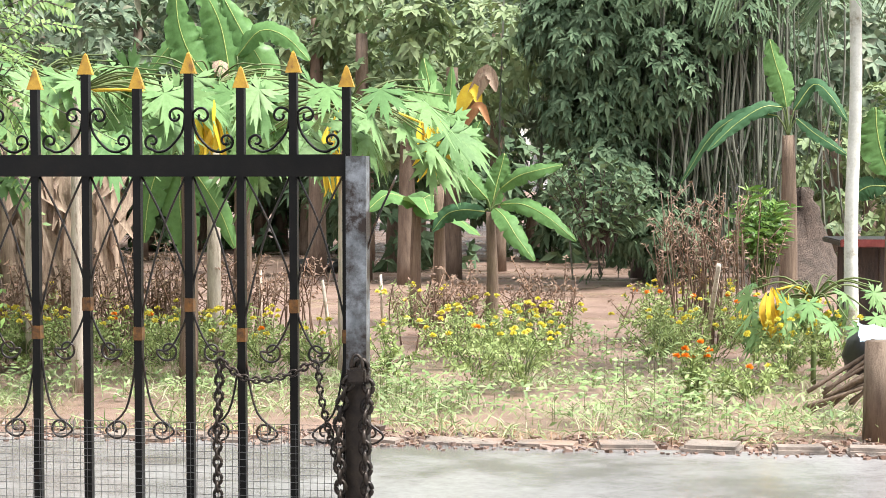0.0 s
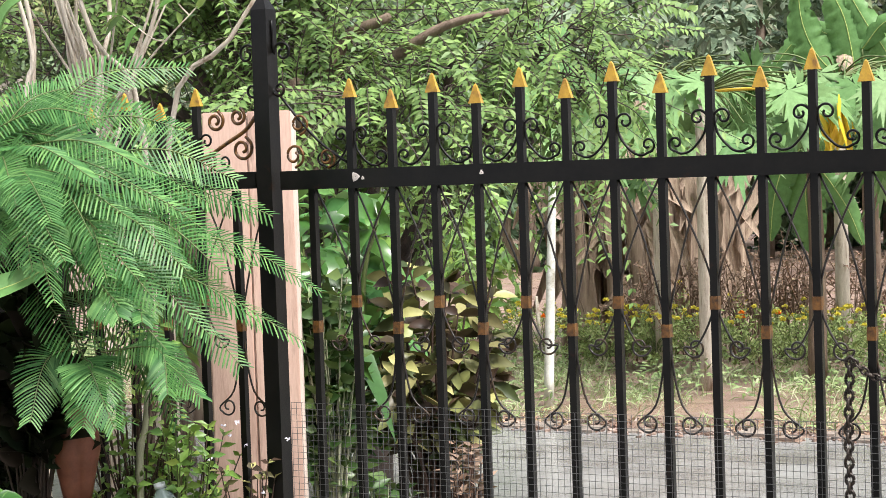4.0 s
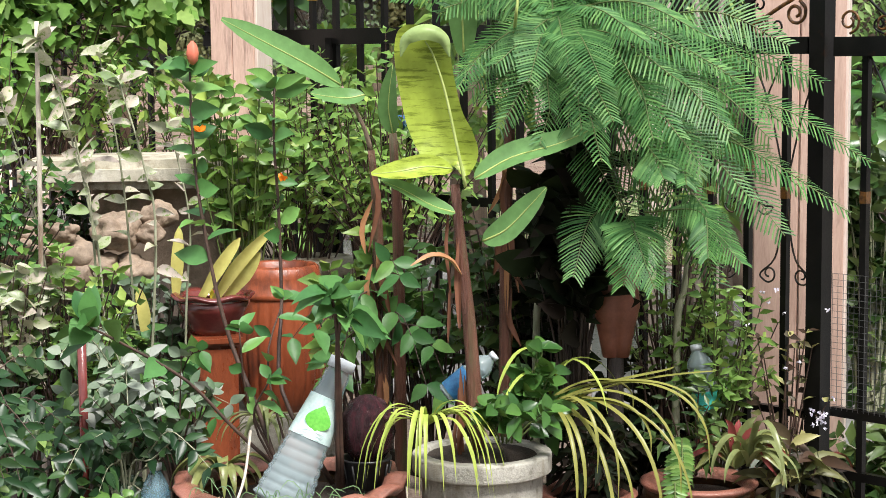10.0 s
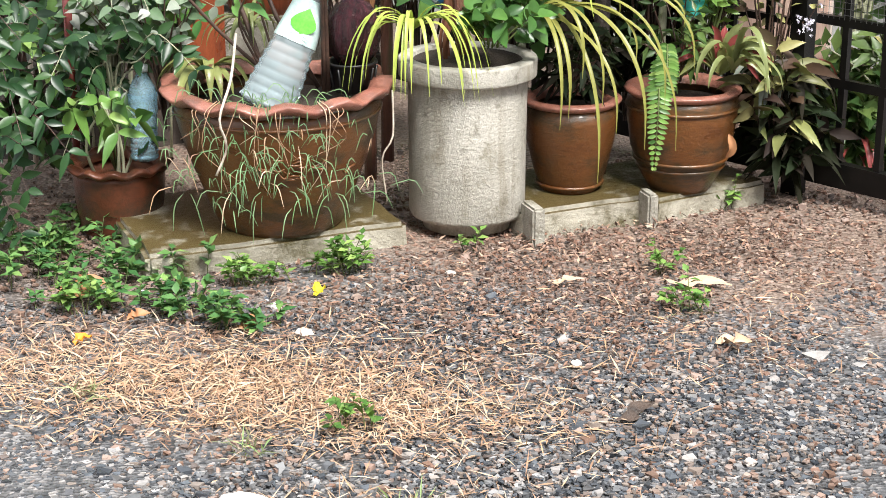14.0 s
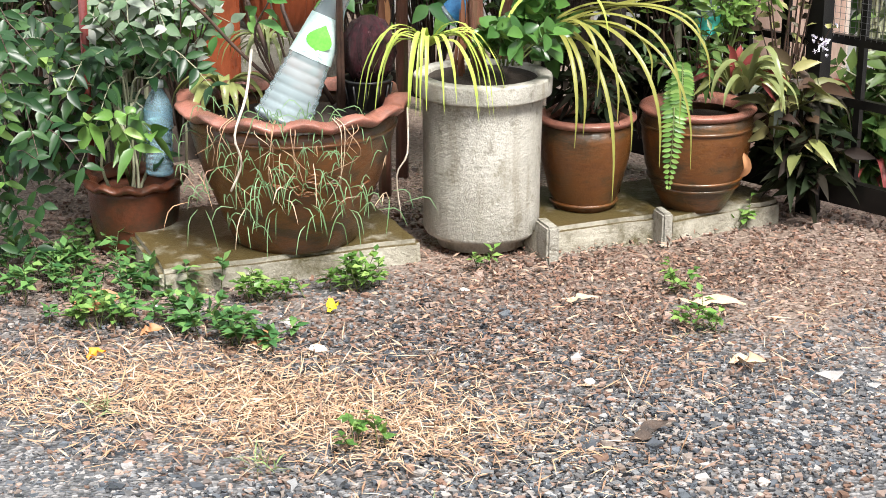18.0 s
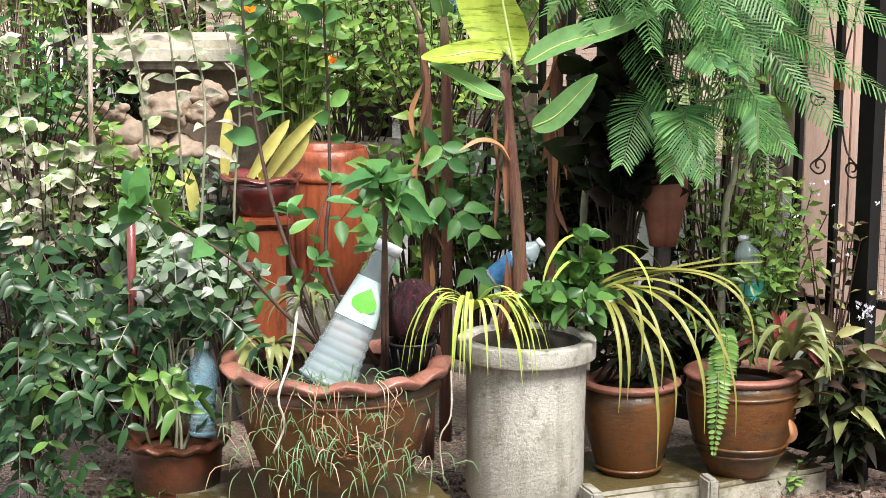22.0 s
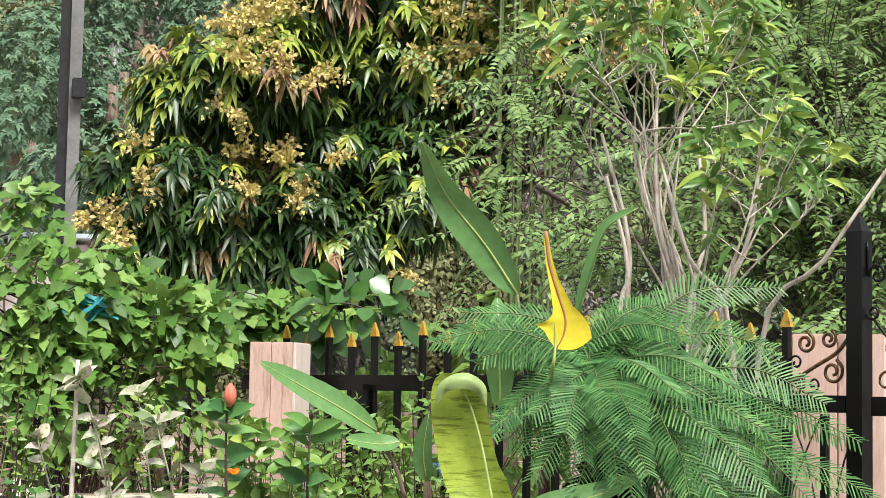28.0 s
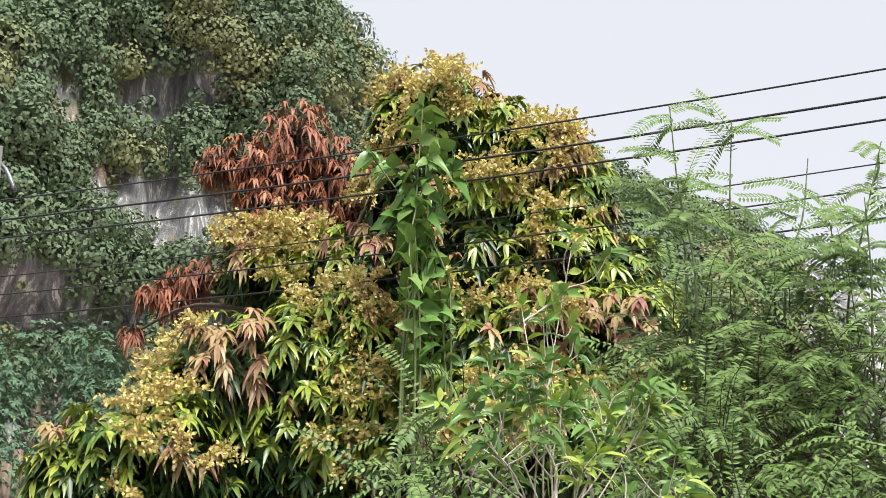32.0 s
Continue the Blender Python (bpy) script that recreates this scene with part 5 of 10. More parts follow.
dry_leaf((-0.830, 3.687, 0.010), (-0.789, 3.705, 0.010), 0.025, L_ORANGE, "small orange fallen leaf")
dry_leaf((-0.315, 3.991, 0.010), (-0.288, 4.018, 0.010), 0.03, L_YELLOW, "small yellow fallen leaf")

# ---- plants: builders ----
def twig_leaves(leaf, path, n, L, W, droop=0.25, kind="lance", f0=0.25, spread=1.0, jitter=0.3, up=1.0, fold=0.2, tip=0):
    """Leaves set alternately along a path, more at its tip when asked."""
    p = smooth_path(np.asarray(path, float), 24)
    f = np.concatenate([np.linspace(f0, 1, n) + rng.normal(0, 0.01, n), np.full(tip, 0.985)]).clip(0, 1)
    k = f * 23
    i = k.astype(int).clip(0, 22)
    pos = p[i] + (p[i + 1] - p[i]) * (k - i)[:, None]
    tan = unit(p[i + 1] - p[i])
    a = np.arange(len(f)) * 2.4 + rng.uniform(0, 6.28) + rng.normal(0, jitter, len(f))
    ref = np.where(np.abs(tan[:, 2:3]) > 0.8, np.array([[1.0, 0, 0]]), np.array([[0, 0, 1.0]]))
    s = unit(np.cross(tan, ref))
    u = np.cross(s, tan)
    rad = np.cos(a)[:, None] * s + np.sin(a)[:, None] * u
    way = unit(rad * spread + tan * 0.5 + (0, 0, 0.1) + rng.normal(0, 0.15, rad.shape))
    # leaves turn their faces to the open, lighter side of the yard
    face = unit(np.array([0.1, -0.75, 0.8 * up]) + 0.35 * rad + rng.normal(0, 0.55, rad.shape))
    leaf.leaves(pos, way, face, L * rng.uniform(0.55, 1.25, len(f)), W * rng.uniform(0.7, 1.2, len(f)), droop * rng.uniform(0.3, 2.4, len(f)), fold, kind)


def stems_plant(name, at, label, stems, n, L, W, leaf_mat, stem_mat, r=(0.006, 0.0025), kind="blade", droop=0.25, f0=0.2, tip=4, category="shrub", group="", spread=1.0):
    """A plant of given stems; foliage and stems are its parts."""
    top = thing(name, tuple(at), label, category, group)
    leaf = Geo()
    for path in stems:
        g = Geo()
        g.tube(path, r, 6)
        part("stem", g, stem_mat, top)
        twig_leaves(leaf, path, n, L, W, droop, kind, f0, spread, tip=tip)
    part("foliage", leaf, leaf_mat, top)
    return top


def bush(name, at, centre, radii, twigs, per, L, W, leaf_mat, stem_mat, label, category="shrub", kind="lance", droop=0.25, r=(0.007, 0.002), shell=0.55, group="", tip=2, extra=None, thing_ob=None, bend=0.3, f0=0.35, stem_name="twigwork", foliage_name="foliage", up=1.0, apart=False):
    """Twigs that rise from the base and end all over an uneven crown, each with its own leaves."""
    top = thing_ob or thing(name, tuple(at), label, category, group)
    at, centre, radii = np.asarray(at, float), np.asarray(centre, float), np.asarray(radii, float)
    st, leaf = Geo(), Geo()
    lump = scatter(9) * radii
    for d in scatter(twigs):
        k = 0.72 + 0.28 * max((unit(lump) @ d).max(), 0) + rng.normal(0, 0.07)
        end = centre + d * radii * k * (shell + (1 - shell) * rng.uniform() ** 0.5)
        mid = at * (1 - 0.6) + centre * 0.6 + (end - centre) * bend + rng.normal(0, 0.08, 3) * radii
        path = [at + (mid - at) * 0.75, mid, (mid + end) / 2 + (0, 0, 0.06 * radii[2]), end]
        if apart:
            one = Geo()
            one.tube(path, r, 4, cap=False)
            part("twig", one, stem_mat, top)
        else:
            st.tube(path, r, 4, cap=False)
        twig_leaves(leaf, path[1:], per, L, W, droop * 0.5, kind, f0, 1.0, tip=tip, up=up)
    if not apart:
        part(stem_name, st, stem_mat, top)["kind"] = "stuff"
    part(foliage_name, leaf, leaf_mat, top)
    return top


def frond(leaf, stem, base, tip, lift, pairs=34, pinna=0.085, width=0.0043):
    """A feathery leaf: an arched pale rib with two close, even rows of narrow pinnae."""
    base, tip = np.asarray(base, float), np.asarray(tip, float)
    mid = (base + tip) / 2 + (rng.normal(0, 0.025), rng.normal(0, 0.02), lift)
    p = smooth_path(np.array([base, mid, tip]), 41)
    stem.tube(p[::4], [0.0026, 0.0012], 4, cap=False)
    tan = unit(np.gradient(p, axis=0))
    face = unit(np.array([rng.normal(0, 0.45), -0.8, 0.75]) + rng.normal(0, 0.25, 3))
    f = np.linspace(0.16, 0.995, pairs)
    k = (f * 39.9).astype(int)
    o, t = p[k], tan[k]
    s0 = unit(np.cross(t, face[None]))
    size = pinna * np.sin(np.clip(0.26 + 0.74 * f, 0, 0.94) * math.pi) ** 0.55
    droop = rng.uniform(0.05, 0.3)
    for h in (-1, 1):
        d = unit(s0 * h + t * (0.38 + 0.45 * f)[:, None] + rng.normal(0, 0.025, (pairs, 3)))
        leaf.leaves(o, d, np.repeat(face[None], pairs, 0) + rng.normal(0, 0.06, (pairs, 3)), size * rng.uniform(0.93, 1.05, pairs), width, droop, 0.0, "strip")


M_RIB = surface("pale leaf rib", (0.30, 0.38, 0.10), (0.40, 0.46, 0.16), 12, 60, 0.4, 0.1)


def torn_leaf(u):
    """Banana outline with a few tears from the edge."""
    cuts = np.abs(np.sin(u * 23 + 0.7)) > 0.13
    return wide_leaf(u) * np.where(cuts, 1.0, 0.72)


def wide_leaf(u):
    return np.clip(np.sin(np.clip(u, 0, 1) ** 0.8 * math.pi), 0.03, 1) ** 0.55


def big_leaf(parent, pts, width, across, mat, cup=0.12, ripple=0.02, shape=wide_leaf, label="", rows=22, rib=None, name="leaf"):
    """A banana blade with its midrib."""
    g = Geo()
    g.ribbon(pts, width, across, cup, rows, 9, shape, ripple)
    ob = part(name, g, mat, parent, label)
    g = Geo()
    g.tube(pts, [min(0.005, width * 0.045), width * 0.012], 5)
    part("midrib", g, rib or M_RIB, ob)
    return ob


# ---- feathery shrub by the gate post ----
FB = np.array((0.321, 4.839, 0.971))
feather = thing("feathery_shrub", (FB[0], FB[1], 0), "tall shrub with drooping feathery bright green leaves", "shrub")
leaf, stem = Geo(), Geo()
CORE = np.array((0.277, 4.812, 1.524))
crown_a = [(-0.167, 4.747, 1.656), (-0.092, 4.799, 1.740), (-0.005, 4.720, 1.438), (0.068, 4.659, 1.371), (0.125, 4.598, 1.329), (0.028, 4.950, 1.559), (0.328, 4.989, 1.697), (0.475, 4.877, 1.783), (0.792, 4.937, 1.829), (0.753, 4.791, 1.654), (0.641, 4.858, 1.719), (0.860, 4.641, 1.509), (0.941, 4.605, 1.414), (1.050, 4.540, 1.212), (0.989, 4.492, 1.088)]
crown_b = [(0.883, 4.535, 1.143), (0.831, 4.524, 1.029), (0.669, 4.551, 0.897), (0.535, 4.518, 0.903), (0.282, 4.541, 1.307), (0.209, 4.545, 1.265), (0.356, 4.386, 1.424), (0.457, 4.426, 1.380), (0.549, 4.386, 1.283), (0.676, 4.398, 1.295), (0.779, 4.432, 1.278), (0.621, 4.406, 1.099), (0.738, 4.439, 1.123), (0.643, 4.555, 1.533), (0.482, 4.524, 1.520)]
crown_c = [(0.180, 4.496, 1.424), (0.280, 4.491, 1.466), (0.385, 4.403, 1.326), (0.481, 4.394, 1.283), (0.311, 4.740, 1.583), (0.435, 4.780, 1.643), (0.557, 4.667, 1.579), (0.560, 4.465, 1.420), (0.692, 4.497, 1.433), (0.769, 4.535, 1.374), (0.097, 4.599, 1.467), (-0.032, 4.700, 1.616), (0.608, 4.408, 1.211), (0.870, 4.537, 1.286), (0.359, 4.436, 1.226)]
low = [(0.296, 4.590, 0.918), (0.417, 4.481, 0.909), (0.494, 4.473, 0.902), (0.627, 4.456, 0.981), (0.713, 4.463, 0.965), (0.511, 4.421, 1.184), (0.566, 4.414, 1.169)]
for i, tp in enumerate(crown_a + crown_b + crown_c + low):
    tp = np.asarray(tp)
    under = i >= len(crown_a) + len(crown_b) + len(crown_c)
    hub = np.array((0.439, 4.700, 1.135)) if under else CORE + (0, 0, 0.05)
    d = unit((hub - tp) * (1, 1, 0.62 if tp[2] < CORE[2] else 0.9))
    base = tp + d * (0.24 if under else min(0.48, 0.9 * np.linalg.norm(hub - tp) + 0.12)) + (0, 0, 0.03)
    stem.tube([CORE - (0, 0, 0.15), (CORE + base) / 2 + (0, 0, 0.04), base], [0.005, 0.002], 5, cap=False)
    frond(leaf, stem, base, tp, 0.06, 44, rng.uniform(0.085, 0.105))
    # a second leaf close behind fills the crown
    if tp[0] > CORE[0] + 0.42 or under or tp[2] < 1.25:
        continue
    off = rng.normal(0, 0.07, 3) + (0, 0.1, -0.03)
    frond(leaf, stem, base + off * 0.6, tp + off + (rng.normal(0, 0.06), 0, rng.normal(0.02, 0.06)), 0.06, 32, rng.uniform(0.075, 0.095))
part("foliage", leaf, L_FROND, feather)
g = Geo()
g.tube([(FB[0], FB[1], 0), FB + (0.01, 0, 0), CORE - (0.02, 0, 0.12), CORE + (0, 0, 0.1)], [0.022, 0.012], 8)
part("trunk", g, M_DARKBARK, feather)
part("twigwork", stem, M_STEMG, feather)
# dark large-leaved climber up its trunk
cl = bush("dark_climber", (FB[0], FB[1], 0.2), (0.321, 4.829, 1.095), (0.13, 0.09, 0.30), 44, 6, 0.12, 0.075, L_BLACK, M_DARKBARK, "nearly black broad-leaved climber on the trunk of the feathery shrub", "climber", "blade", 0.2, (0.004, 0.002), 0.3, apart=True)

# ---- banana plants ----
toward = np.array([0.0, -1.0, 0.25])
ban = thing("banana_plant", (CON[0], CON[1], 0.44), "young banana plant in the concrete planter, lime unfurling leaf", "banana plant", "banana plants")
g = Geo()
g.tube([(0.045, 4.520, 0.484), (0.031, 4.530, 0.755), (0.012, 4.540, 0.949), (-0.008, 4.550, 1.166)], [0.021, 0.018, 0.016, 0.012], 10)
part("trunk", g, M_BSTEM, ban, "stem wrapped in dry brown sheaths")
g = Geo()
g.ribbon([(0.021, 4.530, 1.189), (0.015, 4.550, 1.231), (-0.021, 4.560, 1.267), (-0.051, 4.570, 1.324), (-0.069, 4.569, 1.397), (-0.081, 4.559, 1.469), (-0.084, 4.549, 1.527), (-0.082, 4.539, 1.556), (-0.079, 4.529, 1.570)], 0.15, (-0.12, -1, 0.05), 0.2, 56, 13, lambda u: np.interp(u, [0, 0.09, 0.2, 0.35, 0.54, 0.73, 0.88, 0.95, 0.985, 1], [0.12, 0.48, 0.98, 0.97, 0.96, 0.95, 0.82, 0.6, 0.36, 0.08]), 0.006)
lime = part("leaf", g, L_BANLIME, ban, "unfurling lime leaf with dark bars")
g = Geo()
g.tube([(0.020, 4.515, 1.161), (-0.002, 4.520, 1.268), (-0.029, 4.530, 1.397), (-0.058, 4.530, 1.491), (-0.079, 4.519, 1.530)], [0.005, 0.002], 6)
part("midrib", g, M_RIB, lime)
g = Geo()
g.ribbon([(-0.141, 4.508, 1.492), (-0.126, 4.498, 1.539), (-0.078, 4.494, 1.559), (-0.035, 4.500, 1.538), (-0.018, 4.510, 1.490)], 0.045, (-0.1, -1, 0.5), -0.3, 24, 7, lambda u: np.clip(np.sin(u * math.pi), 0.05, 1) ** 0.8, 0.004)
part("hood", g, L_HOOD, lime, "pale folded tip of the leaf")
big_leaf(ban, [(-0.014, 4.520, 1.208), (-0.078, 4.479, 1.217), (-0.148, 4.448, 1.207), (-0.214, 4.405, 1.204)], 0.062, (0.05, -0.9, 0.5), L_BANLIME, 0.15, 0.008)
big_leaf(ban, [(-0.008, 4.520, 1.096), (-0.065, 4.500, 1.116), (-0.136, 4.478, 1.158), (-0.194, 4.456, 1.185)], 0.06, (0.3, -0.6, 0.8), L_BANANA, 0.15, 0.008)
big_leaf(ban, [(0.043, 4.550, 1.180), (0.138, 4.558, 1.233), (0.268, 4.552, 1.271), (0.399, 4.563, 1.330)], 0.075, (-0.1, -0.8, 0.7), L_BANANA, 0.2, 0.006)
big_leaf(ban, [(0.063, 4.520, 1.023), (0.120, 4.498, 1.053), (0.177, 4.477, 1.112), (0.221, 4.455, 1.163)], 0.07, (-0.5, -0.8, 0.1), L_BANANA, 0.1, 0.006)
big_leaf(ban, [(0.007, 4.520, 0.937), (-0.024, 4.500, 0.976), (-0.067, 4.480, 0.989), (-0.120, 4.458, 0.968)], 0.025, (0, -0.4, 1), M_DRYLEAF, 0.3, 0.02, label="withered rusty leaf")
g = Geo()
for k in range(14):
    b0 = np.array((-0.001, 4.545, 1.152)) + (rng.normal(0, 0.012), rng.normal(-0.008, 0.008), -rng.uniform(0, 0.6))
    g.ribbon([b0, b0 + (rng.normal(0, 0.008), -0.006, -0.1), b0 + (rng.normal(0, 0.014), -0.008, -rng.uniform(0.16, 0.26))], 0.012, (rng.normal(0, 0.5), -1, 0), 0.3, 6, 3)
part("dry_sheath", g, M_SHEATH, ban, "peeling brown sheath")

ban2 = thing("banana_plant", tuple(np.array((0.131, 4.748, 0.488)) * (1, 1, 0)), "taller banana plant with one yellow dying leaf", "banana plant", "banana plants")
g = Geo()
b0 = np.array((0.126, 4.848, 0.693))
g.tube([(b0[0], b0[1], 0), b0, (0.135, 4.858, 1.157), (0.157, 4.877, 1.464), (0.170, 4.897, 1.557)], [0.02, 0.017, 0.014, 0.008], 9)
part("trunk", g, M_BSTEM, ban2)
yl = big_leaf(ban2, [(0.129, 4.618, 1.945), (0.141, 4.618, 1.858), (0.165, 4.617, 1.779), (0.183, 4.616, 1.720), (0.179, 4.617, 1.677), (0.161, 4.617, 1.641)], 0.15, (-0.15, -1, 0.1), L_YELLOW, 0.12, 0.008, lambda u: np.interp(u, [0, 0.3, 0.52, 0.68, 0.76, 0.86, 0.95, 1], [0.06, 0.17, 0.36, 0.86, 1, 0.72, 0.38, 0.06]), "bright yellow folded leaf", 26, M_DRYLEAF)
g = Geo()
g.tube([(0.152, 4.618, 1.771), (0.158, 4.617, 1.655), (0.152, 4.618, 1.590), (0.154, 4.798, 1.548)], [0.002, 0.006], 6)
part("stalk", g, M_RIB, yl)
big_leaf(ban2, [(0.061, 4.920, 1.799), (-0.027, 4.920, 1.931), (-0.138, 4.898, 2.068), (-0.204, 4.846, 2.206)], 0.105, (-0.55, -0.75, 0.45), L_BANANA, 0.12, 0.01)
big_leaf(ban2, [(0.019, 4.850, 1.488), (0.015, 4.850, 1.610), (0.011, 4.860, 1.703), (0.007, 4.900, 1.785)], 0.085, (0.2, -1, 0.2), L_BANANA, 0.15, 0.006)
big_leaf(ban2, [(0.227, 4.895, 1.739), (0.260, 4.873, 1.846), (0.304, 4.851, 1.976), (0.385, 4.825, 2.032)], 0.05, (-0.9, -0.4, 0.3), L_BANANA, 0.35, 0.006)
g = Geo()
for tx in ((0.061, 4.920, 1.799), (0.227, 4.895, 1.739)):
    g.tube([(0.119, 4.879, 1.429), (np.asarray(tx) + np.array((0.119, 4.879, 1.429))) / 2 + (0, 0, 0.01), tx], [0.008, 0.004], 6)
part("leaf_stalk", g, M_STEMG, ban2)

ban3 = thing("banana_plant", tuple(np.array((-0.222, 4.995, 0.544)) * (1, 1, 0)), "slender banana plant with dry brown stem", "banana plant", "banana plants")
b0 = np.array((-0.219, 4.995, 0.544))
g = Geo()
g.tube([(b0[0], b0[1], 0), b0, (-0.222, 4.995, 0.832), (-0.228, 4.995, 1.056), (-0.242, 4.994, 1.231)], [0.019, 0.018, 0.015, 0.010], 9)
part("trunk", g, M_BSTEM, ban3, "stem in dry brown sheaths")
big_leaf(ban3, [(-0.321, 4.940, 1.415), (-0.406, 4.883, 1.471), (-0.523, 4.832, 1.537), (-0.625, 4.779, 1.595)], 0.085, (0.3, -0.85, 0.5), L_BANANA, 0.1, 0.008)
big_leaf(ban3, [(-0.256, 4.943, 1.387), (-0.302, 4.921, 1.379), (-0.354, 4.887, 1.385), (-0.398, 4.864, 1.394)], 0.06, (0, -0.8, 0.6), L_BANANA, 0.15, 0.008)
g = Geo()
g.tube([(-0.242, 4.994, 1.231), (-0.266, 4.973, 1.311), (-0.318, 4.940, 1.410)], [0.008, 0.005], 6)
part("leaf_stalk", g, M_DEADSHEATH, ban3)
for own, c0 in ((ban3, (-0.225, 4.985, 1.057)), (ban2, (0.135, 4.858, 1.126))):
    for k in range(12):
        g = Geo()
        b0 = np.array(c0) + (rng.normal(0, 0.014), -0.012 + rng.normal(0, 0.008), -rng.uniform(-0.12, 0.55))
        g.ribbon([b0, b0 + (rng.normal(0, 0.012), -0.008, -0.08), b0 + (rng.normal(0, 0.03), -0.01, -rng.uniform(0.12, 0.24))], 0.016, (rng.normal(0, 0.6), -1, 0), 0.3, 6, 3)
        part("dry_sheath", g, M_SHEATH if k % 3 else M_DRYLEAF, own, "peeling dry sheath")
bstub = thing("banana_plant", tuple(np.array((-0.112, 5.199, 0.504)) * (1, 1, 0)), "cut banana stem behind the planter", "banana plant", "banana plants")
b0 = np.array((-0.176, 5.197, 0.905))
g = Geo()
g.tube([(b0[0], b0[1], 0), b0, (-0.188, 5.197, 1.269)], [0.02, 0.017, 0.012], 9)
part("trunk", g, M_BSTEM, bstub)
big_leaf(bstub, [(-0.188, 5.197, 1.269), (-0.199, 5.176, 1.352), (-0.184, 5.147, 1.466)], 0.06, (-0.3, -1, 0), L_BANANA, 0.15, 0.01)

# ---- hibiscus and other shrubs in the pots ----
def flower(c, r, mat, name="flower", parent=None, n=7, open_=0.7):
    g = Geo()
    d = scatter(n) * (1, 1, 0.2) + (0, -0.3, open_)
    g.leaves(np.repeat(np.asarray(c, float)[None], n, 0), d, scatter(n), r, r * 0.7, 0.0, 0.15, "blade")
    return part(name, g, mat, parent)


h1 = stems_plant("hibiscus", (-0.480, 4.474, 0.404), "tall hibiscus with glossy dark leaves and a coral bud", [[(-0.458, 4.477, 0.411), (-0.516, 4.521, 0.580), (-0.582, 4.563, 0.734), (-0.630, 4.577, 0.908), (-0.671, 4.591, 1.155), (-0.684, 4.599, 1.330), (-0.687, 4.609, 1.476)]], 19, 0.105, 0.05, L_HIB, M_STEMD, (0.008, 0.003), "ovate", 0.16, f0=0.55, tip=5, category="hibiscus", group="hibiscus shrubs", spread=1.2)
g = Geo()
g.revolve([(0.001, -0.03), (0.012, -0.02), (0.015, 0.0), (0.011, 0.02), (0.001, 0.032)], 14, (-0.676, 4.590, 1.505), lambda i, a: (0.002 * np.sin(4 * a), 0))
part("bud", g, L_BUD, h1, "closed coral bud")
flower((-0.659, 4.573, 1.305), 0.022, L_ORANGE, "flower", h1)
h2 = stems_plant("hibiscus", (-0.358, 4.506, 0.404), "hibiscus with glossy dark leaves and an orange flower", [[(-0.331, 4.538, 0.389), (-0.462, 4.577, 0.629), (-0.469, 4.677, 0.848), (-0.474, 4.696, 1.085), (-0.483, 4.695, 1.280), (-0.478, 4.696, 1.421)]], 15, 0.10, 0.047, L_HIB, M_STEMD, (0.007, 0.003), "ovate", 0.16, f0=0.5, tip=5, category="hibiscus", group="hibiscus shrubs", spread=1.2)
flower((-0.456, 4.658, 1.173), 0.022, L_ORANGE, "flower", h2)
stems_plant("hibiscus", (-0.303, 4.450, 0.410), "short hibiscus with a tuft of broad leaves beside the coconut", [[(-0.300, 4.440, 0.403), (-0.300, 4.350, 0.797), (-0.311, 4.309, 0.922)], [(-0.310, 4.438, 0.403), (-0.300, 4.350, 0.797), (-0.268, 4.322, 0.865)]], 5, 0.105, 0.052, L_HIB, M_STEMD, (0.007, 0.004), "ovate", 0.25, f0=0.78, tip=7, category="hibiscus", group="hibiscus shrubs")
stems_plant("hibiscus", (-0.530, 4.469, 0.405), "leaning hibiscus branch with sparse leaves", [[(-0.443, 4.478, 0.426), (-0.566, 4.444, 0.552), (-0.684, 4.407, 0.689), (-0.836, 4.340, 0.799), (-0.909, 4.305, 0.846)]], 5, 0.11, 0.064, L_HIB, M_STEMD, (0.006, 0.003), "ovate", 0.16, f0=0.6, tip=8, category="hibiscus", group="hibiscus shrubs")
stems_plant("hibiscus", (-0.44, 4.47, 0.405), "small hibiscus shoots with oval leaves before the maroon bowl", [[(-0.44, 4.47, 0.405), (-0.535, 4.46, 0.62), (-0.55, 4.41, 0.82)], [(-0.42, 4.49, 0.405), (-0.49, 4.5, 0.7), (-0.45, 4.55, 0.88)], [(-0.44, 4.46, 0.405), (-0.52, 4.43, 0.58), (-0.47, 4.38, 0.70)]], 4, 0.072, 0.036, L_HIB, M_STEMD, (0.004, 0.002), "ovate", 0.16, f0=0.55, tip=4, category="hibiscus", group="hibiscus shrubs")
g = Geo()
g.tube([(P0[0] - 0.13, P0[1] + 0.1, 0), (-0.968, 4.517, 0.770)], [0.012], 8)
tagged(part("stake", g, M_MAROON), "dark red plastic stake behind the small pot", "stake")
# variegated cream shrubs
v1 = stems_plant("variegated_shrub", (*(-1.072, 5.088, 0.535)[:2], 0), "slender shrub with cream and white leaves", [[(*(-1.010, 5.101, 0.532)[:2], 0.0), (-1.027, 5.098, 0.827), (-1.061, 5.091, 1.089), (-1.102, 5.082, 1.316), (-1.181, 5.064, 1.558)], [(*(-1.041, 5.095, 0.533)[:2], 0.0), (-1.047, 5.093, 0.991), (-1.089, 5.085, 1.219), (-1.138, 5.074, 1.430)], [(*(-0.937, 5.064, 0.538)[:2], 0.0), (-0.867, 5.076, 0.926), (-0.893, 5.072, 1.186), (-0.958, 5.060, 1.436)]], 17, 0.082, 0.035, L_VARI, M_STEMPALE, (0.005, 0.0025), "ovate", f0=0.3, tip=6, category="shrub")
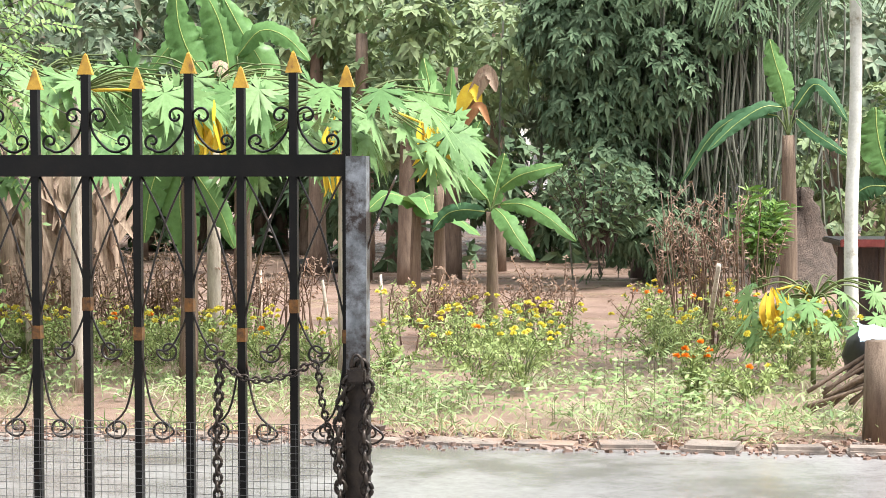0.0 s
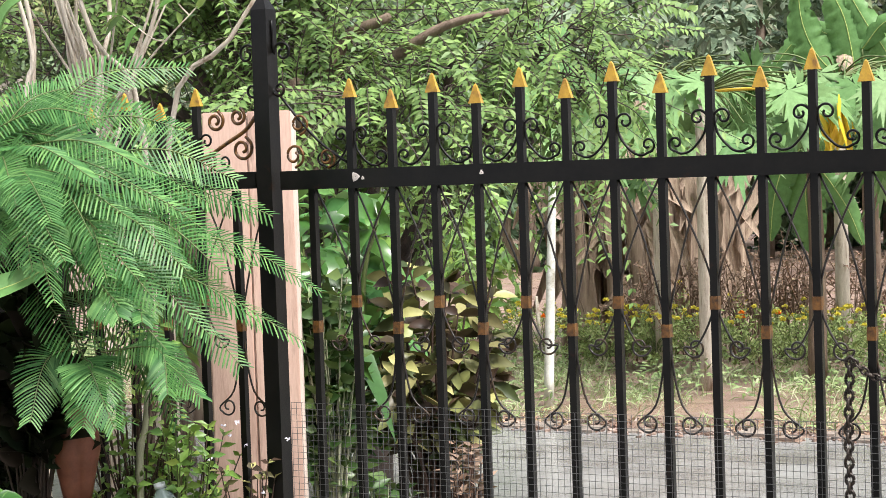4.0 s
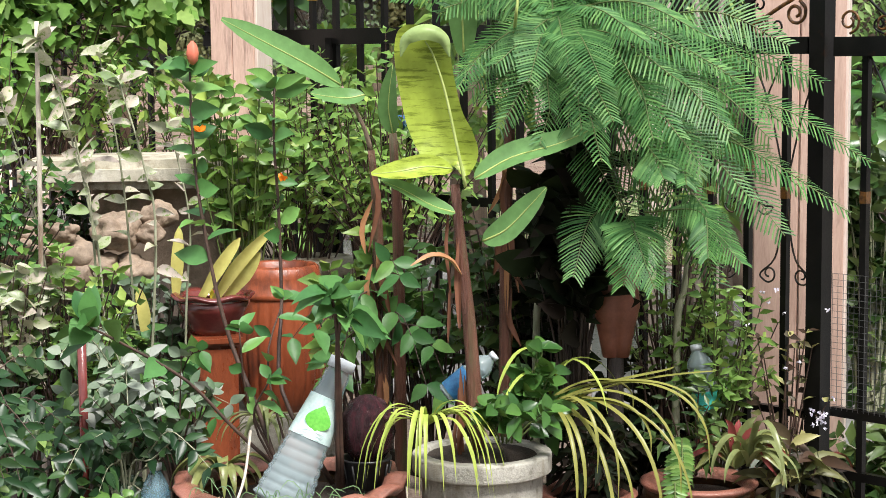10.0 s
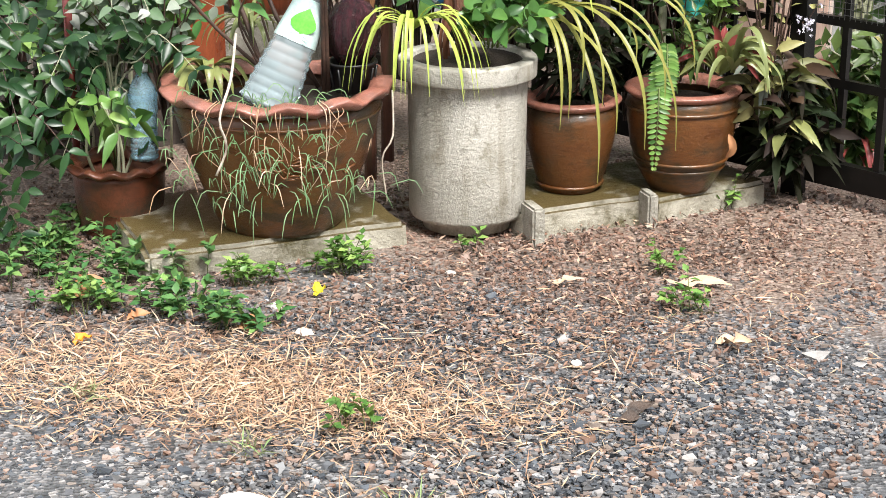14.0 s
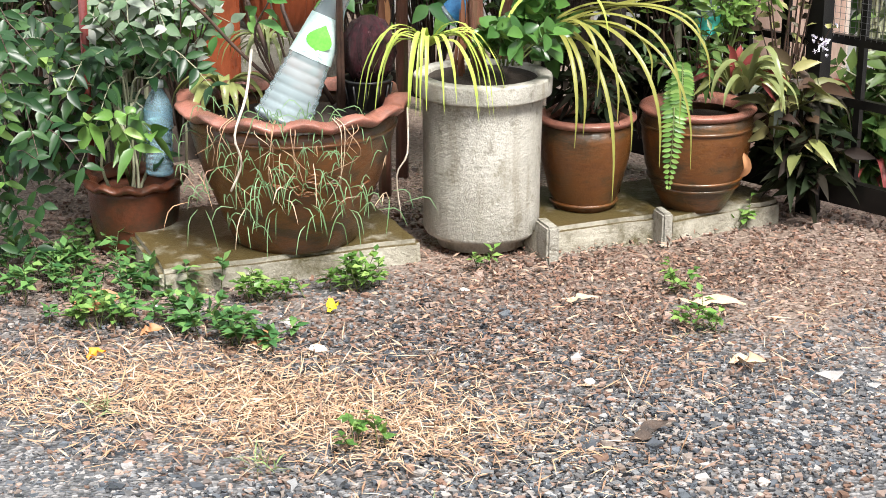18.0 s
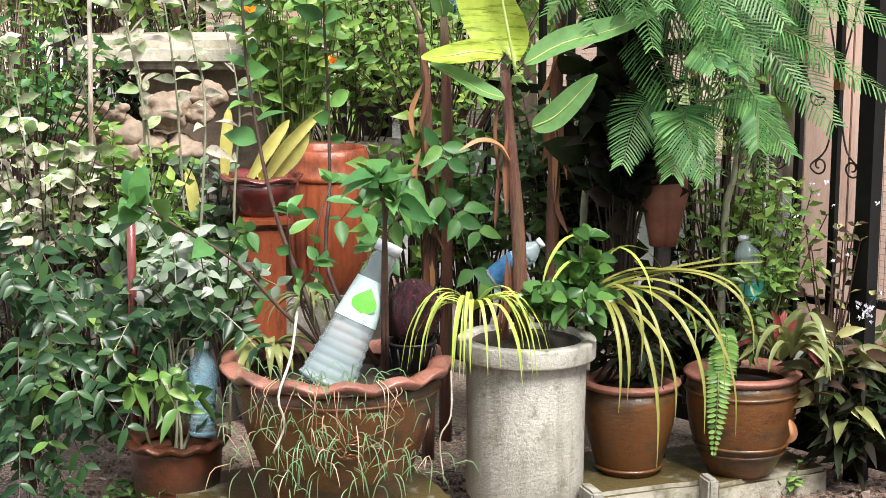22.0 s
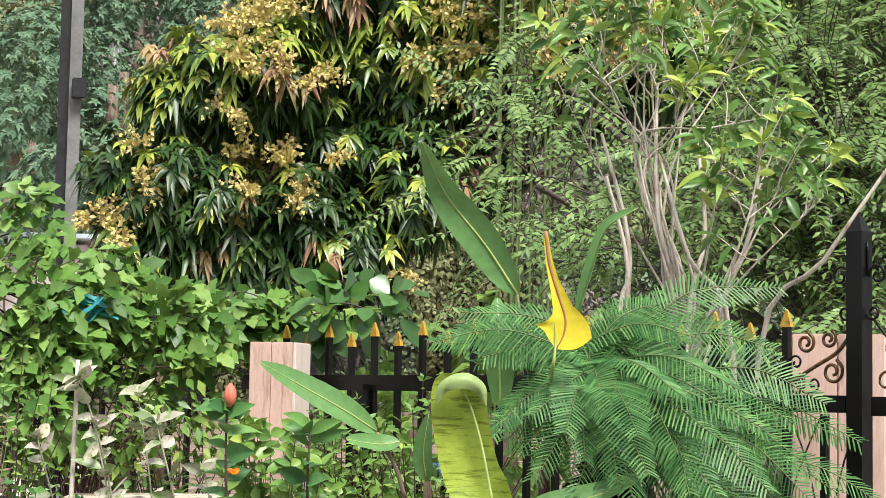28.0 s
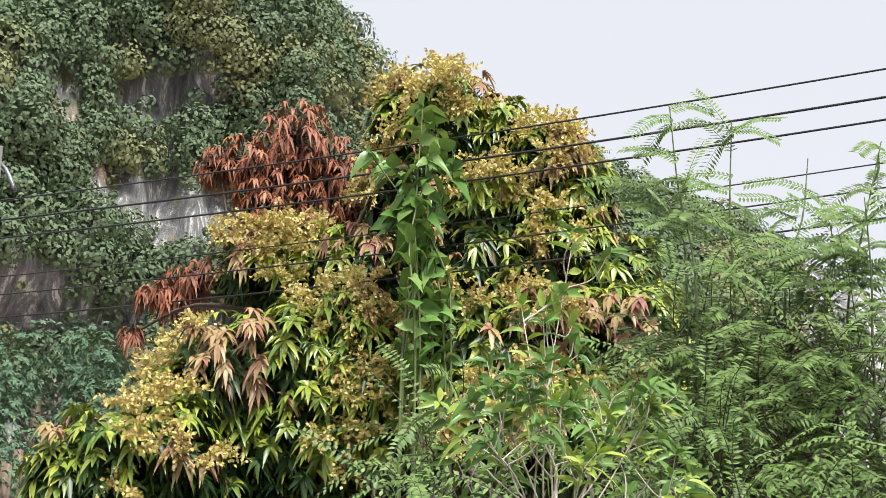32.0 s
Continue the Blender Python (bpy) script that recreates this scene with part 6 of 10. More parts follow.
bush("variegated_shrub", (*(-1.216, 4.747, 0.383)[:2], 0), (-1.276, 4.783, 0.817), (0.22, 0.15, 0.2), 44, 6, 0.06, 0.034, L_VARI, M_STEMD, "bushy shrub with cream-edged leaves behind the small pot", "shrub", "ovate", 0.3, (0.004, 0.0015))
bush("variegated_shrub", (*(-0.693, 4.598, 0.442)[:2], 0.1), (-0.791, 4.531, 0.651), (0.17, 0.1, 0.11), 15, 5, 0.055, 0.03, L_VARIG, M_STEMD, "low shrub with grey and cream leaves over the small pot", "shrub", "ovate", 0.3, (0.004, 0.0015))
stems_plant("variegated_shrub", (-1.0, 5.3, 0), "slender cream-leaved shrub before the stone table", [[(-0.95, 5.28, 0), (-0.97, 5.25, 0.85), (-0.99, 5.22, 1.2), (-1.04, 5.2, 1.52)], [(-1.2, 5.3, 0), (-1.22, 5.26, 0.8), (-1.27, 5.22, 1.15), (-1.33, 5.2, 1.38)], [(-0.83, 5.2, 0), (-0.8, 5.18, 0.75), (-0.78, 5.16, 1.02), (-0.83, 5.15, 1.3)], [(-1.33, 5.1, 0), (-1.36, 5.05, 0.7), (-1.38, 5.02, 0.95), (-1.41, 5.0, 1.2)]], 14, 0.08, 0.034, L_VARI, M_STEMPALE, (0.005, 0.002), "ovate", f0=0.42, tip=5)
# the dense small-leaved shrub: hanging sprays of paired leaves
def spray_bush(name, at, centre, radii, twigs, pairs, L, W, leaf_mat, stem_mat, label, reach=0.3, sag=0.2, lime=0.0, group=""):
    """Twigs arch out of the crown and hang, each with two even rows of small oval leaves."""
    top = thing(name, tuple(at), label, "shrub", group)
    at, centre, radii = np.asarray(at, float), np.asarray(centre, float), np.asarray(radii, float)
    st, lf, ly = Geo(), Geo(), Geo()
    for d in scatter(twigs):
        d[1] = -abs(d[1]) if rng.uniform() < 0.6 else d[1]
        o = centre + d * radii * rng.uniform(0.15, 0.75)
        out = unit(d * (1, 0.7, 0.5) + (0, -0.25, 0.15) + rng.normal(0, 0.25, 3))
        l = reach * rng.uniform(0.6, 1.2)
        m = o + out * l * 0.5 + (0, 0, 0.12 * l)
        e = o + out * l - (0, 0, sag * l * rng.uniform(0.2, 2.2))
        st.tube([at + (centre - at) * 0.4, (centre + o) / 2 + rng.normal(0, 0.02, 3), o, m, e], [0.004, 0.0012], 4, cap=False)
        p = smooth_path(np.array([o, m, e]), pairs)
        t = unit(np.gradient(p, axis=0))
        face = unit(np.array([0.05, -0.8, 0.7]) + rng.normal(0, 0.3, 3))
        s0 = unit(np.cross(t, face[None]))
        g = ly if rng.uniform() < lime else lf
        for h in (-1, 1):
            w = unit(s0 * h + t * 0.55 + rng.normal(0, 0.14, p.shape))
            g.leaves(p, w, face[None] + rng.normal(0, 0.28, p.shape), L * rng.uniform(0.65, 1.15, pairs), W * rng.uniform(0.8, 1.1, pairs), rng.uniform(0.0, 0.4, pairs), 0.16, "ovate")
    part("twigwork", st, stem_mat, top)
    part("foliage", lf, leaf_mat, top)
    if ly.n:
        part("young_foliage", ly, L_BRIGHT, top, "lime young leaves")
    return top


spray_bush("boxy_shrub", (-1.25, 4.56, 0), (-1.30, 4.48, 0.50), (0.30, 0.18, 0.40), 46, 8, 0.056, 0.024, L_SMALL, M_STEMD, "dense shrub with hanging sprays of small dark glossy leaves", 0.26, 0.35, 0.05)
spray_bush("boxy_shrub", (-1.2, 4.34, 0), (-1.18, 4.30, 0.26), (0.13, 0.10, 0.2), 13, 7, 0.052, 0.023, L_SMALL, M_STEMD, "low shrub of small dark glossy leaves beside the small pot", 0.2, 0.4, 0.04)
# Back layer of darkened leaves paints the shade inside the dense shrub.
bush("shrub", (-1.2, 4.85, 0), (-1.2, 4.82, 0.45), (0.42, 0.12, 0.42), 60, 7, 0.06, 0.03, L_SHADE, M_STEMD, "green thicket behind the dense shrub, shade in its leaf colour", "shrub", "lance", 0.3, (0.005, 0.0015), 0.4)
spray_bush("shrub", tuple(P0 + (0, 0, 0.16)), (-0.865, 4.54, 0.44), (0.14, 0.09, 0.14), 13, 6, 0.055, 0.025, L_SMALL, M_STEMPALE, "leafy shrub with pale stems growing in the small dark pot", 0.2, 0.2, 0.08)
spray_bush("shrub", (-0.776, 4.788, 0), (-0.776, 4.788, 0.524), (0.10, 0.07, 0.16), 15, 5, 0.06, 0.036, L_HIB, M_STEMD, "green oval-leaved shrub before the terracotta stand", 0.18, 0.2, 0.15)
spray_bush("shrub", (-0.219, 4.995, 0), (-0.219, 4.995, 0.783), (0.10, 0.08, 0.12), 9, 4, 0.08, 0.045, L_HIB, M_STEMD, "broad-leaved green shrub between the jar and the banana stem", 0.2, 0.3)
spray_bush("variegated_shrub", (-0.884, 4.667, 0), (-0.884, 4.667, 0.624), (0.14, 0.08, 0.12), 15, 5, 0.06, 0.032, L_VARIG, M_STEMPALE, "cream-edged shrub reaching over the small pot", 0.2, 0.2, 0.1)
for k in range(5):
    g = Geo()
    b0 = P0 + (rng.normal(0.01, 0.03), rng.normal(-0.02, 0.03), 0.14)
    g.tube([b0, b0 + (rng.normal(0, 0.02), 0, 0.12), b0 + (rng.normal(0, 0.05), 0, 0.26)], [0.005, 0.003], 5)
    tagged(part("sapling_stem", g, M_STEMPALE), "thin pale stem rising from the small pot", "stem", "pale stems in the small pot")
stems_plant("shrub", tuple(P0 + (0, 0, 0.16)), "bright compound leaf sprouting from the small pot", [[P0 + (0, -0.02, 0.16), (-0.912, 4.407, 0.383), (-0.944, 4.349, 0.376)], [P0 + (0, -0.02, 0.16), (-0.846, 4.399, 0.392), (-0.775, 4.352, 0.353)], [P0 + (0, -0.02, 0.16), (-0.877, 4.373, 0.391), (-0.821, 4.323, 0.324)]], 8, 0.068, 0.034, L_BRIGHT, M_STEMG, (0.003, 0.001), "ovate", f0=0.3, tip=2, droop=0.3)

# ---- strap-leaved plants ----
def rosette(name, at, label, n, L, W, mat, heads, rise=0.5, fall=0.7, cup=0.15, category="plant", keep=None):
    """Arching strap leaves from one crown; heads: range of headings in degrees."""
    top = thing(name, tuple(at), label, category)
    at = np.asarray(at, float)
    for k in range(n):
        h = radians(rng.uniform(*heads))
        l = L * rng.uniform(0.6, 1.15)
        d = np.array([math.cos(h), math.sin(h), 0])
        up = rise * rng.uniform(0.5, 1.3)
        pts = [at, at + d * l * 0.25 + (0, 0, l * up * 0.42), at + d * l * 0.58 + (0, 0, l * up * 0.45), at + d * l * 0.86 + (0, 0, l * (up * 0.3 - fall * 0.35)), at + d * l * 0.98 + (0, 0, l * (up * 0.1 - fall * 0.85))]
        g = Geo()
        g.ribbon(pts, W * rng.uniform(0.7, 1.1), (0.01, -0.02, 1), cup, 14, 3, lambda u: np.clip(np.minimum(1, 0.5 + 3 * u) * (1 - u ** 3), 0.04, 1))
        part("leaf", g, mat, top)
    return top


rosette("spider_plant", (-0.085, 4.459, 0.557), "spider plant with light green drooping strap leaves", 30, 0.2, 0.013, L_STRAP, (-200, 20), 0.55, 0.9)
arch = thing("strap_plant", (0.248, 4.653, 0.607), "strap plant with long arching yellow-green leaves", "plant")
AR = np.array((0.239, 4.614, 0.570))
for tip, ap in (((0.636, 4.475, 0.451), 0.12), ((0.589, 4.411, 0.253), 0.09), ((0.507, 4.391, 0.263), 0.06), ((0.434, 4.399, 0.301), 0.02), ((0.314, 4.439, 0.332), 0.01), ((0.387, 4.363, 0.180), 0.03), ((0.664, 4.552, 0.679), 0.10), ((0.558, 4.586, 0.688), 0.08), ((0.291, 4.410, 0.309), 0.05), ((0.347, 4.436, 0.437), 0.06), ((0.487, 4.474, 0.473), 0.08), ((0.612, 4.509, 0.555), 0.10), ((0.563, 4.465, 0.356), 0.10), ((0.451, 4.578, 0.570), 0.09), ((0.395, 4.382, 0.376), 0.07)):
    tip = np.asarray(tip)
    d = tip - AR
    o = AR + (rng.normal(0, 0.012), rng.normal(0, 0.012), rng.uniform(-0.01, 0.03))
    c1, c2 = o + (d[0] * 0.4, d[1] * 0.3, ap), np.array([tip[0] + 0.02, tip[1], o[2] + ap * 1.05 + 0.25 * min(0, d[2])])
    u = np.linspace(0, 1, 9)[:, None]
    g = Geo()
    g.ribbon((1 - u) ** 3 * o + 3 * u * (1 - u) ** 2 * c1 + 3 * u ** 2 * (1 - u) * c2 + u ** 3 * tip, rng.uniform(0.010, 0.015), (0.01, -0.35, 1), 0.2, 20, 3, lambda u: np.clip(np.minimum(1, 0.6 + 3 * u) * (1 - u ** 5), 0.08, 1))
    part("leaf", g, L_SPIDER, arch)
rosette("strap_plant", (0.241, 4.674, 0.596), "strap plant with upright green leaves in the planter", 4, 0.24, 0.016, L_STRAP, (0, 360), 1.0, 0.2)
rosette("yellow_strap_plant", (BOWL[0], BOWL[1], BOWL[2] + 0.06), "broad yellow leaves standing in the maroon bowl", 1, 0.05, 0.02, L_YELLOW, (0, 360), 1.5, 0.0)
yb = bpy.data.objects["yellow_strap_plant"]
for pts in ([(-0.741, 5.379, 0.761), (-0.666, 5.339, 0.868), (-0.554, 5.311, 0.984)], [(-0.786, 5.393, 0.764), (-0.723, 5.382, 0.863), (-0.661, 5.380, 0.949)], [(-0.863, 5.391, 0.769), (-0.855, 5.383, 0.873), (-0.846, 5.384, 0.985)], [(-0.706, 5.374, 0.766), (-0.641, 5.342, 0.842), (-0.596, 5.327, 0.911)], [(-0.947, 5.316, 0.661), (-0.949, 5.316, 0.729), (-0.967, 5.333, 0.804)]):
    g = Geo()
    g.ribbon(pts, 0.04, (0.2, -1, 0.2), 0.2, 12, 5, lambda u: np.clip(np.minimum(1, 0.55 + u) * np.sqrt(np.clip(1 - u ** 4, 0, 1)), 0.08, 1))
    part("leaf", g, L_YSTRAP, yb)
br = thing("bromeliad", (0.742, 4.722, 0.385), "bromeliad with mottled green and red leaves beside the gate", "plant")
BR = np.array((0.742, 4.722, 0.385))
for k in range(36):
    w = radians(-75 + 150 * (k + rng.uniform()) / 36)
    l = rng.uniform(0.11, 0.19)
    dirn = np.array([math.sin(w), rng.normal(-0.15, 0.3), math.cos(w) * 0.95])
    g = Geo()
    g.ribbon([BR, BR + dirn * l * 0.5 + (0, 0, 0.02), BR + dirn * l + (0, 0, -0.02 - 0.04 * abs(math.sin(w)))], rng.uniform(0.016, 0.028), (-math.sin(w) * 0.5, -1, 0.5), 0.25, 12, 5, lambda u: np.clip(np.minimum(1, 0.7 + u) * (1 - u ** 3), 0.05, 1))
    part("leaf", g, (L_BROMG, L_BROM, L_BROMG, L_BROMR)[k % 4], br)
rosette("bromeliad", (0.765, 4.658, 0.400), "olive and grey bromeliad leaning over the pot towards the gate", 9, 0.16, 0.026, L_BROM, (-200, 40), 1.3, 0.3, 0.25)
rosette("bromeliad", (0.919, 4.864, 0.336), "silvery bromeliad at the foot of the gate pillar", 14, 0.17, 0.030, L_VARIG, (-200, 40), 0.8, 0.5, 0.25)
rosette("bromeliad", (1.205, 5.110, 0.035), "dark red bromeliad outside the gate's foot", 14, 0.16, 0.028, L_BROMR, (-200, 40), 0.8, 0.5, 0.25)
rosette("bromeliad", (1.012, 4.896, 0.328), "small red bromeliad beside the gate post", 9, 0.12, 0.026, L_BROMR, (-200, 40), 0.8, 0.5, 0.25)
rosette("bromeliad", (0.922, 4.833, 0.327), "dark red-leaved bromeliad at the foot of the gate post", 16, 0.16, 0.04, L_BLACK, (-200, 40), 0.7, 0.6, 0.25)
rosette("bromeliad", (-0.508, 4.572, 0.524), "small spiky bromeliad at the back of the big pot", 22, 0.12, 0.014, L_BROM, (0, 360), 1.0, 0.3, 0.25)
rosette("bromeliad", (-0.615, 4.508, 0.418), "small bromeliad with dark leaves in the big pot", 14, 0.14, 0.03, L_BROMG, (-200, 20), 0.8, 0.4, 0.25)


def fern(at, tip, label, n=16, L=0.035):
    top = thing("fern", tuple(at), label, "fern")
    p = smooth_path(np.array([at, (np.asarray(at) + np.asarray(tip)) / 2 + (0, -0.04, 0.03), tip], float), 24)
    g = Geo()
    g.tube(p[::4], [0.0025, 0.001], 5)
    part("stem", g, M_STEMG, top)
    t = unit(np.gradient(p, axis=0))
    s = unit(np.cross(t, (0, -1, 0.2)))
    lf = Geo()
    for h in (-1, 1):
        sz = L * np.sin(np.linspace(0.25, 1, 24) * math.pi * 0.93)
        lf.leaves(p, s * h + t * 0.2, np.tile((0.1, -1, 0.3), (24, 1)) + rng.normal(0, 0.15, (24, 3)), sz, 0.012, 0.1, 0.1, "blade")
    part("foliage", lf, L_BRIGHT, top)


fern((0.564, 4.626, 0.438), (0.549, 4.527, 0.173), "hanging fern frond over the pot beside the gate")
fern((0.589, 4.663, 0.476), (0.569, 4.565, 0.299), "hanging fern frond over the pot")
# wiry grass spilling over the big pot
wg = thing("wiry_grass", tuple(BIG + (0, -0.2, 0.36)), "wiry green grass spilling over the pot's rim", "grass")
g, gd = Geo(), Geo()
for k in range(250):
    a = radians(rng.normal(-88, 27))
    r = rng.uniform(0.19, 0.27)
    b0 = BIG + (r * math.cos(a), r * math.sin(a), rng.uniform(0.3, 0.38))
    L = rng.uniform(0.05, 0.13)
    fall = rng.uniform(0, 0.22) if k % 3 else rng.uniform(-0.03, 0.02)
    o = np.array([math.cos(a), math.sin(a), 0])
    st = b0 + o * (0.285 - r + 0.01) - (0, 0, fall) if fall > 0.03 else b0
    d = scatter(1)[0] * (0.8, 0.5, 0.9)
    tgt = g if rng.uniform() < 0.88 else gd
    tgt.ribbon([st, st + d * L * 0.5 + o * 0.012 + (0, 0, 0.012), st + d * L * 0.8 + o * 0.01 - (0, 0, 0.03)], 0.0026, (0, -1, 0.3), 0.2, 6, 3)
for k in range(16):
    a = radians(rng.uniform(-130, -45))
    o = np.array([math.cos(a), math.sin(a), 0])
    b0 = BIG + o * 0.25 + (0, 0, 0.37)
    l = rng.uniform(0.08, 0.24)
    gd.tube([b0, b0 + o * 0.05 + (0, 0, -0.02), b0 + o * 0.05 + (rng.normal(0, 0.02), 0, -l * 0.6), b0 + o * 0.03 + (rng.normal(0, 0.03), 0, -l)], [0.0014, 0.0008], 4)
part("blades", g, leafy("wiry grass blade", [(0.12, 0.24, 0.07), (0.20, 0.32, 0.12), (0.15, 0.28, 0.10)], 0.45, 0.3), wg)
part("dry_stems", gd, M_STRAW, wg, "dry pale stems")
g = Geo()
g.tube([(-0.524, 4.389, 0.563), (-0.514, 4.168, 0.500), (-0.534, 4.085, 0.423), (-0.520, 4.087, 0.354), (-0.547, 4.083, 0.285)], [0.004, 0.003], 5)
tagged(part("creeping_vine", g, M_PALE), "pale woody vine hanging over the pot's rim", "vine")
g = Geo()
g.tube([(-0.135, 4.398, 0.416), (-0.134, 4.358, 0.308), (-0.161, 4.357, 0.249), (-0.150, 4.357, 0.136)], [0.003, 0.002], 5)
tagged(part("creeping_vine", g, M_PALE), "pale dry vine hanging between the pots", "vine")

# leaves in the concrete planter and behind
bush("shrub", tuple(CON + (0.05, -0.03, 0.43)), (0.145, 4.458, 0.587), (0.09, 0.06, 0.06), 12, 3, 0.07, 0.042, L_DARK, M_STEMG, "dark-leaved seedling in the concrete planter", "shrub", "blade", 0.3, (0.003, 0.0015), 0.6)
bush("shrub", tuple(CON + (0.09, 0.0, 0.43)), (0.245, 4.613, 0.623), (0.1, 0.08, 0.12), 16, 4, 0.07, 0.04, L_DARK, M_STEMG, "green-leaved shrub in the concrete planter", "shrub", "blade", 0.3, (0.003, 0.0015), 0.5)
bush("shrub", (*(0.708, 4.899, 0.376)[:2], 0.3), (0.713, 4.898, 0.664), (0.16, 0.12, 0.2), 36, 6, 0.05, 0.022, L_MID, M_STEMG, "thin leafy shrub behind the pot beside the gate", "shrub", "lance", 0.3, (0.004, 0.0015))
bush("white_flowered_shrub", (*(0.898, 4.898, 0.078)[:2], 0), (0.913, 4.865, 0.608), (0.13, 0.08, 0.2), 14, 5, 0.045, 0.02, L_CROTON, M_STEMD, "sparse dark shrub with white flower specks by the pillar", "shrub", "lance", 0.3, (0.004, 0.0015))
g = Geo()
for c, n, sp in (((0.996, 4.798, 0.498), 16, 0.018), ((0.954, 4.827, 0.583), 5, 0.04), ((0.898, 4.868, 0.764), 8, 0.05)):
    p = np.asarray(c) + rng.normal(0, sp, (n, 3))
    g.leaves(np.repeat(p, 5, 0), scatter(n * 5), scatter(n * 5), 0.009, 0.008, 0, 0.1, "scale")
tagged(part("white_blossoms", g, L_WHITE), "specks of small white blossom by the gate post", "blossom", kind="stuff")

# Added plant, near black to stand in for the shadow over this pot.
bush("shrub", tuple(P3 + (0, 0, 0.22)), P3 + (0.02, 0, 0.36), (0.12, 0.1, 0.12), 26, 5, 0.08, 0.02, L_BLACK, M_STEMD, "added narrow-leaved plant in the brown pot, shadow in its colour", "shrub", "lance", 0.5, (0.003, 0.0015))
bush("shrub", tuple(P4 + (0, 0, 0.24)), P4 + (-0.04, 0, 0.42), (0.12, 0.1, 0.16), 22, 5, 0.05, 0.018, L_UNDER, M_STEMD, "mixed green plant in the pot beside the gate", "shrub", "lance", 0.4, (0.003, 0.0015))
g = Geo()
c = np.array((0.754, 4.599, 0.212))
g.ribbon([c + (0, 0, 0.035), c + (0.008, -0.01, 0), c + (-0.004, 0, -0.03)], 0.022, (0.2, -1, 0.1), 0.4, 9, 5, None, 0.05)
tagged(part("dry_pod", g, M_DRYLEAF), "pale curled dry leaf stuck to the pot's side", "leaf")

for c, n, mat in (((0.964, 4.753, 0.238), 24, L_BLACK), ((0.894, 4.736, 0.322), 12, L_CROTON)):
    bush("red_leaved_shrub", (c[0], c[1] + 0.05, 0), c, (0.11, 0.07, 0.14), n, 6, 0.10, 0.034, mat, M_STEMD, "dark red and purple strap-leaved shrub at the gate's foot", "shrub", "ovate", 0.5, (0.004, 0.0015), 0.4)
# low creepers on the soil
def carpet(name, places, label, L, mat, per=9):
    g, st = Geo(), Geo()
    for c, rx, ry, n in places:
        for p in patch(np.asarray(c), rx, ry, n):
            top = p + (rng.normal(0, 0.02), rng.normal(0, 0.02), rng.uniform(0.03, 0.09))
            st.tube([p, top], [0.0015, 0.001], 3, cap=False)
            m = per
            pos = p + (top - p) * rng.uniform(0.4, 1, (m, 1))
            w = scatter(m)
            w[:, 2] = np.abs(w[:, 2]) * 0.5
            g.leaves(pos, w, scatter(m) * 0.4 + (0, 0, 1), L * rng.uniform(0.7, 1.2, m), L * 0.5, 0.2, 0.12, "lance")
    ob = thing(name, tuple(places[0][0]), label, "creeper", kind="stuff")
    part("foliage", g, mat, ob)
    part("twigwork", st, M_STEMG, ob)


carpet("creeper", [((-1.085, 4.353, 0.000), 0.26, 0.22, 34), ((-0.801, 4.141, -0.000), 0.2, 0.1, 17), ((-0.634, 3.946, 0.000), 0.16, 0.07, 10), ((-1.03, 4.10, 0), 0.15, 0.08, 9), ((-0.88, 3.98, 0), 0.14, 0.07, 7), ((-0.74, 3.94, 0), 0.14, 0.06, 7), ((-0.61, 3.87, 0), 0.13, 0.06, 6), ((-0.48, 3.80, 0), 0.09, 0.04, 14), ((-0.98, 4.35, 0), 0.12, 0.07, 11)], "low green creeper spreading over the soil", 0.04, L_CREEP)
carpet("weeds", [((-0.462, 4.103, -0.000), 0.09, 0.03, 16), ((-0.259, 4.187, 0.000), 0.09, 0.04, 22), ((-0.185, 3.249, 0.000), 0.04, 0.03, 6), ((-0.867, 3.907, 0.000), 0.08, 0.03, 10), ((0.529, 4.193, 0.000), 0.03, 0.03, 5), ((0.780, 4.712, 0.030), 0.03, 0.02, 5), ((0.059, 4.340, 0.000), 0.02, 0.02, 3), ((0.579, 3.918, 0.000), 0.05, 0.03, 6)], "small bright weeds at the slab and in the gravel", 0.034, L_BRIGHT, 7)
g = Geo()
for c, n in (((-0.065, 2.907, 0.000), 26), ((0.585, 3.918, 0.000), 16), ((-0.736, 3.413, 0.000), 24), ((-0.721, 2.752, 0.000), 20), ((-0.377, 3.143, 0.000), 20)):
    p = patch(np.asarray(c), 0.05, 0.03, n)
    w = scatter(n)
    w[:, 2] = np.abs(w[:, 2]) + 0.3
    g.leaves(p, w, scatter(n), rng.uniform(0.04, 0.11, n), 0.004, 0.4, 0.1, "lance")
tagged(part("grass_tufts", g, L_GRASS), "thin grass tufts in the gravel", "grass", kind="stuff")

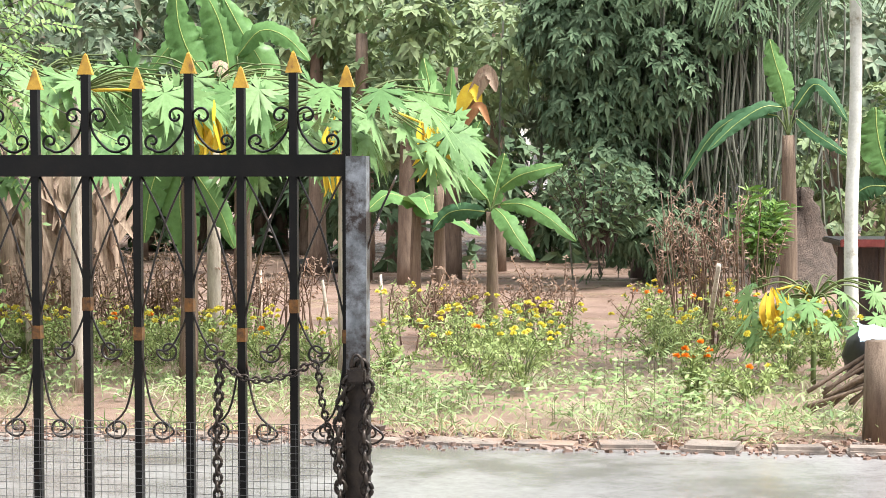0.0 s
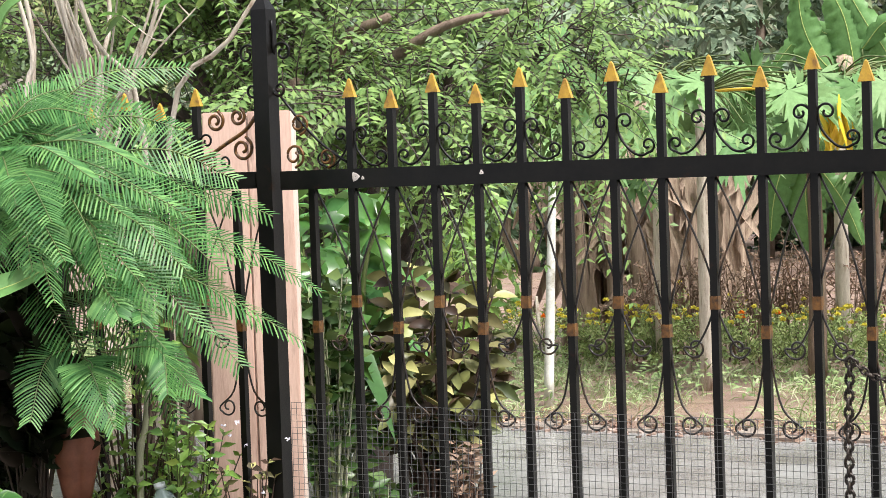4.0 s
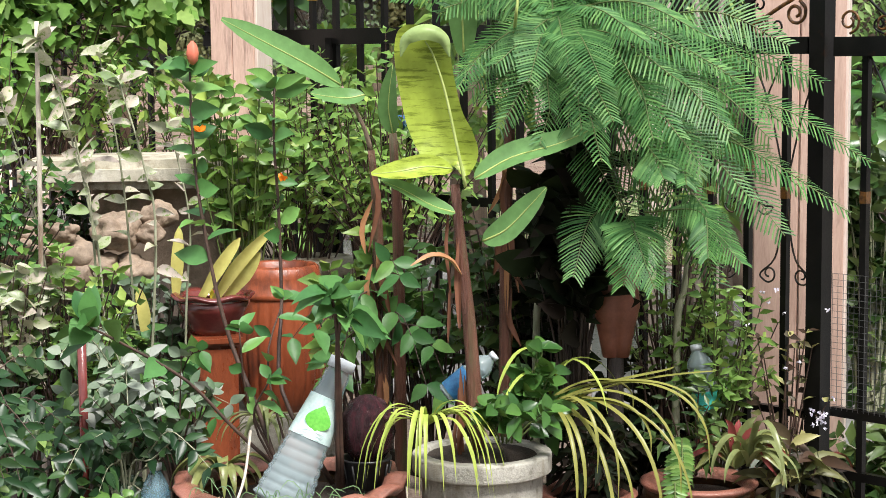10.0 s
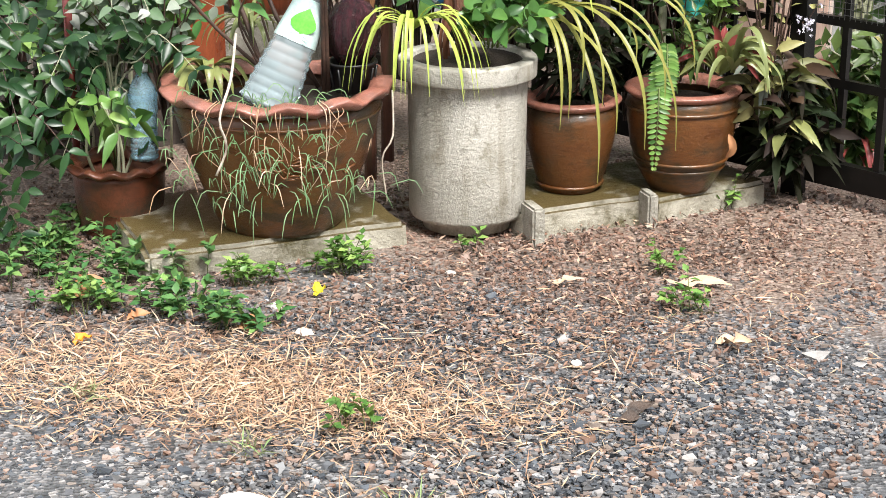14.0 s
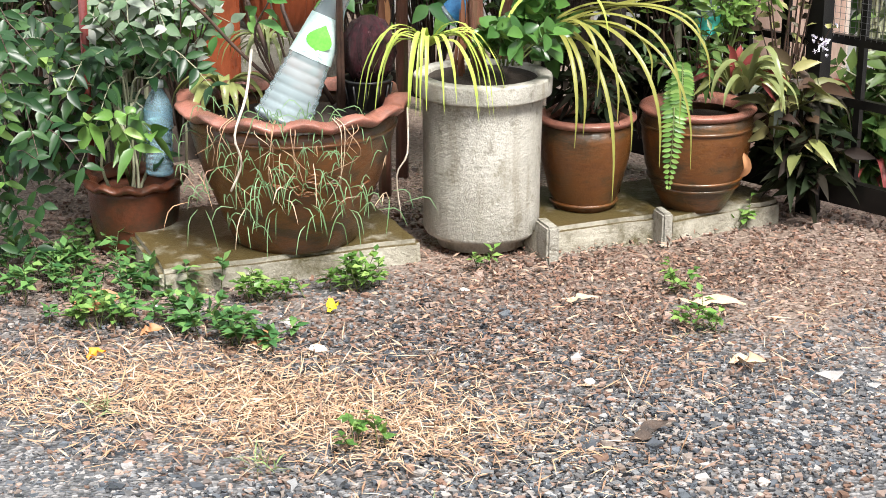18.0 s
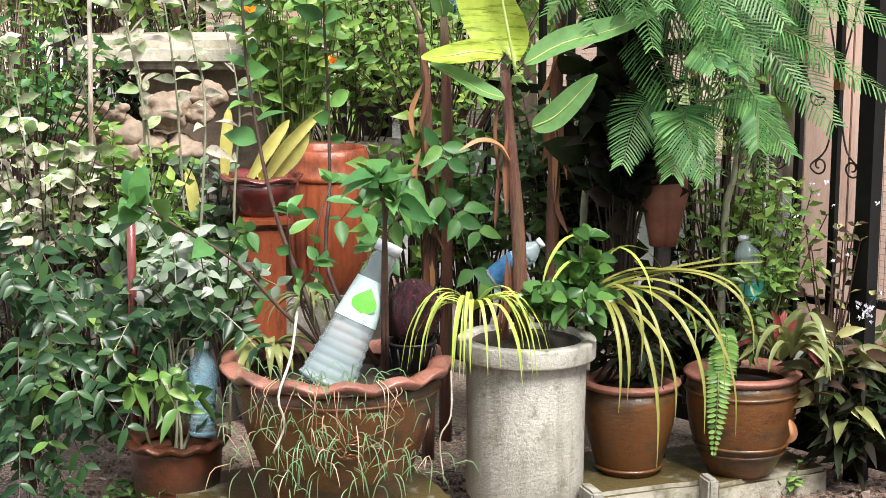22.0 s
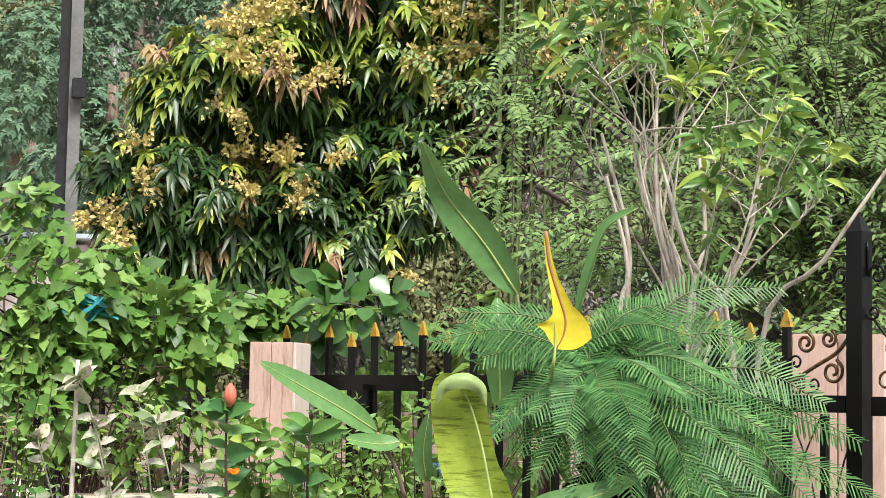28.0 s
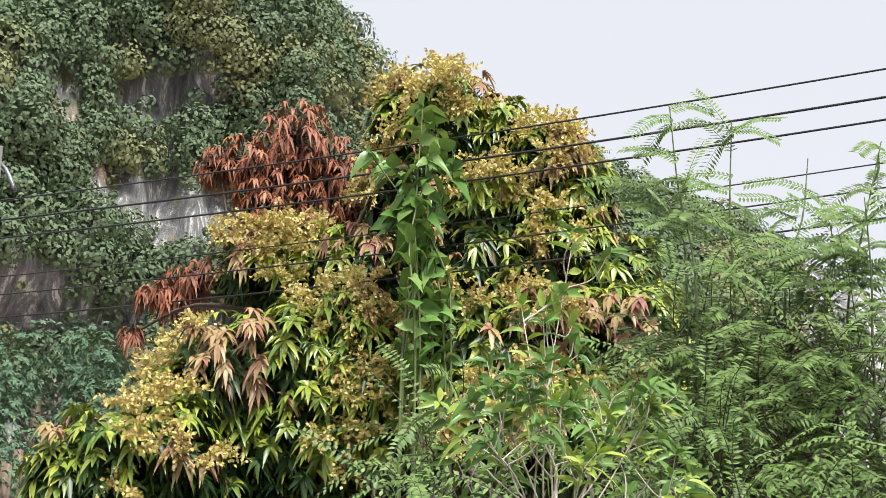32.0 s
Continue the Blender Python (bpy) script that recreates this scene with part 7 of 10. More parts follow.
# ---- undergrowth between the pots and the fence ----
UG = (((-1.578, 5.685, 1.268), (0.35, 0.2, 0.4), 60, 0.04, 0.014, L_MID, "tangled green undergrowth by the stone table", 12), ((-1.416, 5.211, 1.071), (0.3, 0.2, 0.2), 44, 0.05, 0.024, L_HIB, "leafy undergrowth before the rocks", 9),
      ((-0.526, 6.378, 1.355), (0.2, 0.2, 0.2), 50, 0.045, 0.012, L_BRIGHT, "fine-leaved light green shrub by the fence", 14), ((-0.567, 6.174, 1.144), (0.35, 0.2, 0.3), 50, 0.06, 0.03, L_MID, "green shrub behind the jar", 8),
      ((-0.282, 5.292, 0.759), (0.2, 0.18, 0.24), 34, 0.07, 0.04, L_MID, "dark broad-leaved shrub behind the pots", 6), ((-0.081, 5.349, 0.766), (0.22, 0.18, 0.26), 34, 0.07, 0.04, L_DARK, "dark broad-leaved shrub behind the concrete planter", 6),
      # The shrub under the feathery branches has shade in its leaf colour.
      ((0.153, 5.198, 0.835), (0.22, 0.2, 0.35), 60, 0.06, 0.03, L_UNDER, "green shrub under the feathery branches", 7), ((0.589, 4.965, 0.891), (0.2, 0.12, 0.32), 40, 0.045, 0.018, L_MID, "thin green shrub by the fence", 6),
      ((-0.195, 5.897, 1.237), (0.4, 0.3, 0.35), 60, 0.05, 0.02, L_MID, "light shrub along the fence", 9), ((-0.993, 5.104, 0.580), (0.2, 0.15, 0.14), 34, 0.06, 0.034, L_HIB, "leafy shrub round the pot stand", 8),
      ((0.735, 4.996, 0.726), (0.2, 0.15, 0.25), 36, 0.045, 0.018, L_MID, "thin-stemmed shrub beside the pillar", 6), ((-0.312, 5.992, 1.215), (0.2, 0.2, 0.3), 40, 0.06, 0.03, L_MID, "green shrub along the fence", 7),
      # The last bush here has the shade below the tabletop in its colour.
      ((-1.491, 6.429, 1.526), (0.45, 0.2, 0.3), 60, 0.05, 0.016, L_MID, "tall grassy undergrowth beside the table", 9), ((-1.1, 6.66, 1.22), (0.6, 0.12, 0.26), 80, 0.07, 0.012, L_MID, "tangled grassy undergrowth behind the stone table", 10), ((-1.079, 4.831, 0.812), (0.25, 0.15, 0.2), 44, 0.05, 0.028, L_MID, "green shrub behind the small pot", 8), ((-1.364, 6.478, 0.913), (0.42, 0.1, 0.2), 90, 0.06, 0.026, L_SHADE, "undergrowth below the stone tabletop, shade in its leaf colour", 9))
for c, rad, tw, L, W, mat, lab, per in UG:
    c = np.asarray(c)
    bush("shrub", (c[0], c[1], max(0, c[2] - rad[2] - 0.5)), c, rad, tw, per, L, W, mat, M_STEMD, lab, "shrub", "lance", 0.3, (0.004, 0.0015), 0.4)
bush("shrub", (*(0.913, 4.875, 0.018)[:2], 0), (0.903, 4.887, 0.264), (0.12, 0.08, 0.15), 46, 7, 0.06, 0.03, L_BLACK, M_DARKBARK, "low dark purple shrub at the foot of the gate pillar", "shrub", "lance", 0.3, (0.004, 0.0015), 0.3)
# Two bushes whose black leaves paint the deep shade behind the pots.
bush("shrub", (*(0.525, 5.073, 0.131)[:2], 0), (0.516, 5.074, 0.453), (0.28, 0.12, 0.22), 60, 7, 0.07, 0.035, L_BLACK, M_DARKBARK, "dark shrub behind the brown pots, deep shade in its colour", "shrub", "lance", 0.3, (0.004, 0.0015), 0.3)
bush("shrub", (*(0.246, 5.094, 0.651)[:2], 0), (0.250, 5.144, 0.824), (0.22, 0.12, 0.25), 60, 7, 0.07, 0.035, L_BLACK, M_DARKBARK, "dark shrub under the feathery branches, deep shade in its colour", "shrub", "lance", 0.3, (0.004, 0.0015), 0.3)
g = Geo()
g.tube([(*(0.215, 4.945, 0.676)[:2], 0), (0.215, 4.945, 0.676), (0.224, 4.945, 0.850), (0.229, 4.945, 0.977)], [0.012, 0.008], 7)
tagged(part("cut_sapling", g, M_STEMPALE), "pale green-grey stem under the feathery shrub", "sapling")
g = Geo()
g.tube([(*(0.605, 4.913, 0.646)[:2], 0), (0.605, 4.913, 0.709), (0.624, 4.911, 0.835), (0.637, 4.909, 0.945)], [0.013, 0.008], 7)
tagged(part("cut_sapling", g, M_STEMPALE), "pale mottled stem beside the clay figure", "sapling")
# Leaves darkened by colour for the shade outside the gate.
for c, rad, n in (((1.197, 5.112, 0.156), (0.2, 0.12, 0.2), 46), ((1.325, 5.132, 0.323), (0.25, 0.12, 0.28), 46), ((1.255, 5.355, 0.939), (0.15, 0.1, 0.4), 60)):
    bush("shrub", (c[0], c[1], 0), c, rad, n, 7, 0.08, 0.04, L_UNDER, M_STEMPALE, "dark-leaved shrub with pale stems outside the gate, shade in its colour", "shrub", "lance", 0.3, (0.005, 0.002), 0.3)
bush("shrub", (*(-0.718, 5.856, 0.984)[:2], 0), (-0.713, 5.857, 1.282), (0.22, 0.15, 0.2), 40, 6, 0.08, 0.04, L_MID, M_STEMG, "leafy shrub before the far fence pillar", "shrub", "blade", 0.3, (0.004, 0.0015), 0.3)
bush("variegated_shrub", (*(-0.917, 5.423, 0.504)[:2], 0), (-0.938, 5.470, 0.706), (0.16, 0.1, 0.16), 34, 6, 0.05, 0.028, L_VARIG, M_STEMD, "grey-green shrub beside the maroon bowl's stand", "shrub", "blade", 0.3, (0.004, 0.0015), 0.3)
# tall stick, dry red stalks
g = Geo()
g.tube([(-1.22, 5.11, 0), (-1.20, 5.10, 1.078), (-1.19, 5.09, 1.60)], [0.009, 0.007], 6)
tagged(part("garden_stake", g, M_PALE), "thin brown wooden garden stake", "stake")
bush("dry_stalks", (*(-1.561, 5.378, 0.940)[:2], 0), (-1.560, 5.378, 1.250), (0.15, 0.1, 0.4), 40, 10, 0.03, 0.01, L_REDBROWN, M_DEADSHEATH, "dry reddish brown weed stalks", "weeds", "lance", 0.1, (0.003, 0.001))

# ---- climbers over the fence ----
def climber(name, at, boxes, label, L, W, mat, kind="lobed", stem_mat=None, face=(-0.2, -1, 0.55)):
    """Leaves hanging shingle-wise over a tangle of stems, in rounded heaps."""
    top = thing(name, at, label, "climber")
    g, st = Geo(), Geo()
    for c, rad, n in boxes:
        c, rad = np.asarray(c, float), np.asarray(rad, float)
        d = scatter(n)
        d[:, 1] = np.where(rng.uniform(size=n) < 0.75, -np.abs(d[:, 1]), d[:, 1])
        p = c + d * rad * (1 - 0.4 * rng.uniform(0, 1, (n, 1)) ** 2) * (1 + 0.12 * np.sin(5 * d[:, :1] + 7 * d[:, 2:]))
        w = unit(d * 0.7 + rng.normal(0, 0.45, (n, 3)) + (0, -0.2, -0.45))
        f = unit(d * 0.9 + np.asarray(face) + rng.normal(0, 0.4, (n, 3)))
        g.leaves(p, w, f, L * rng.uniform(0.6, 1.2, n), W * rng.uniform(0.7, 1.2, n), 0.15, 0.1, kind)
        for k in range(max(4, n // 14)):
            a, b = c + scatter(1)[0] * rad * 0.6, c + scatter(1)[0] * rad * 0.95
            st.tube([a, (a + b) / 2 + rng.normal(0, 0.05, 3), b], [0.004, 0.002], 4, cap=False)
    part("foliage", g, mat, top)
    part("twigwork", st, stem_mat or M_STEMD, top)["kind"] = "stuff"
    return top


climber("fence_climber", (*(-1.440, 6.748, 1.500)[:2], 0), [((-1.659, 6.388, 1.779), (0.32, 0.25, 0.26), 430), ((-1.365, 6.662, 1.734), (0.40, 0.25, 0.2), 480), ((-1.066, 6.918, 1.792), (0.32, 0.2, 0.12), 290), ((-0.827, 6.951, 1.798), (0.2, 0.15, 0.1), 130), ((-1.872, 6.745, 2.095), (0.2, 0.2, 0.2), 120), ((-1.699, 6.274, 1.494), (0.3, 0.2, 0.25), 260), ((-1.454, 6.745, 1.929), (0.18, 0.2, 0.12), 90)], "bright green climber heaped over the iron fence", 0.09, 0.07, L_VINEB)
climber("fence_climber", (*(-1.229, 6.790, 1.376)[:2], 0), [((-1.496, 6.531, 1.457), (0.5, 0.2, 0.3), 420), ((-1.186, 6.899, 1.505), (0.2, 0.2, 0.22), 150)], "hanging tangle of thin climber stems on the fence", 0.06, 0.03, L_MID, "lance")
climber("fence_climber", (*(-0.516, 6.379, 1.798)[:2], 0), [((-0.492, 6.582, 1.849), (0.22, 0.12, 0.10), 34), ((-0.602, 6.673, 1.726), (0.08, 0.08, 0.06), 8)], "broad-leaved climber on the fence rail", 0.12, 0.085, L_DARK, "blade")
g = Geo()
for k in range(7):
    c = np.array((-1.452, 6.284, 1.808)) + (rng.normal(0, 0.06), rng.normal(0, 0.03), rng.normal(0, 0.015))
    g.ribbon([c - (0.09, 0, 0), c + (0, 0, rng.normal(0, 0.025)), c + (0.09, 0, rng.normal(0, 0.02))], 0.035, (0, -0.5, 1), 0.4, 10, 5, None, 0.15)
tagged(part("teal_net", g, surface("teal netting", (0.02, 0.22, 0.24), (0.05, 0.36, 0.36), 30, 120, 0.5, 0.3)), "crumpled teal netting caught in the climber", "netting")

# pale-stemmed shrub behind the feathery one
ps = thing("pale_stemmed_shrub", (*(0.620, 5.867, 1.644)[:2], 0), "tall sparse shrub with pale bare stems and lime leaf tips", "shrub")
foot = np.array((0.629, 5.866, 1.644))
st, lf, ly = Geo(), Geo(), Geo()
ends = [(0.329, 5.991, 2.831), (0.428, 5.884, 2.732), (0.131, 6.099, 2.813), (0.502, 5.879, 2.808), (0.287, 5.693, 2.598), (0.604, 5.768, 2.542), (0.848, 5.940, 2.787), (0.730, 6.056, 2.771), (0.977, 5.920, 2.478), (0.418, 5.985, 3.142), (0.301, 5.992, 2.940), (0.604, 6.070, 3.375), (0.748, 6.155, 2.842), (0.856, 5.939, 2.777), (1.005, 5.509, 2.147), (0.842, 5.638, 2.340), (0.962, 5.720, 2.317), (0.706, 5.555, 2.291), (0.193, 6.197, 2.659), (0.962, 5.922, 2.465), (0.479, 5.780, 3.028)]
hub = np.array((0.533, 5.876, 2.277))
for i, e in enumerate(ends):
    e = np.asarray(e)
    if i < 14:
        path = [foot, np.array((0.591, 5.870, 1.940)) + rng.normal(0, 0.03, 3), hub + rng.normal(0, 0.05, 3), (hub + e) / 2 + rng.normal(0, 0.04, 3), e]
    else:
        path = [foot + rng.normal(0, 0.05, 3), (foot + e) / 2 + rng.normal(0, 0.06, 3), e]
    g = Geo()
    g.tube(path, [0.007, 0.0045, 0.003, 0.0018], 6, cap=False)
    part("stem", g, M_PALE, ps)
    twig_leaves(ly if i % 2 else lf, path[-2:], 7, 0.11, 0.028, 0.3, "blade", 0.5, 0.8, tip=5)
    for k in range(5):
        q = path[-2] + (e - path[-2]) * rng.uniform(0.1, 0.9)
        q2 = q + scatter(1)[0] * (0.16, 0.1, 0.1) + (0, 0, 0.13)
        st.tube([q, (q + q2) / 2 + rng.normal(0, 0.02, 3), q2], [0.003, 0.0015], 4, cap=False)
        twig_leaves(lf if k else ly, [q, q2], 3, 0.09, 0.026, 0.3, "blade", 0.6, 0.8, tip=4)
for k in range(7):
    b = foot + (rng.uniform(-0.25, 0.35), rng.normal(0, 0.1), 0)
    e = b + (rng.normal(0, 0.15), rng.normal(0, 0.1), rng.uniform(0.5, 1.0))
    st.tube([b * (1, 1, 0), b, (b + e) / 2 + rng.normal(0, 0.03, 3), e], [0.012, 0.006], 5, cap=False)
st.tube([foot * (1, 1, 0), foot], [0.03, 0.02], 8)
part("twigwork", st, M_PALE, ps, "pale grey-brown bare twigs")
part("foliage", lf, L_BRIGHT, ps)
part("young_foliage", ly, L_STRAP, ps, "lime young leaves")

# ---- mango tree behind the fence ----
def lobe_points(c, rad, n, inner=0.35):
    d = scatter(n)
    k = 1 + 0.16 * np.sin(4 * d[:, :1] + c[0] * 3) * np.sin(5 * d[:, 2:] + c[2] * 2) + rng.normal(0, 0.06, (n, 1))
    return np.asarray(c) + d * rad * k * (1 - inner * rng.uniform(0, 1, (n, 1)) ** 2), d


def whorls(geo, p, d, per, L, W, droop=0.55, kind="lance", spread=0.9):
    """Rosettes of drooping leaves at twig tips."""
    n = len(p)
    ax = unit(d + (0, 0, 0.4) + rng.normal(0, 0.25, (n, 3)))
    a = (np.arange(per)[None] * (2 * math.pi / per) + rng.uniform(0, 6.28, (n, 1)) + rng.normal(0, 0.25, (n, per)))
    s = unit(np.cross(ax, (0.3, 0.1, 1.0)))
    u = np.cross(s, ax)
    w = ax[:, None] * 0.45 + spread * (np.cos(a)[..., None] * s[:, None] + np.sin(a)[..., None] * u[:, None])
    w = w.reshape(-1, 3)
    f = unit(w * 0.25 + np.repeat(ax, per, 0) + (0, -0.35, 0.6))
    geo.leaves(np.repeat(p, per, 0), w, f, L * rng.uniform(0.6, 1.15, n * per), W, droop * rng.uniform(0.5, 1.4, n * per), 0.15, kind)


def panicles(geo, p, d, spikes=9, L=0.2, beads=13):
    """Sprays of blossom: a fan of spikes, each set thickly with tiny flowers."""
    n = len(p)
    ax = unit(d * 0.8 + (0, -0.35, 0.5) + rng.normal(0, 0.25, (n, 3)))
    w = unit(ax[:, None] * 0.9 + scatter(n * spikes).reshape(n, spikes, 3) * 0.8)
    f = np.linspace(0.15, 1, beads)
    o = p[:, None, None] + w[:, :, None] * (f * L)[None, None, :, None] * rng.uniform(0.7, 1.15, (n, spikes, 1, 1))
    o[..., 2] -= 0.05 * f ** 2
    m = n * spikes * beads
    q = unit(scatter(m) + np.repeat(w.reshape(-1, 3), beads, 0) * 0.7)
    geo.leaves(o.reshape(-1, 3), q, scatter(m) + (0, -0.5, 0.5), np.tile(0.055 * (1.15 - 0.6 * f), n * spikes), 0.026, 0.1, 0.1, "scale")


MBASE = np.array((-1.618, 13.100, 1.109)) * (1, 1, 0)
mango = thing("mango_tree", tuple(MBASE), "large mango tree in cream blossom with bronze young leaves", "tree")
UPPER = [((0.322, 12.896, 6.54), 0.39), ((0.716, 12.88, 6.38), 0.31), ((-0.005, 12.9, 6.487), 0.24), ((1.084, 12.854, 6.148), 0.35), ((1.318, 12.832, 5.918), 0.33), ((0.591, 12.886, 5.558), 0.53), ((1.145, 12.849, 5.514), 0.43), ((0.071, 12.9, 5.912), 0.37), ((1.606, 12.8, 5.287), 0.35)]
MIDDLE = [((-0.304, 13.096, 5.332), 0.44), ((-0.832, 13.274, 5.373), 0.38), ((-1.137, 13.251, 5.405), 0.27), ((-1.155, 12.447, 4.41), 0.40), ((-0.761, 12.477, 4.591), 0.34), ((-0.361, 12.495, 4.751), 0.32), ((-0.189, 12.499, 4.4), 0.44), ((-1.46, 12.414, 4.191), 0.30), ((1.71, 12.383, 4.702), 0.40), ((1.388, 12.423, 4.622), 0.49), ((0.985, 12.461, 4.623), 0.53), ((0.538, 12.488, 4.663), 0.51), ((1.859, 12.361, 4.245), 0.34), ((1.183, 12.444, 4.086), 0.57)]
LOWER = [((-1.928, 12.047, 3.672), 0.37), ((-2.252, 11.99, 3.54), 0.25), ((-1.556, 12.1, 3.727), 0.37), ((-1.106, 12.652, 3.879), 0.44), ((-0.543, 12.588, 4.0), 0.50), ((0.062, 12.5, 3.994), 0.51), ((0.609, 12.185, 3.902), 0.54)] + [((-2.221, 11.996, 2.923), 0.41), ((-2.538, 11.933, 2.988), 0.29), ((-1.839, 12.061, 2.704), 0.46), ((-1.266, 12.134, 2.681), 0.46), ((-2.377, 11.966, 2.571), 0.35), ((-1.641, 12.089, 2.4), 0.37), ((-0.994, 12.159, 2.532), 0.41), ((-2.018, 12.032, 2.39), 0.35), ((-0.539, 12.188, 2.97), 0.42)]
lf, lo, ly, pn, br = Geo(), Geo(), Geo(), Geo(), Geo()
fork = MBASE + (0.2, 0, 2.2)
INNER = [((-0.809, 12.674, 3.311), 0.44), ((-1.293, 12.634, 3.339), 0.44), ((-1.618, 12.597, 3.533), 0.34), ((-0.491, 12.691, 3.646), 0.40), ((-0.161, 12.699, 3.324), 0.40)]
for c, r in UPPER + MIDDLE + LOWER + INNER:
    c = np.asarray(c)
    n = int(400 * r * r) + 40
    p, d = lobe_points(c, r * 0.95, n, 0.3)
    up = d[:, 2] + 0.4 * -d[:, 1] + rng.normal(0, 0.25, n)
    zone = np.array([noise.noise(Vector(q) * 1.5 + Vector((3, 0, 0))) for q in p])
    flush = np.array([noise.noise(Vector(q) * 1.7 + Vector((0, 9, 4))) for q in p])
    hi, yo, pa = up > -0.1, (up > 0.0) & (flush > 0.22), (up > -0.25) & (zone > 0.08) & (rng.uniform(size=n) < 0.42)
    # Low lobes turn mostly dark: shade of the crown above, put in by colour.
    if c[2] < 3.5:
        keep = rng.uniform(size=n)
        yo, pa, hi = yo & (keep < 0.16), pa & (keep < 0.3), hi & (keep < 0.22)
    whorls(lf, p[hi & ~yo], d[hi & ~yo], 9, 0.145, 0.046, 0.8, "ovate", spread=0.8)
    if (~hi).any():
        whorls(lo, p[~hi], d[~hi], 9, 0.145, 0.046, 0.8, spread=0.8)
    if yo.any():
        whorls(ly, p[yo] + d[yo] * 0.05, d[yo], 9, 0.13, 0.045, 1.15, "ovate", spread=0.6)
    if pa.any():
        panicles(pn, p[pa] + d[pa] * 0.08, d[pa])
    # Inner leaves all take the darkened, shaded green.
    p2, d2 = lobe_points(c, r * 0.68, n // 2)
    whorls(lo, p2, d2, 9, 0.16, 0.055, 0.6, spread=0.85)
    br.tube([fork, (fork + c) / 2 + rng.normal(0, 0.2, 3), c], [0.05, 0.03, 0.012], 6, cap=False)
    for q in p[:: max(1, n // 18)]:
        br.tube([c, (c + q) / 2 + rng.normal(0, 0.05, 3), q], [0.02, 0.006], 4, cap=False)
part("foliage", lf, L_MANGO, mango)
part("shaded_foliage", lo, L_MANGOD, mango, "darker green leaves, shade set in their colour")
part("young_foliage", ly, L_MANGOY, mango, "drooping bronze young leaves")
part("blossom", pn, L_PANICLE, mango, "cream yellow blossom sprays")
g = Geo()
g.tube([MBASE, MBASE + (0.05, 0, 1.1), fork], [0.2, 0.16, 0.13], 10)
part("trunk", g, M_BARK, mango)
part("branchwork", br, M_BARK, mango)
dead = Geo()
db = Geo()
for c, r in [((-0.879, 13.371, 6.503), 0.32), ((-0.557, 13.388, 6.254), 0.26), ((-1.226, 13.344, 6.27), 0.25), ((-1.455, 13.321, 6.256), 0.16), ((-0.77, 13.378, 5.962), 0.31), ((-0.413, 13.394, 5.905), 0.22), ((-1.101, 13.355, 5.923), 0.25), ((-1.594, 13.305, 5.32), 0.20), ((-1.758, 13.284, 5.175), 0.14), ((-1.94, 13.259, 5.164), 0.07), ((-2.046, 13.243, 4.835), 0.07), ((-0.957, 13.366, 6.189), 0.25)]:
    c = np.asarray(c)
    n = int(300 * r) + 8
    p, d = lobe_points(c, r, n, 0.8)
    whorls(dead, p, d, 6, 0.085, 0.03, 1.4, spread=0.7)
    root = np.array((-0.897, 13.169, 4.982))
    db.tube([root, (root + c) / 2 + rng.normal(0, 0.1, 3), c], [0.03, 0.008], 5, cap=False)
    for q in p[::2]:
        db.tube([c + rng.normal(0, 0.04, 3), (c + q) / 2, q], [0.01, 0.004], 4, cap=False)
part("dead_foliage", dead, L_DEAD, mango, "dead red-brown leaves on one bough")
part("dead_limb", db, M_DARKBARK, mango)

# climber up the mango
cv = thing("tree_climber", tuple(MBASE + (0.6, -1.2, 0)), "bright broad-leaved climber running up the mango tree", "climber")
st, lf = Geo(), Geo()
for k in range(9):
    a = np.array((0.144, 11.699, 4.299)) + (rng.normal(0, 0.2), rng.normal(0, 0.1), 0)
    b = np.array((0.143, 11.899, 5.74)) + (rng.normal(0, 0.2), rng.normal(0, 0.1), rng.normal(0, 0.2))
    path = [a * (1, 1, 0.3), a, (a + b) / 2 + rng.normal(0, 0.1, 3), b]
    st.tube(path, [0.012, 0.005], 5, cap=False)
    twig_leaves(lf, path[1:], 20, 0.2, 0.12, 0.6, "ovate", 0.0, 1.0, tip=4)
part("stem_tangle", st, M_STEMG, cv)
part("foliage", lf, L_BRIGHT, cv)


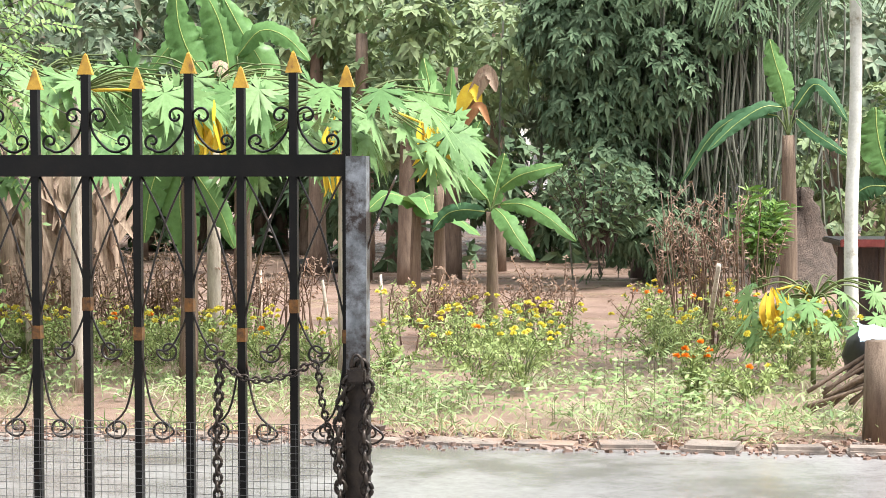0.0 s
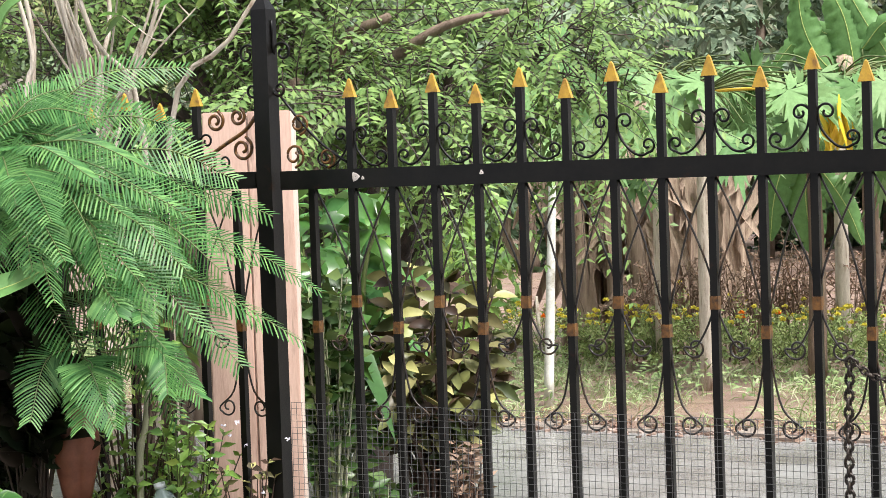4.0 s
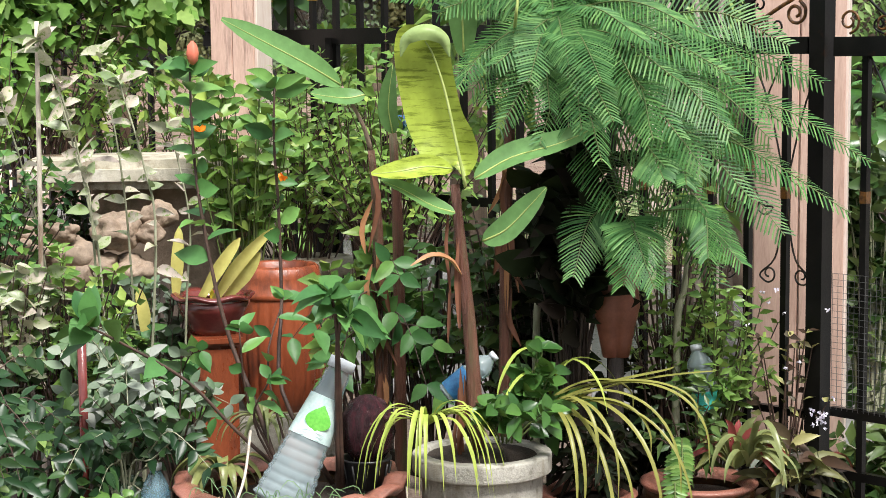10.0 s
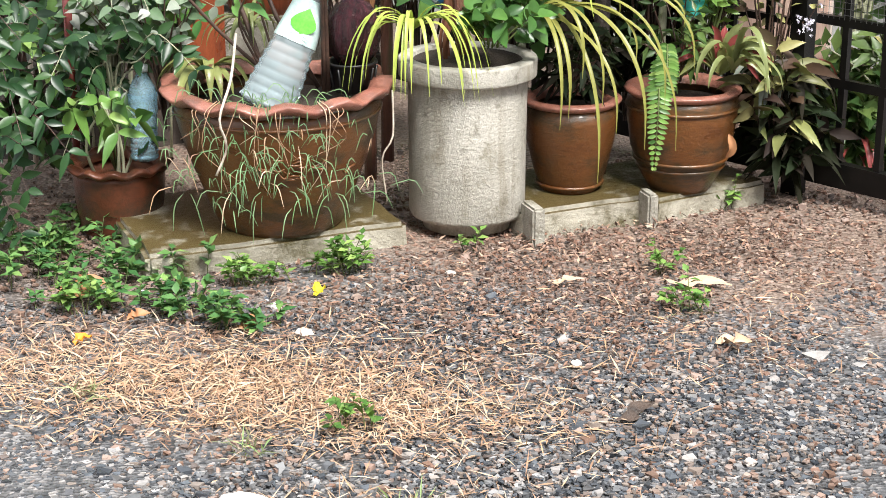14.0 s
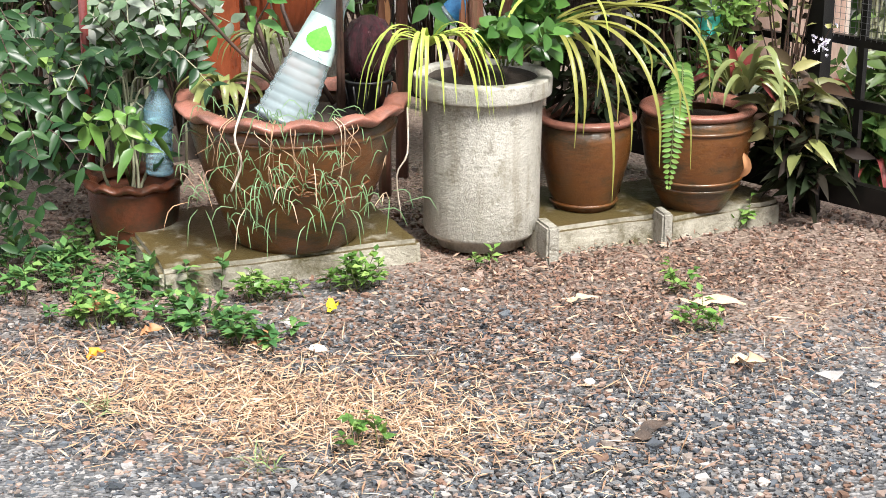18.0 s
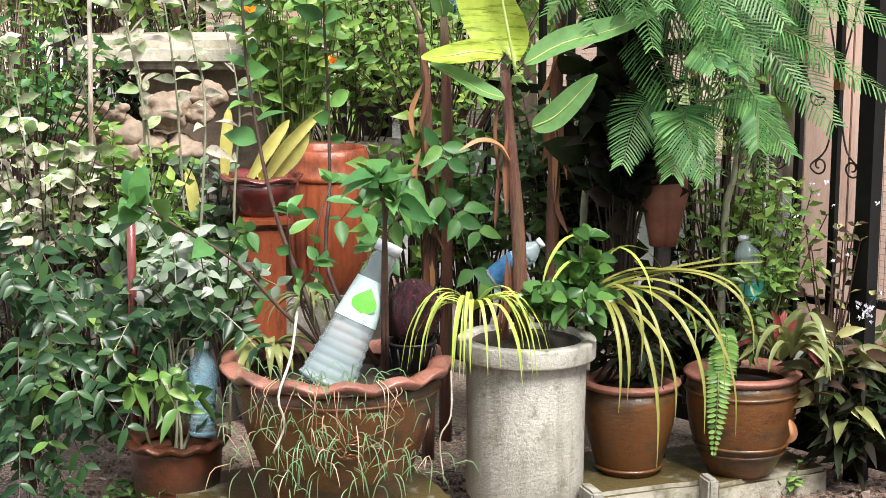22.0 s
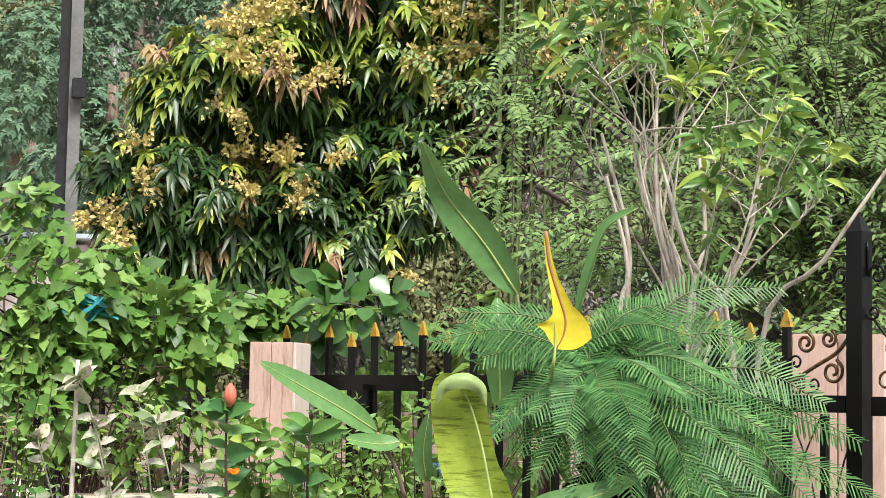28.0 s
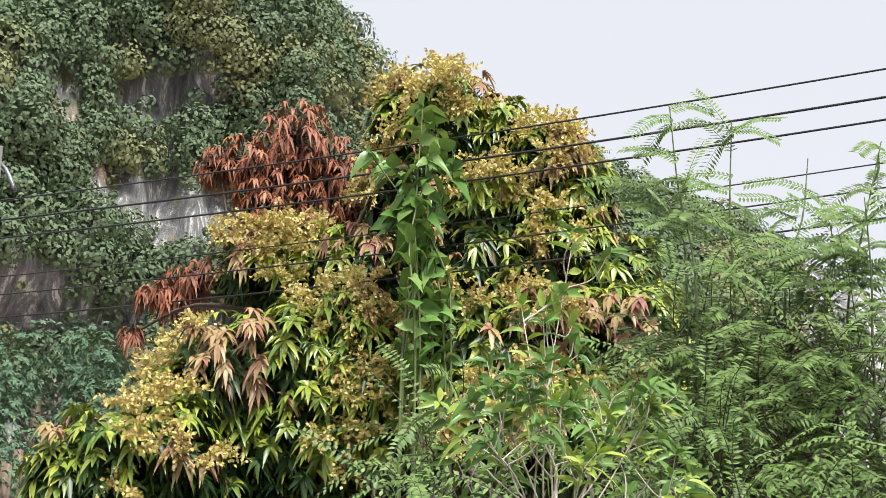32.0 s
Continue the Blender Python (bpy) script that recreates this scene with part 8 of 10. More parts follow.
# ---- fine-leaved trees ----
def spray_tree(name, at, label, crowns, twigs, per, leaf_mat, L=0.055, W=0.016, trunk=(0.09, 0.05), twig_len=0.55, droop_twig=0.25, bark=None, up=1.0, rows=2):
    """A tree of fine drooping sprays: limbs to each crown, twigs from the limbs, two rows of leaflets a twig."""
    top = thing(name, tuple(at), label, "tree")
    at = np.asarray(at, float)
    lf, br = Geo(), Geo()
    for c, rad, share in crowns:
        c, rad = np.asarray(c, float), np.asarray(rad, float)
        path = [at + (0, 0, 0.4 * c[2]), (at + c) / 2 * (1, 1, 0) + (0, 0, 0.72 * c[2]) + rng.normal(0, 0.1, 3), c]
        br.tube(path, [trunk[1], 0.015], 6, cap=False)
        for k in range(int(twigs * share)):
            d = scatter(1)[0]
            o = c + d * rad * rng.uniform(0.3, 0.85)
            e = o + (d * 0.6 + rng.normal(0, 0.35, 3)) * twig_len - (0, 0, droop_twig * twig_len)
            m = (o + e) / 2 + (0, 0, 0.12 * twig_len)
            br.tube([c + d * rad * rng.uniform(0.2, 0.5) + rng.normal(0, 0.05, 3), o, m, e], [0.004, 0.0015], 3, cap=False)
            q = smooth_path(np.array([o, m, e]), per)
            t = unit(np.gradient(q, axis=0))
            nn = unit(np.array([0, -0.6, 1.0]) + rng.normal(0, 0.3, 3))
            s = unit(np.cross(t, nn))
            for h in (-1, 1):
                lf.leaves(q, s * h + t * 0.45 + rng.normal(0, 0.12, q.shape), np.tile(nn, (per, 1)) + rng.normal(0, 0.2, q.shape), L * rng.uniform(0.7, 1.15, per), W, 0.2, 0.08, "scale" if W < 0.014 else "lance")
    part("foliage", lf, leaf_mat, top)
    g = Geo()
    zt = 0.4 * max(np.asarray(c)[2] for c, _, _ in crowns)
    g.tube([at, at + (0.03, 0, zt * 0.5), at + (0, 0, zt)], [trunk[0], trunk[1]], 9)
    part("trunk", g, bark or M_DARKBARK, top)
    part("branchwork", br, bark or M_DARKBARK, top)
    return top


spray_tree("feathery_tree", (*(1.831, 8.812, 3.178)[:2], 0), "feathery small-leaved tree with tall thin shoots against the sky", [((1.753, 8.624, 3.519), (0.5, 0.5, 0.5), 1.2), ((2.106, 8.338, 3.349), (0.45, 0.5, 0.5), 1), ((1.693, 8.839, 3.777), (0.3, 0.3, 0.3), 0.5), ((1.833, 8.197, 3.010), (0.6, 0.5, 0.45), 1.2), ((1.353, 8.493, 3.109), (0.4, 0.4, 0.4), 0.7), ((1.586, 8.045, 2.660), (0.6, 0.4, 0.5), 1), ((1.382, 7.778, 2.887), (0.5, 0.4, 0.4), 0.8), ((1.447, 7.359, 2.484), (0.4, 0.4, 0.4), 0.6), ((1.519, 8.871, 3.712), (0.35, 0.4, 0.35), 0.8), ((1.996, 8.776, 3.731), (0.4, 0.4, 0.3), 0.9), ((2.197, 8.315, 3.248), (0.4, 0.4, 0.5), 0.9), ((1.584, 8.249, 3.176), (0.5, 0.4, 0.4), 0.9), ((2.318, 8.489, 3.434), (0.3, 0.3, 0.3), 0.6)], 66, 20, L_ACACIA, 0.055, 0.017)
# shoots that stand above its crown
sh = thing("tall_shoots", (*(1.726, 8.731, 3.858)[:2], 0), "tall thin feathery shoots rising over the trees", "shrub")
st, lf = Geo(), Geo()
for a, b in (((1.702, 8.736, 3.978), (1.719, 8.732, 4.918)), ((1.492, 8.673, 4.075), (1.386, 8.690, 4.973)), ((1.954, 8.683, 4.028), (2.117, 8.748, 4.728)), ((2.194, 8.419, 3.784), (2.427, 8.459, 4.722)), ((2.094, 8.444, 3.905), (2.138, 8.433, 4.254)), ((1.473, 8.879, 4.320), (1.275, 8.909, 4.607)), ((2.276, 8.293, 3.584), (2.278, 8.293, 4.359))):
    a, b = np.asarray(a), np.asarray(b)
    st.tube([a - (0, 0, 0.8), a, (a + b) / 2 + rng.normal(0, 0.02, 3), b], [0.009, 0.003], 5, cap=False)
    for k in range(16):
        o = a + (b - a) * rng.uniform(0.0, 1.0)
        e = o + unit(scatter(1)[0] * (1, 0.5, 0.25)) * rng.uniform(0.2, 0.36) + (0, 0, 0.03)
        q = smooth_path(np.array([o, (o + e) / 2 + (0, 0, 0.03), e]), 16)
        st.tube(q[::5], [0.002, 0.001], 3, cap=False)
        t = unit(np.gradient(q, axis=0))
        s = unit(np.cross(t, (0.1, -0.8, 0.7)))
        for h in (-1, 1):
            lf.leaves(q, s * h + t * 0.4, np.tile((0, -0.7, 0.7), (16, 1)) + rng.normal(0, 0.2, (16, 3)), 0.055, 0.017, 0.1, 0.05, "scale")
part("stem_tangle", st, M_STEMG, sh)
part("foliage", lf, L_ACACIA, sh)
TG = np.array((2.043, 7.941, 1.552)) * (1, 1, 0)
spray_tree("tamarind_tree", tuple(TG), "fine-leaved tree with drooping branches over the road gate", [((1.819, 7.379, 2.053), (0.6, 0.5, 0.35), 1.3), ((2.218, 7.060, 1.977), (0.6, 0.5, 0.3), 1.3), ((2.607, 7.032, 2.040), (0.5, 0.5, 0.3), 1.1), ((1.510, 7.653, 2.102), (0.5, 0.5, 0.4), 0.9), ((2.815, 7.059, 1.873), (0.35, 0.4, 0.25), 0.6), ((1.881, 6.743, 1.782), (0.5, 0.3, 0.2), 0.7), ((1.625, 7.014, 1.755), (0.35, 0.3, 0.3), 0.6), ((1.751, 7.601, 2.445), (0.6, 0.5, 0.35), 1.0), ((0.997, 7.534, 2.348), (0.5, 0.4, 0.4), 0.8), ((1.238, 7.498, 2.427), (0.6, 0.4, 0.4), 0.8), ((0.726, 7.565, 2.066), (0.6, 0.4, 0.4), 0.8), ((0.190, 8.398, 2.521), (0.5, 0.4, 0.5), 0.8), ((0.340, 8.994, 3.117), (0.6, 0.5, 0.5), 0.8)], 60, 17, L_FINE, 0.05, 0.02, (0.1, 0.05), 0.6, 0.3)
g = Geo()
g.tube([(1.660, 7.211, 1.483), (1.771, 7.185, 2.038), (1.951, 7.034, 2.162)], [0.04, 0.02], 7)
g.tube([(1.887, 6.741, 1.980), (2.052, 6.588, 2.086), (2.247, 6.418, 2.123)], [0.025, 0.012], 6)
g.tube([(1.582, 7.024, 1.485), (1.582, 7.024, 1.779), (1.563, 7.131, 1.899)], [0.05, 0.04], 7)
part("bough", g, M_BARK, bpy.data.objects["tamarind_tree"], "bare brown bough")

# ---- just outside the gate ----
stems_plant("elephant_ear", (*(1.372, 5.738, 0.792)[:2], 0), "broad glossy-leaved plant outside the gate", [[(*(1.372, 5.738, 0.792)[:2], 0), (1.354, 5.640, 0.952), (1.314, 5.547, 1.233)], [(*(1.299, 5.755, 0.796)[:2], 0), (1.286, 5.656, 1.065), (1.297, 5.653, 1.359)], [(*(1.444, 5.720, 0.789)[:2], 0), (1.429, 5.621, 1.060), (1.493, 5.604, 1.388)], [(*(1.360, 5.638, 0.619)[:2], 0), (1.325, 5.544, 0.816), (1.308, 5.445, 1.006)]], 6, 0.2, 0.1, L_DARK, M_STEMG, (0.012, 0.006), f0=0.4, tip=5, category="plant", droop=0.6)
bush("shrub", (*(1.412, 6.037, 0.461)[:2], 0), (1.410, 6.037, 0.955), (0.3, 0.25, 0.6), 60, 6, 0.13, 0.06, L_HIB, M_STEMG, "dark leafy shrub outside the gate post", "shrub", "ovate", 0.5)
bush("croton", (*(1.668, 5.659, 0.441)[:2], 0), (1.665, 5.660, 0.894), (0.26, 0.22, 0.34), 60, 8, 0.105, 0.046, L_CROTON, M_STEMD, "croton with dark purple and cream edged leaves", "shrub", "blade", 0.45, (0.008, 0.003))
bush("red_shrub", (*(1.686, 5.340, 0.491)[:2], 0), (1.687, 5.340, 0.545), (0.1, 0.1, 0.16), 26, 8, 0.05, 0.016, L_REDBROWN, M_STEMD, "small red-leaved shrub at the road side", "shrub")
bush("shrub", (*(1.316, 5.443, -0.122)[:2], 0), (1.349, 5.538, 0.082), (0.25, 0.15, 0.25), 36, 6, 0.06, 0.018, L_CROTON, M_STEMD, "dark bromeliad-like shrub outside the gate's foot", "shrub")


# ---- garden across the road ----
def trunk_set(name, at, n, spread, h, r, mat, label, lean=0.1):
    top = thing(name, tuple(at), label, "banana plant", "banana clump")
    for k in range(n):
        b = np.asarray(at) + (rng.normal(0, spread), rng.normal(0, spread * 0.6), 0)
        l = rng.normal(0, lean, 2)
        g = Geo()
        hh = h * rng.uniform(0.7, 1.15)
        g.tube([b, b + (l[0] * 0.4, l[1] * 0.4, hh * 0.5), b + (l[0], l[1], hh)], [r * rng.uniform(0.7, 1.2), r * 0.6], 8)
        part("trunk", g, mat, top)
    lf = Geo()
    for k in range(n * 9):
        b = np.asarray(at) + (rng.normal(0, spread * 1.2), rng.normal(0, spread * 0.6), rng.uniform(0.45, 1.0) * h)
        lf.ribbon([b, b + (rng.normal(0, 0.08), 0, -0.25), b + (rng.normal(0, 0.16), 0, -rng.uniform(0.5, 0.9))], 0.09, (rng.normal(0, 0.4), -1, 0), 0.35, 7, 3)
    part("dry_foliage", lf, M_DEADSHEATH, top, "hanging dry leaves")
    return top


trunk_set("banana_clump", (*(5.715, 13.869, 0.103)[:2], 0), 12, 0.32, 1.9, 0.085, M_DEADSHEATH, "clump of banana stems wrapped in dry brown leaves")
trunk_set("banana_clump", (*(6.762, 15.051, -0.049)[:2], 0), 9, 0.35, 1.9, 0.08, M_DEADSHEATH, "clump of old banana stems hung with dry leaves")
trunk_set("banana_clump", (*(6.690, 15.083, 0.169)[:2], 0), 9, 0.4, 1.8, 0.08, M_DEADSHEATH, "clump of brown banana stems in the garden")


def banana_tree(at, h, leaves, label, L=1.3, W=0.34, mat=None, r=0.08):
    top = thing("banana_tree", tuple(at), label, "banana plant")
    at = np.asarray(at, float)
    g = Geo()
    g.tube([at, at + (0, 0, h * 0.5), at + (0.02, 0, h)], [r * 0.8, r * 0.55], 9)
    part("trunk", g, M_SHAG, top)
    for hd, rise, ln in leaves:
        a = radians(hd)
        d = np.array([math.cos(a), math.sin(a), 0])
        o = at + (0, 0, h)
        l = L * ln
        pts = [o, o + d * l * 0.2 + (0, 0, l * rise * 0.45), o + d * l * 0.55 + (0, 0, l * rise * 0.7), o + d * l * 0.95 + (0, 0, l * (rise * 0.6 - 0.28))]
        big_leaf(top, pts, W, (0.1, -0.5, 1), mat or L_BANFAR, -0.12, 0.03, rows=14)
    return top


banana_tree((*(9.985, 13.758, 0.414)[:2], 0), 1.15, [(160, 0.3, 0.5), (20, 0.2, 0.6), (250, 0.2, 0.5), (300, -0.2, 0.7)], "banana plant with a brown shaggy stem", 1.0, 0.3)
banana_tree((*(5.016, 13.070, 0.560)[:2], 0), 1.5, [(80, 2.0, 0.8), (20, 1.2, 0.8), (150, 1.2, 0.8), (-40, 0.4, 0.9)], "banana plant with pale green leaves behind the gate", 1.1, 0.3)


def banana_fan(crown_at, r, leaves, label):
    """A banana plant whose blades each follow their own arch from the crown."""
    o = np.asarray(crown_at, float)
    top = thing("banana_tree", (o[0], o[1], 0), label, "banana plant")
    g = Geo()
    g.tube([o * (1, 1, 0), o * (1, 1, 0.5) + (0.02, 0, 0), o], [r, r * 0.6], 9)
    part("trunk", g, M_SHAG, top)
    for pts, w, mat in leaves:
        g = Geo()
        g.tube([o, (o + np.asarray(pts[0])) / 2 + (0, 0, 0.02), pts[0]], [0.012, 0.007], 5)
        part("leaf_stalk", g, M_STEMG, top)
        big_leaf(top, pts, w, (-0.55, -0.75, 0.4), mat, -0.16, 0.045, torn_leaf, rows=34)


banana_fan((8.693, 10.974, 1.160), 0.060, [([(8.700, 10.968, 1.183), (8.728, 10.946, 1.360), (8.756, 10.924, 1.492), (8.780, 10.905, 1.616)], 0.18, L_BANFAR), ([(8.752, 10.927, 1.338), (8.792, 10.766, 1.435), (8.846, 10.592, 1.483), (8.999, 10.462, 1.527)], 0.15, L_BANFAR), ([(8.752, 10.927, 1.218), (8.763, 10.661, 1.222), (8.784, 10.383, 1.127), (8.881, 10.167, 0.951)], 0.15, L_BANFAR), ([(8.718, 10.955, 1.191), (8.592, 10.671, 1.124), (8.603, 10.534, 0.976), (8.642, 10.372, 0.801)], 0.17, L_BANFAR), ([(8.673, 10.990, 1.262), (8.589, 11.056, 1.382), (8.498, 11.126, 1.501), (8.399, 11.201, 1.617)], 0.17, L_BANFAR), ([(8.659, 11.001, 1.161), (8.587, 11.184, 1.172), (8.540, 11.345, 1.133), (8.450, 11.412, 0.999)], 0.16, L_BAND)], "low banana plant with broad wet leaves")
banana_fan((10.160, 13.630, 1.330), 0.070, [([(10.147, 13.640, 1.384), (10.147, 13.639, 1.813), (10.113, 13.665, 2.188), (10.053, 13.709, 2.541)], 0.30, L_BANANA), ([(10.181, 13.614, 1.491), (10.225, 13.581, 1.867), (10.255, 13.559, 2.188), (10.268, 13.549, 2.466)], 0.14, L_BANANA), ([(10.223, 13.832, 1.437), (10.186, 13.984, 1.819), (10.124, 14.028, 2.119), (10.107, 14.041, 2.309)], 0.22, L_BANFAR), ([(10.267, 13.549, 1.491), (10.292, 13.405, 1.651), (10.377, 13.339, 1.838), (10.419, 13.306, 1.944)], 0.20, L_BANFAR)], "banana plant with one upright leaf")
banana_fan((7.590, 12.938, 1.964), 0.090, [([(7.611, 12.926, 2.011), (7.753, 12.841, 2.317), (7.614, 12.924, 2.620), (7.475, 13.005, 2.922)], 0.30, L_BANANA), ([(7.539, 12.968, 2.105), (7.492, 12.995, 2.479), (7.433, 13.029, 2.759), (7.274, 13.118, 3.106)], 0.34, L_BANANA), ([(7.573, 12.948, 2.433), (7.683, 12.766, 2.637), (7.809, 12.572, 2.584), (7.923, 12.382, 2.380)], 0.20, L_BANFAR), ([(7.470, 13.007, 2.151), (7.269, 13.121, 2.384), (7.161, 13.180, 2.662), (7.131, 13.197, 2.987)], 0.30, L_BANFAR), ([(7.491, 12.996, 2.198), (7.380, 13.174, 2.578), (7.223, 13.374, 2.559), (7.023, 13.480, 2.298)], 0.22, L_BANFAR), ([(7.662, 13.012, 2.062), (7.521, 13.093, 2.391), (7.402, 12.932, 2.333), (7.450, 12.788, 2.120)], 0.14, M_DEADSHEATH)], "tall banana plant over the papayas")
banana_fan((12.962, 11.757, 1.813), 0.100, [([(12.925, 11.798, 2.084), (12.725, 11.868, 2.082), (12.470, 11.991, 1.909), (12.221, 12.103, 1.661)], 0.15, L_BAND), ([(12.889, 11.837, 2.003), (12.760, 12.122, 2.035), (12.535, 12.354, 1.818), (12.325, 12.564, 1.351)], 0.13, L_BAND), ([(12.950, 11.771, 2.084), (12.924, 11.800, 2.301), (12.876, 11.852, 2.518), (12.838, 11.892, 2.735)], 0.26, L_BANFAR), ([(12.996, 11.719, 2.056), (13.119, 11.582, 2.298), (13.148, 11.397, 2.185), (13.176, 11.211, 1.940)], 0.15, L_BAND), ([(13.015, 11.699, 1.975), (13.046, 11.513, 1.837), (13.075, 11.328, 1.728), (13.178, 11.209, 1.621)], 0.13, L_BAND)], "banana plant before the vine-hung tree")
banana_fan((11.268, 9.126, 1.356), 0.090, [([(11.254, 9.143, 1.445), (11.212, 9.195, 1.623), (11.189, 9.223, 1.801), (11.182, 9.231, 1.978)], 0.30, L_BANFAR), ([(11.267, 9.127, 1.489), (11.319, 9.062, 1.755), (11.372, 8.996, 1.931), (11.450, 8.896, 2.018)], 0.30, L_BAND), ([(11.241, 9.160, 1.356), (11.158, 9.260, 1.356), (11.103, 9.326, 1.311), (11.047, 9.392, 1.221)], 0.20, L_BAND)], "banana plant at the garden's edge")
banana_fan((6.003, 10.964, 1.691), 0.070, [([(5.985, 10.974, 1.534), (5.960, 10.988, 1.300), (5.982, 10.976, 1.065), (6.032, 10.948, 0.868)], 0.26, L_BANANA), ([(6.036, 10.946, 1.495), (6.120, 10.899, 1.358), (6.210, 10.848, 1.181), (6.287, 10.804, 0.945)], 0.17, L_BANANA), ([(5.935, 11.001, 1.613), (5.832, 11.056, 1.496), (5.769, 11.089, 1.262), (5.743, 11.103, 0.989)], 0.22, L_BANFAR)], "young banana plant behind the gate with hanging leaves")

def papaya(at, h, n, label, L=0.5, trunk_mat=None, yellow=(), lean=(0, 0), r=0.06, reach=0.75):
    """A bare trunk with long-stalked, deeply cut leaves; withered ones hang."""
    top = thing("papaya_tree", tuple(at), label, "papaya tree", "papaya trees")
    at = np.asarray(at, float)
    o = at + (*lean, h)
    g = Geo()
    g.tube([at, (at + o) / 2, o], [r, r * 0.75], 9)
    part("trunk", g, trunk_mat or M_PALE, top)
    st, lf = Geo(), Geo()
    for k in range(n):
        a = k * 2.4 + rng.normal(0, 0.2)
        rise = rng.uniform(-0.38, 0.3)
        d = np.array([math.cos(a), math.sin(a), 0])
        e = o + d * reach * rng.uniform(0.75, 1.1) + (0, 0, rise * reach)
        st.tube([o, (o + e) / 2 + (0, 0, 0.08), e], [0.009, 0.005], 4, cap=False)
        lf.leaves(e[None] - d * L * 0.2, (d + (0, 0, -0.45))[None] + rng.normal(0, 0.2, (1, 3)), np.array([[-0.2, -0.8, 0.7]]) + rng.normal(0, 0.4, (1, 3)), L * rng.uniform(0.75, 1.05), L * 0.9, 0.5, -0.14, "palm")
    part("stalkwork", st, M_STEMG, top)
    part("foliage", lf, L_PAPAYA, top)
    for y in yellow:
        y = np.asarray(y)
        g = Geo()
        for k in range(16):
            b = y + rng.normal(0, 0.035, 3)
            g.ribbon([b, b + (rng.normal(0, 0.04), -0.02, -0.14), b + (rng.normal(0.02, 0.05), 0, -rng.uniform(0.2, 0.38))], 0.045, (rng.normal(0, 0.6), -1, 0.2), 0.4, 7, 3, None, 0.06)
        g.tube([o, (o + y) / 2 + (0, 0, 0.06), y + (0, 0, 0.02)], [0.012, 0.008], 4)
        part("withered_leaf", g, L_YELLOWOLD, top, "hanging withered yellow leaf")
    return top


papaya((*(5.218, 11.028, 0.118)[:2], 0), 2.02, 38, "papaya tree with a pale trunk behind the gate", 0.55, M_PALE, [(5.875, 10.463, 1.895)])
papaya((*(3.967, 10.794, 0.349)[:2], 0), 1.6, 8, "leaning papaya tree with a limewashed trunk", 0.4, M_WHITEBARK, [], (0.1, 0.05), 0.034, 0.5)
papaya((*(6.997, 10.479, 0.216)[:2], 0), 1.92, 38, "papaya tree with yellow withered leaves by the gate's end", 0.52, M_PALE, [(7.339, 9.995, 1.787), (6.841, 10.462, 1.710)])
papaya((*(5.471, 12.342, 0.160)[:2], 0), 2.12, 40, "papaya tree with bright spreading leaves", 0.55, M_PALE, [])
papaya((*(6.903, 12.180, -0.004)[:2], 0), 2.15, 40, "papaya tree among the bananas", 0.55, M_PALE, [(6.711, 11.829, 2.047)])
papaya((*(9.455, 8.328, 0.277)[:2], 0), 0.6, 26, "young papaya plant with one yellow hanging leaf", 0.3, M_STEMG, [(9.141, 8.378, 0.649)], (0, 0), 0.02, 0.42)
pb = np.array((9.997, 8.443, 0.000))
crown = thing("palm_tree", tuple(pb), "slim pale-trunked palm at the garden's edge", "palm")
g = Geo()
g.tube([pb, (9.921, 8.401, 1.089), (9.937, 8.382, 2.089), (9.923, 8.398, 3.161)], [0.055, 0.045, 0.04], 10)
part("trunk", g, M_WHITEBARK, crown, "slim pale trunk")
for k in range(9):
    a = radians(k * 40 + 10)
    o = np.array((9.923, 8.398, 3.161))
    e = o + (math.cos(a) * 0.9, math.sin(a) * 0.9, -0.35)
    g = Geo()
    q = smooth_path(np.array([o, (o + e) / 2 + (0, 0, 0.22), e]), 26)
    g.tube(q[::5], [0.012, 0.004], 4)
    t = unit(np.gradient(q, axis=0))
    s = unit(np.cross(t, (0, 0, 1)))
    for h in (-1, 1):
        g.leaves(q[3:], s[3:] * h + t[3:] * 0.5 - (0, 0, 0.5), np.tile((0, -0.6, 0.6), (23, 1)), 0.4, 0.025, 0.3, 0.1, "lance")
    part("frond", g, L_VINE, crown)


def marigolds(at, rad, h, n_fl, label, orange=0.0, twigs=34):
    at = np.asarray(at, float)
    top = bush("marigold", at * (1, 1, 0), (at[0], at[1], h * 0.55), (rad * 1.1, rad * 0.8, h * 0.5), twigs, 15, 0.055, 0.016, L_MARI, M_STEMG, label, "marigold", "lance", 0.2, (0.004, 0.002), 0.35, "marigolds")
    for k in range(int(n_fl * 1.4)):
        a, r = rng.uniform(0, 6.28), math.sqrt(rng.uniform())
        c = np.array([at[0] + rad * r * math.cos(a), at[1] + rad * 0.7 * r * math.sin(a), h * (0.85 + 0.25 * rng.uniform()) * (1 - 0.2 * r)])
        m = 22
        g = Geo()
        d = scatter(m) * (1, 1, 0.5) + (0, 0, 0.45)
        g.leaves(np.repeat(c[None], m, 0), d, scatter(m) + (0, 0, 1), 0.029, 0.026, 0.05, 0.1, "scale")
        part("flower", g, L_ORANGE if rng.uniform() < orange else L_MARIGOLD, top, "", smooth=False)


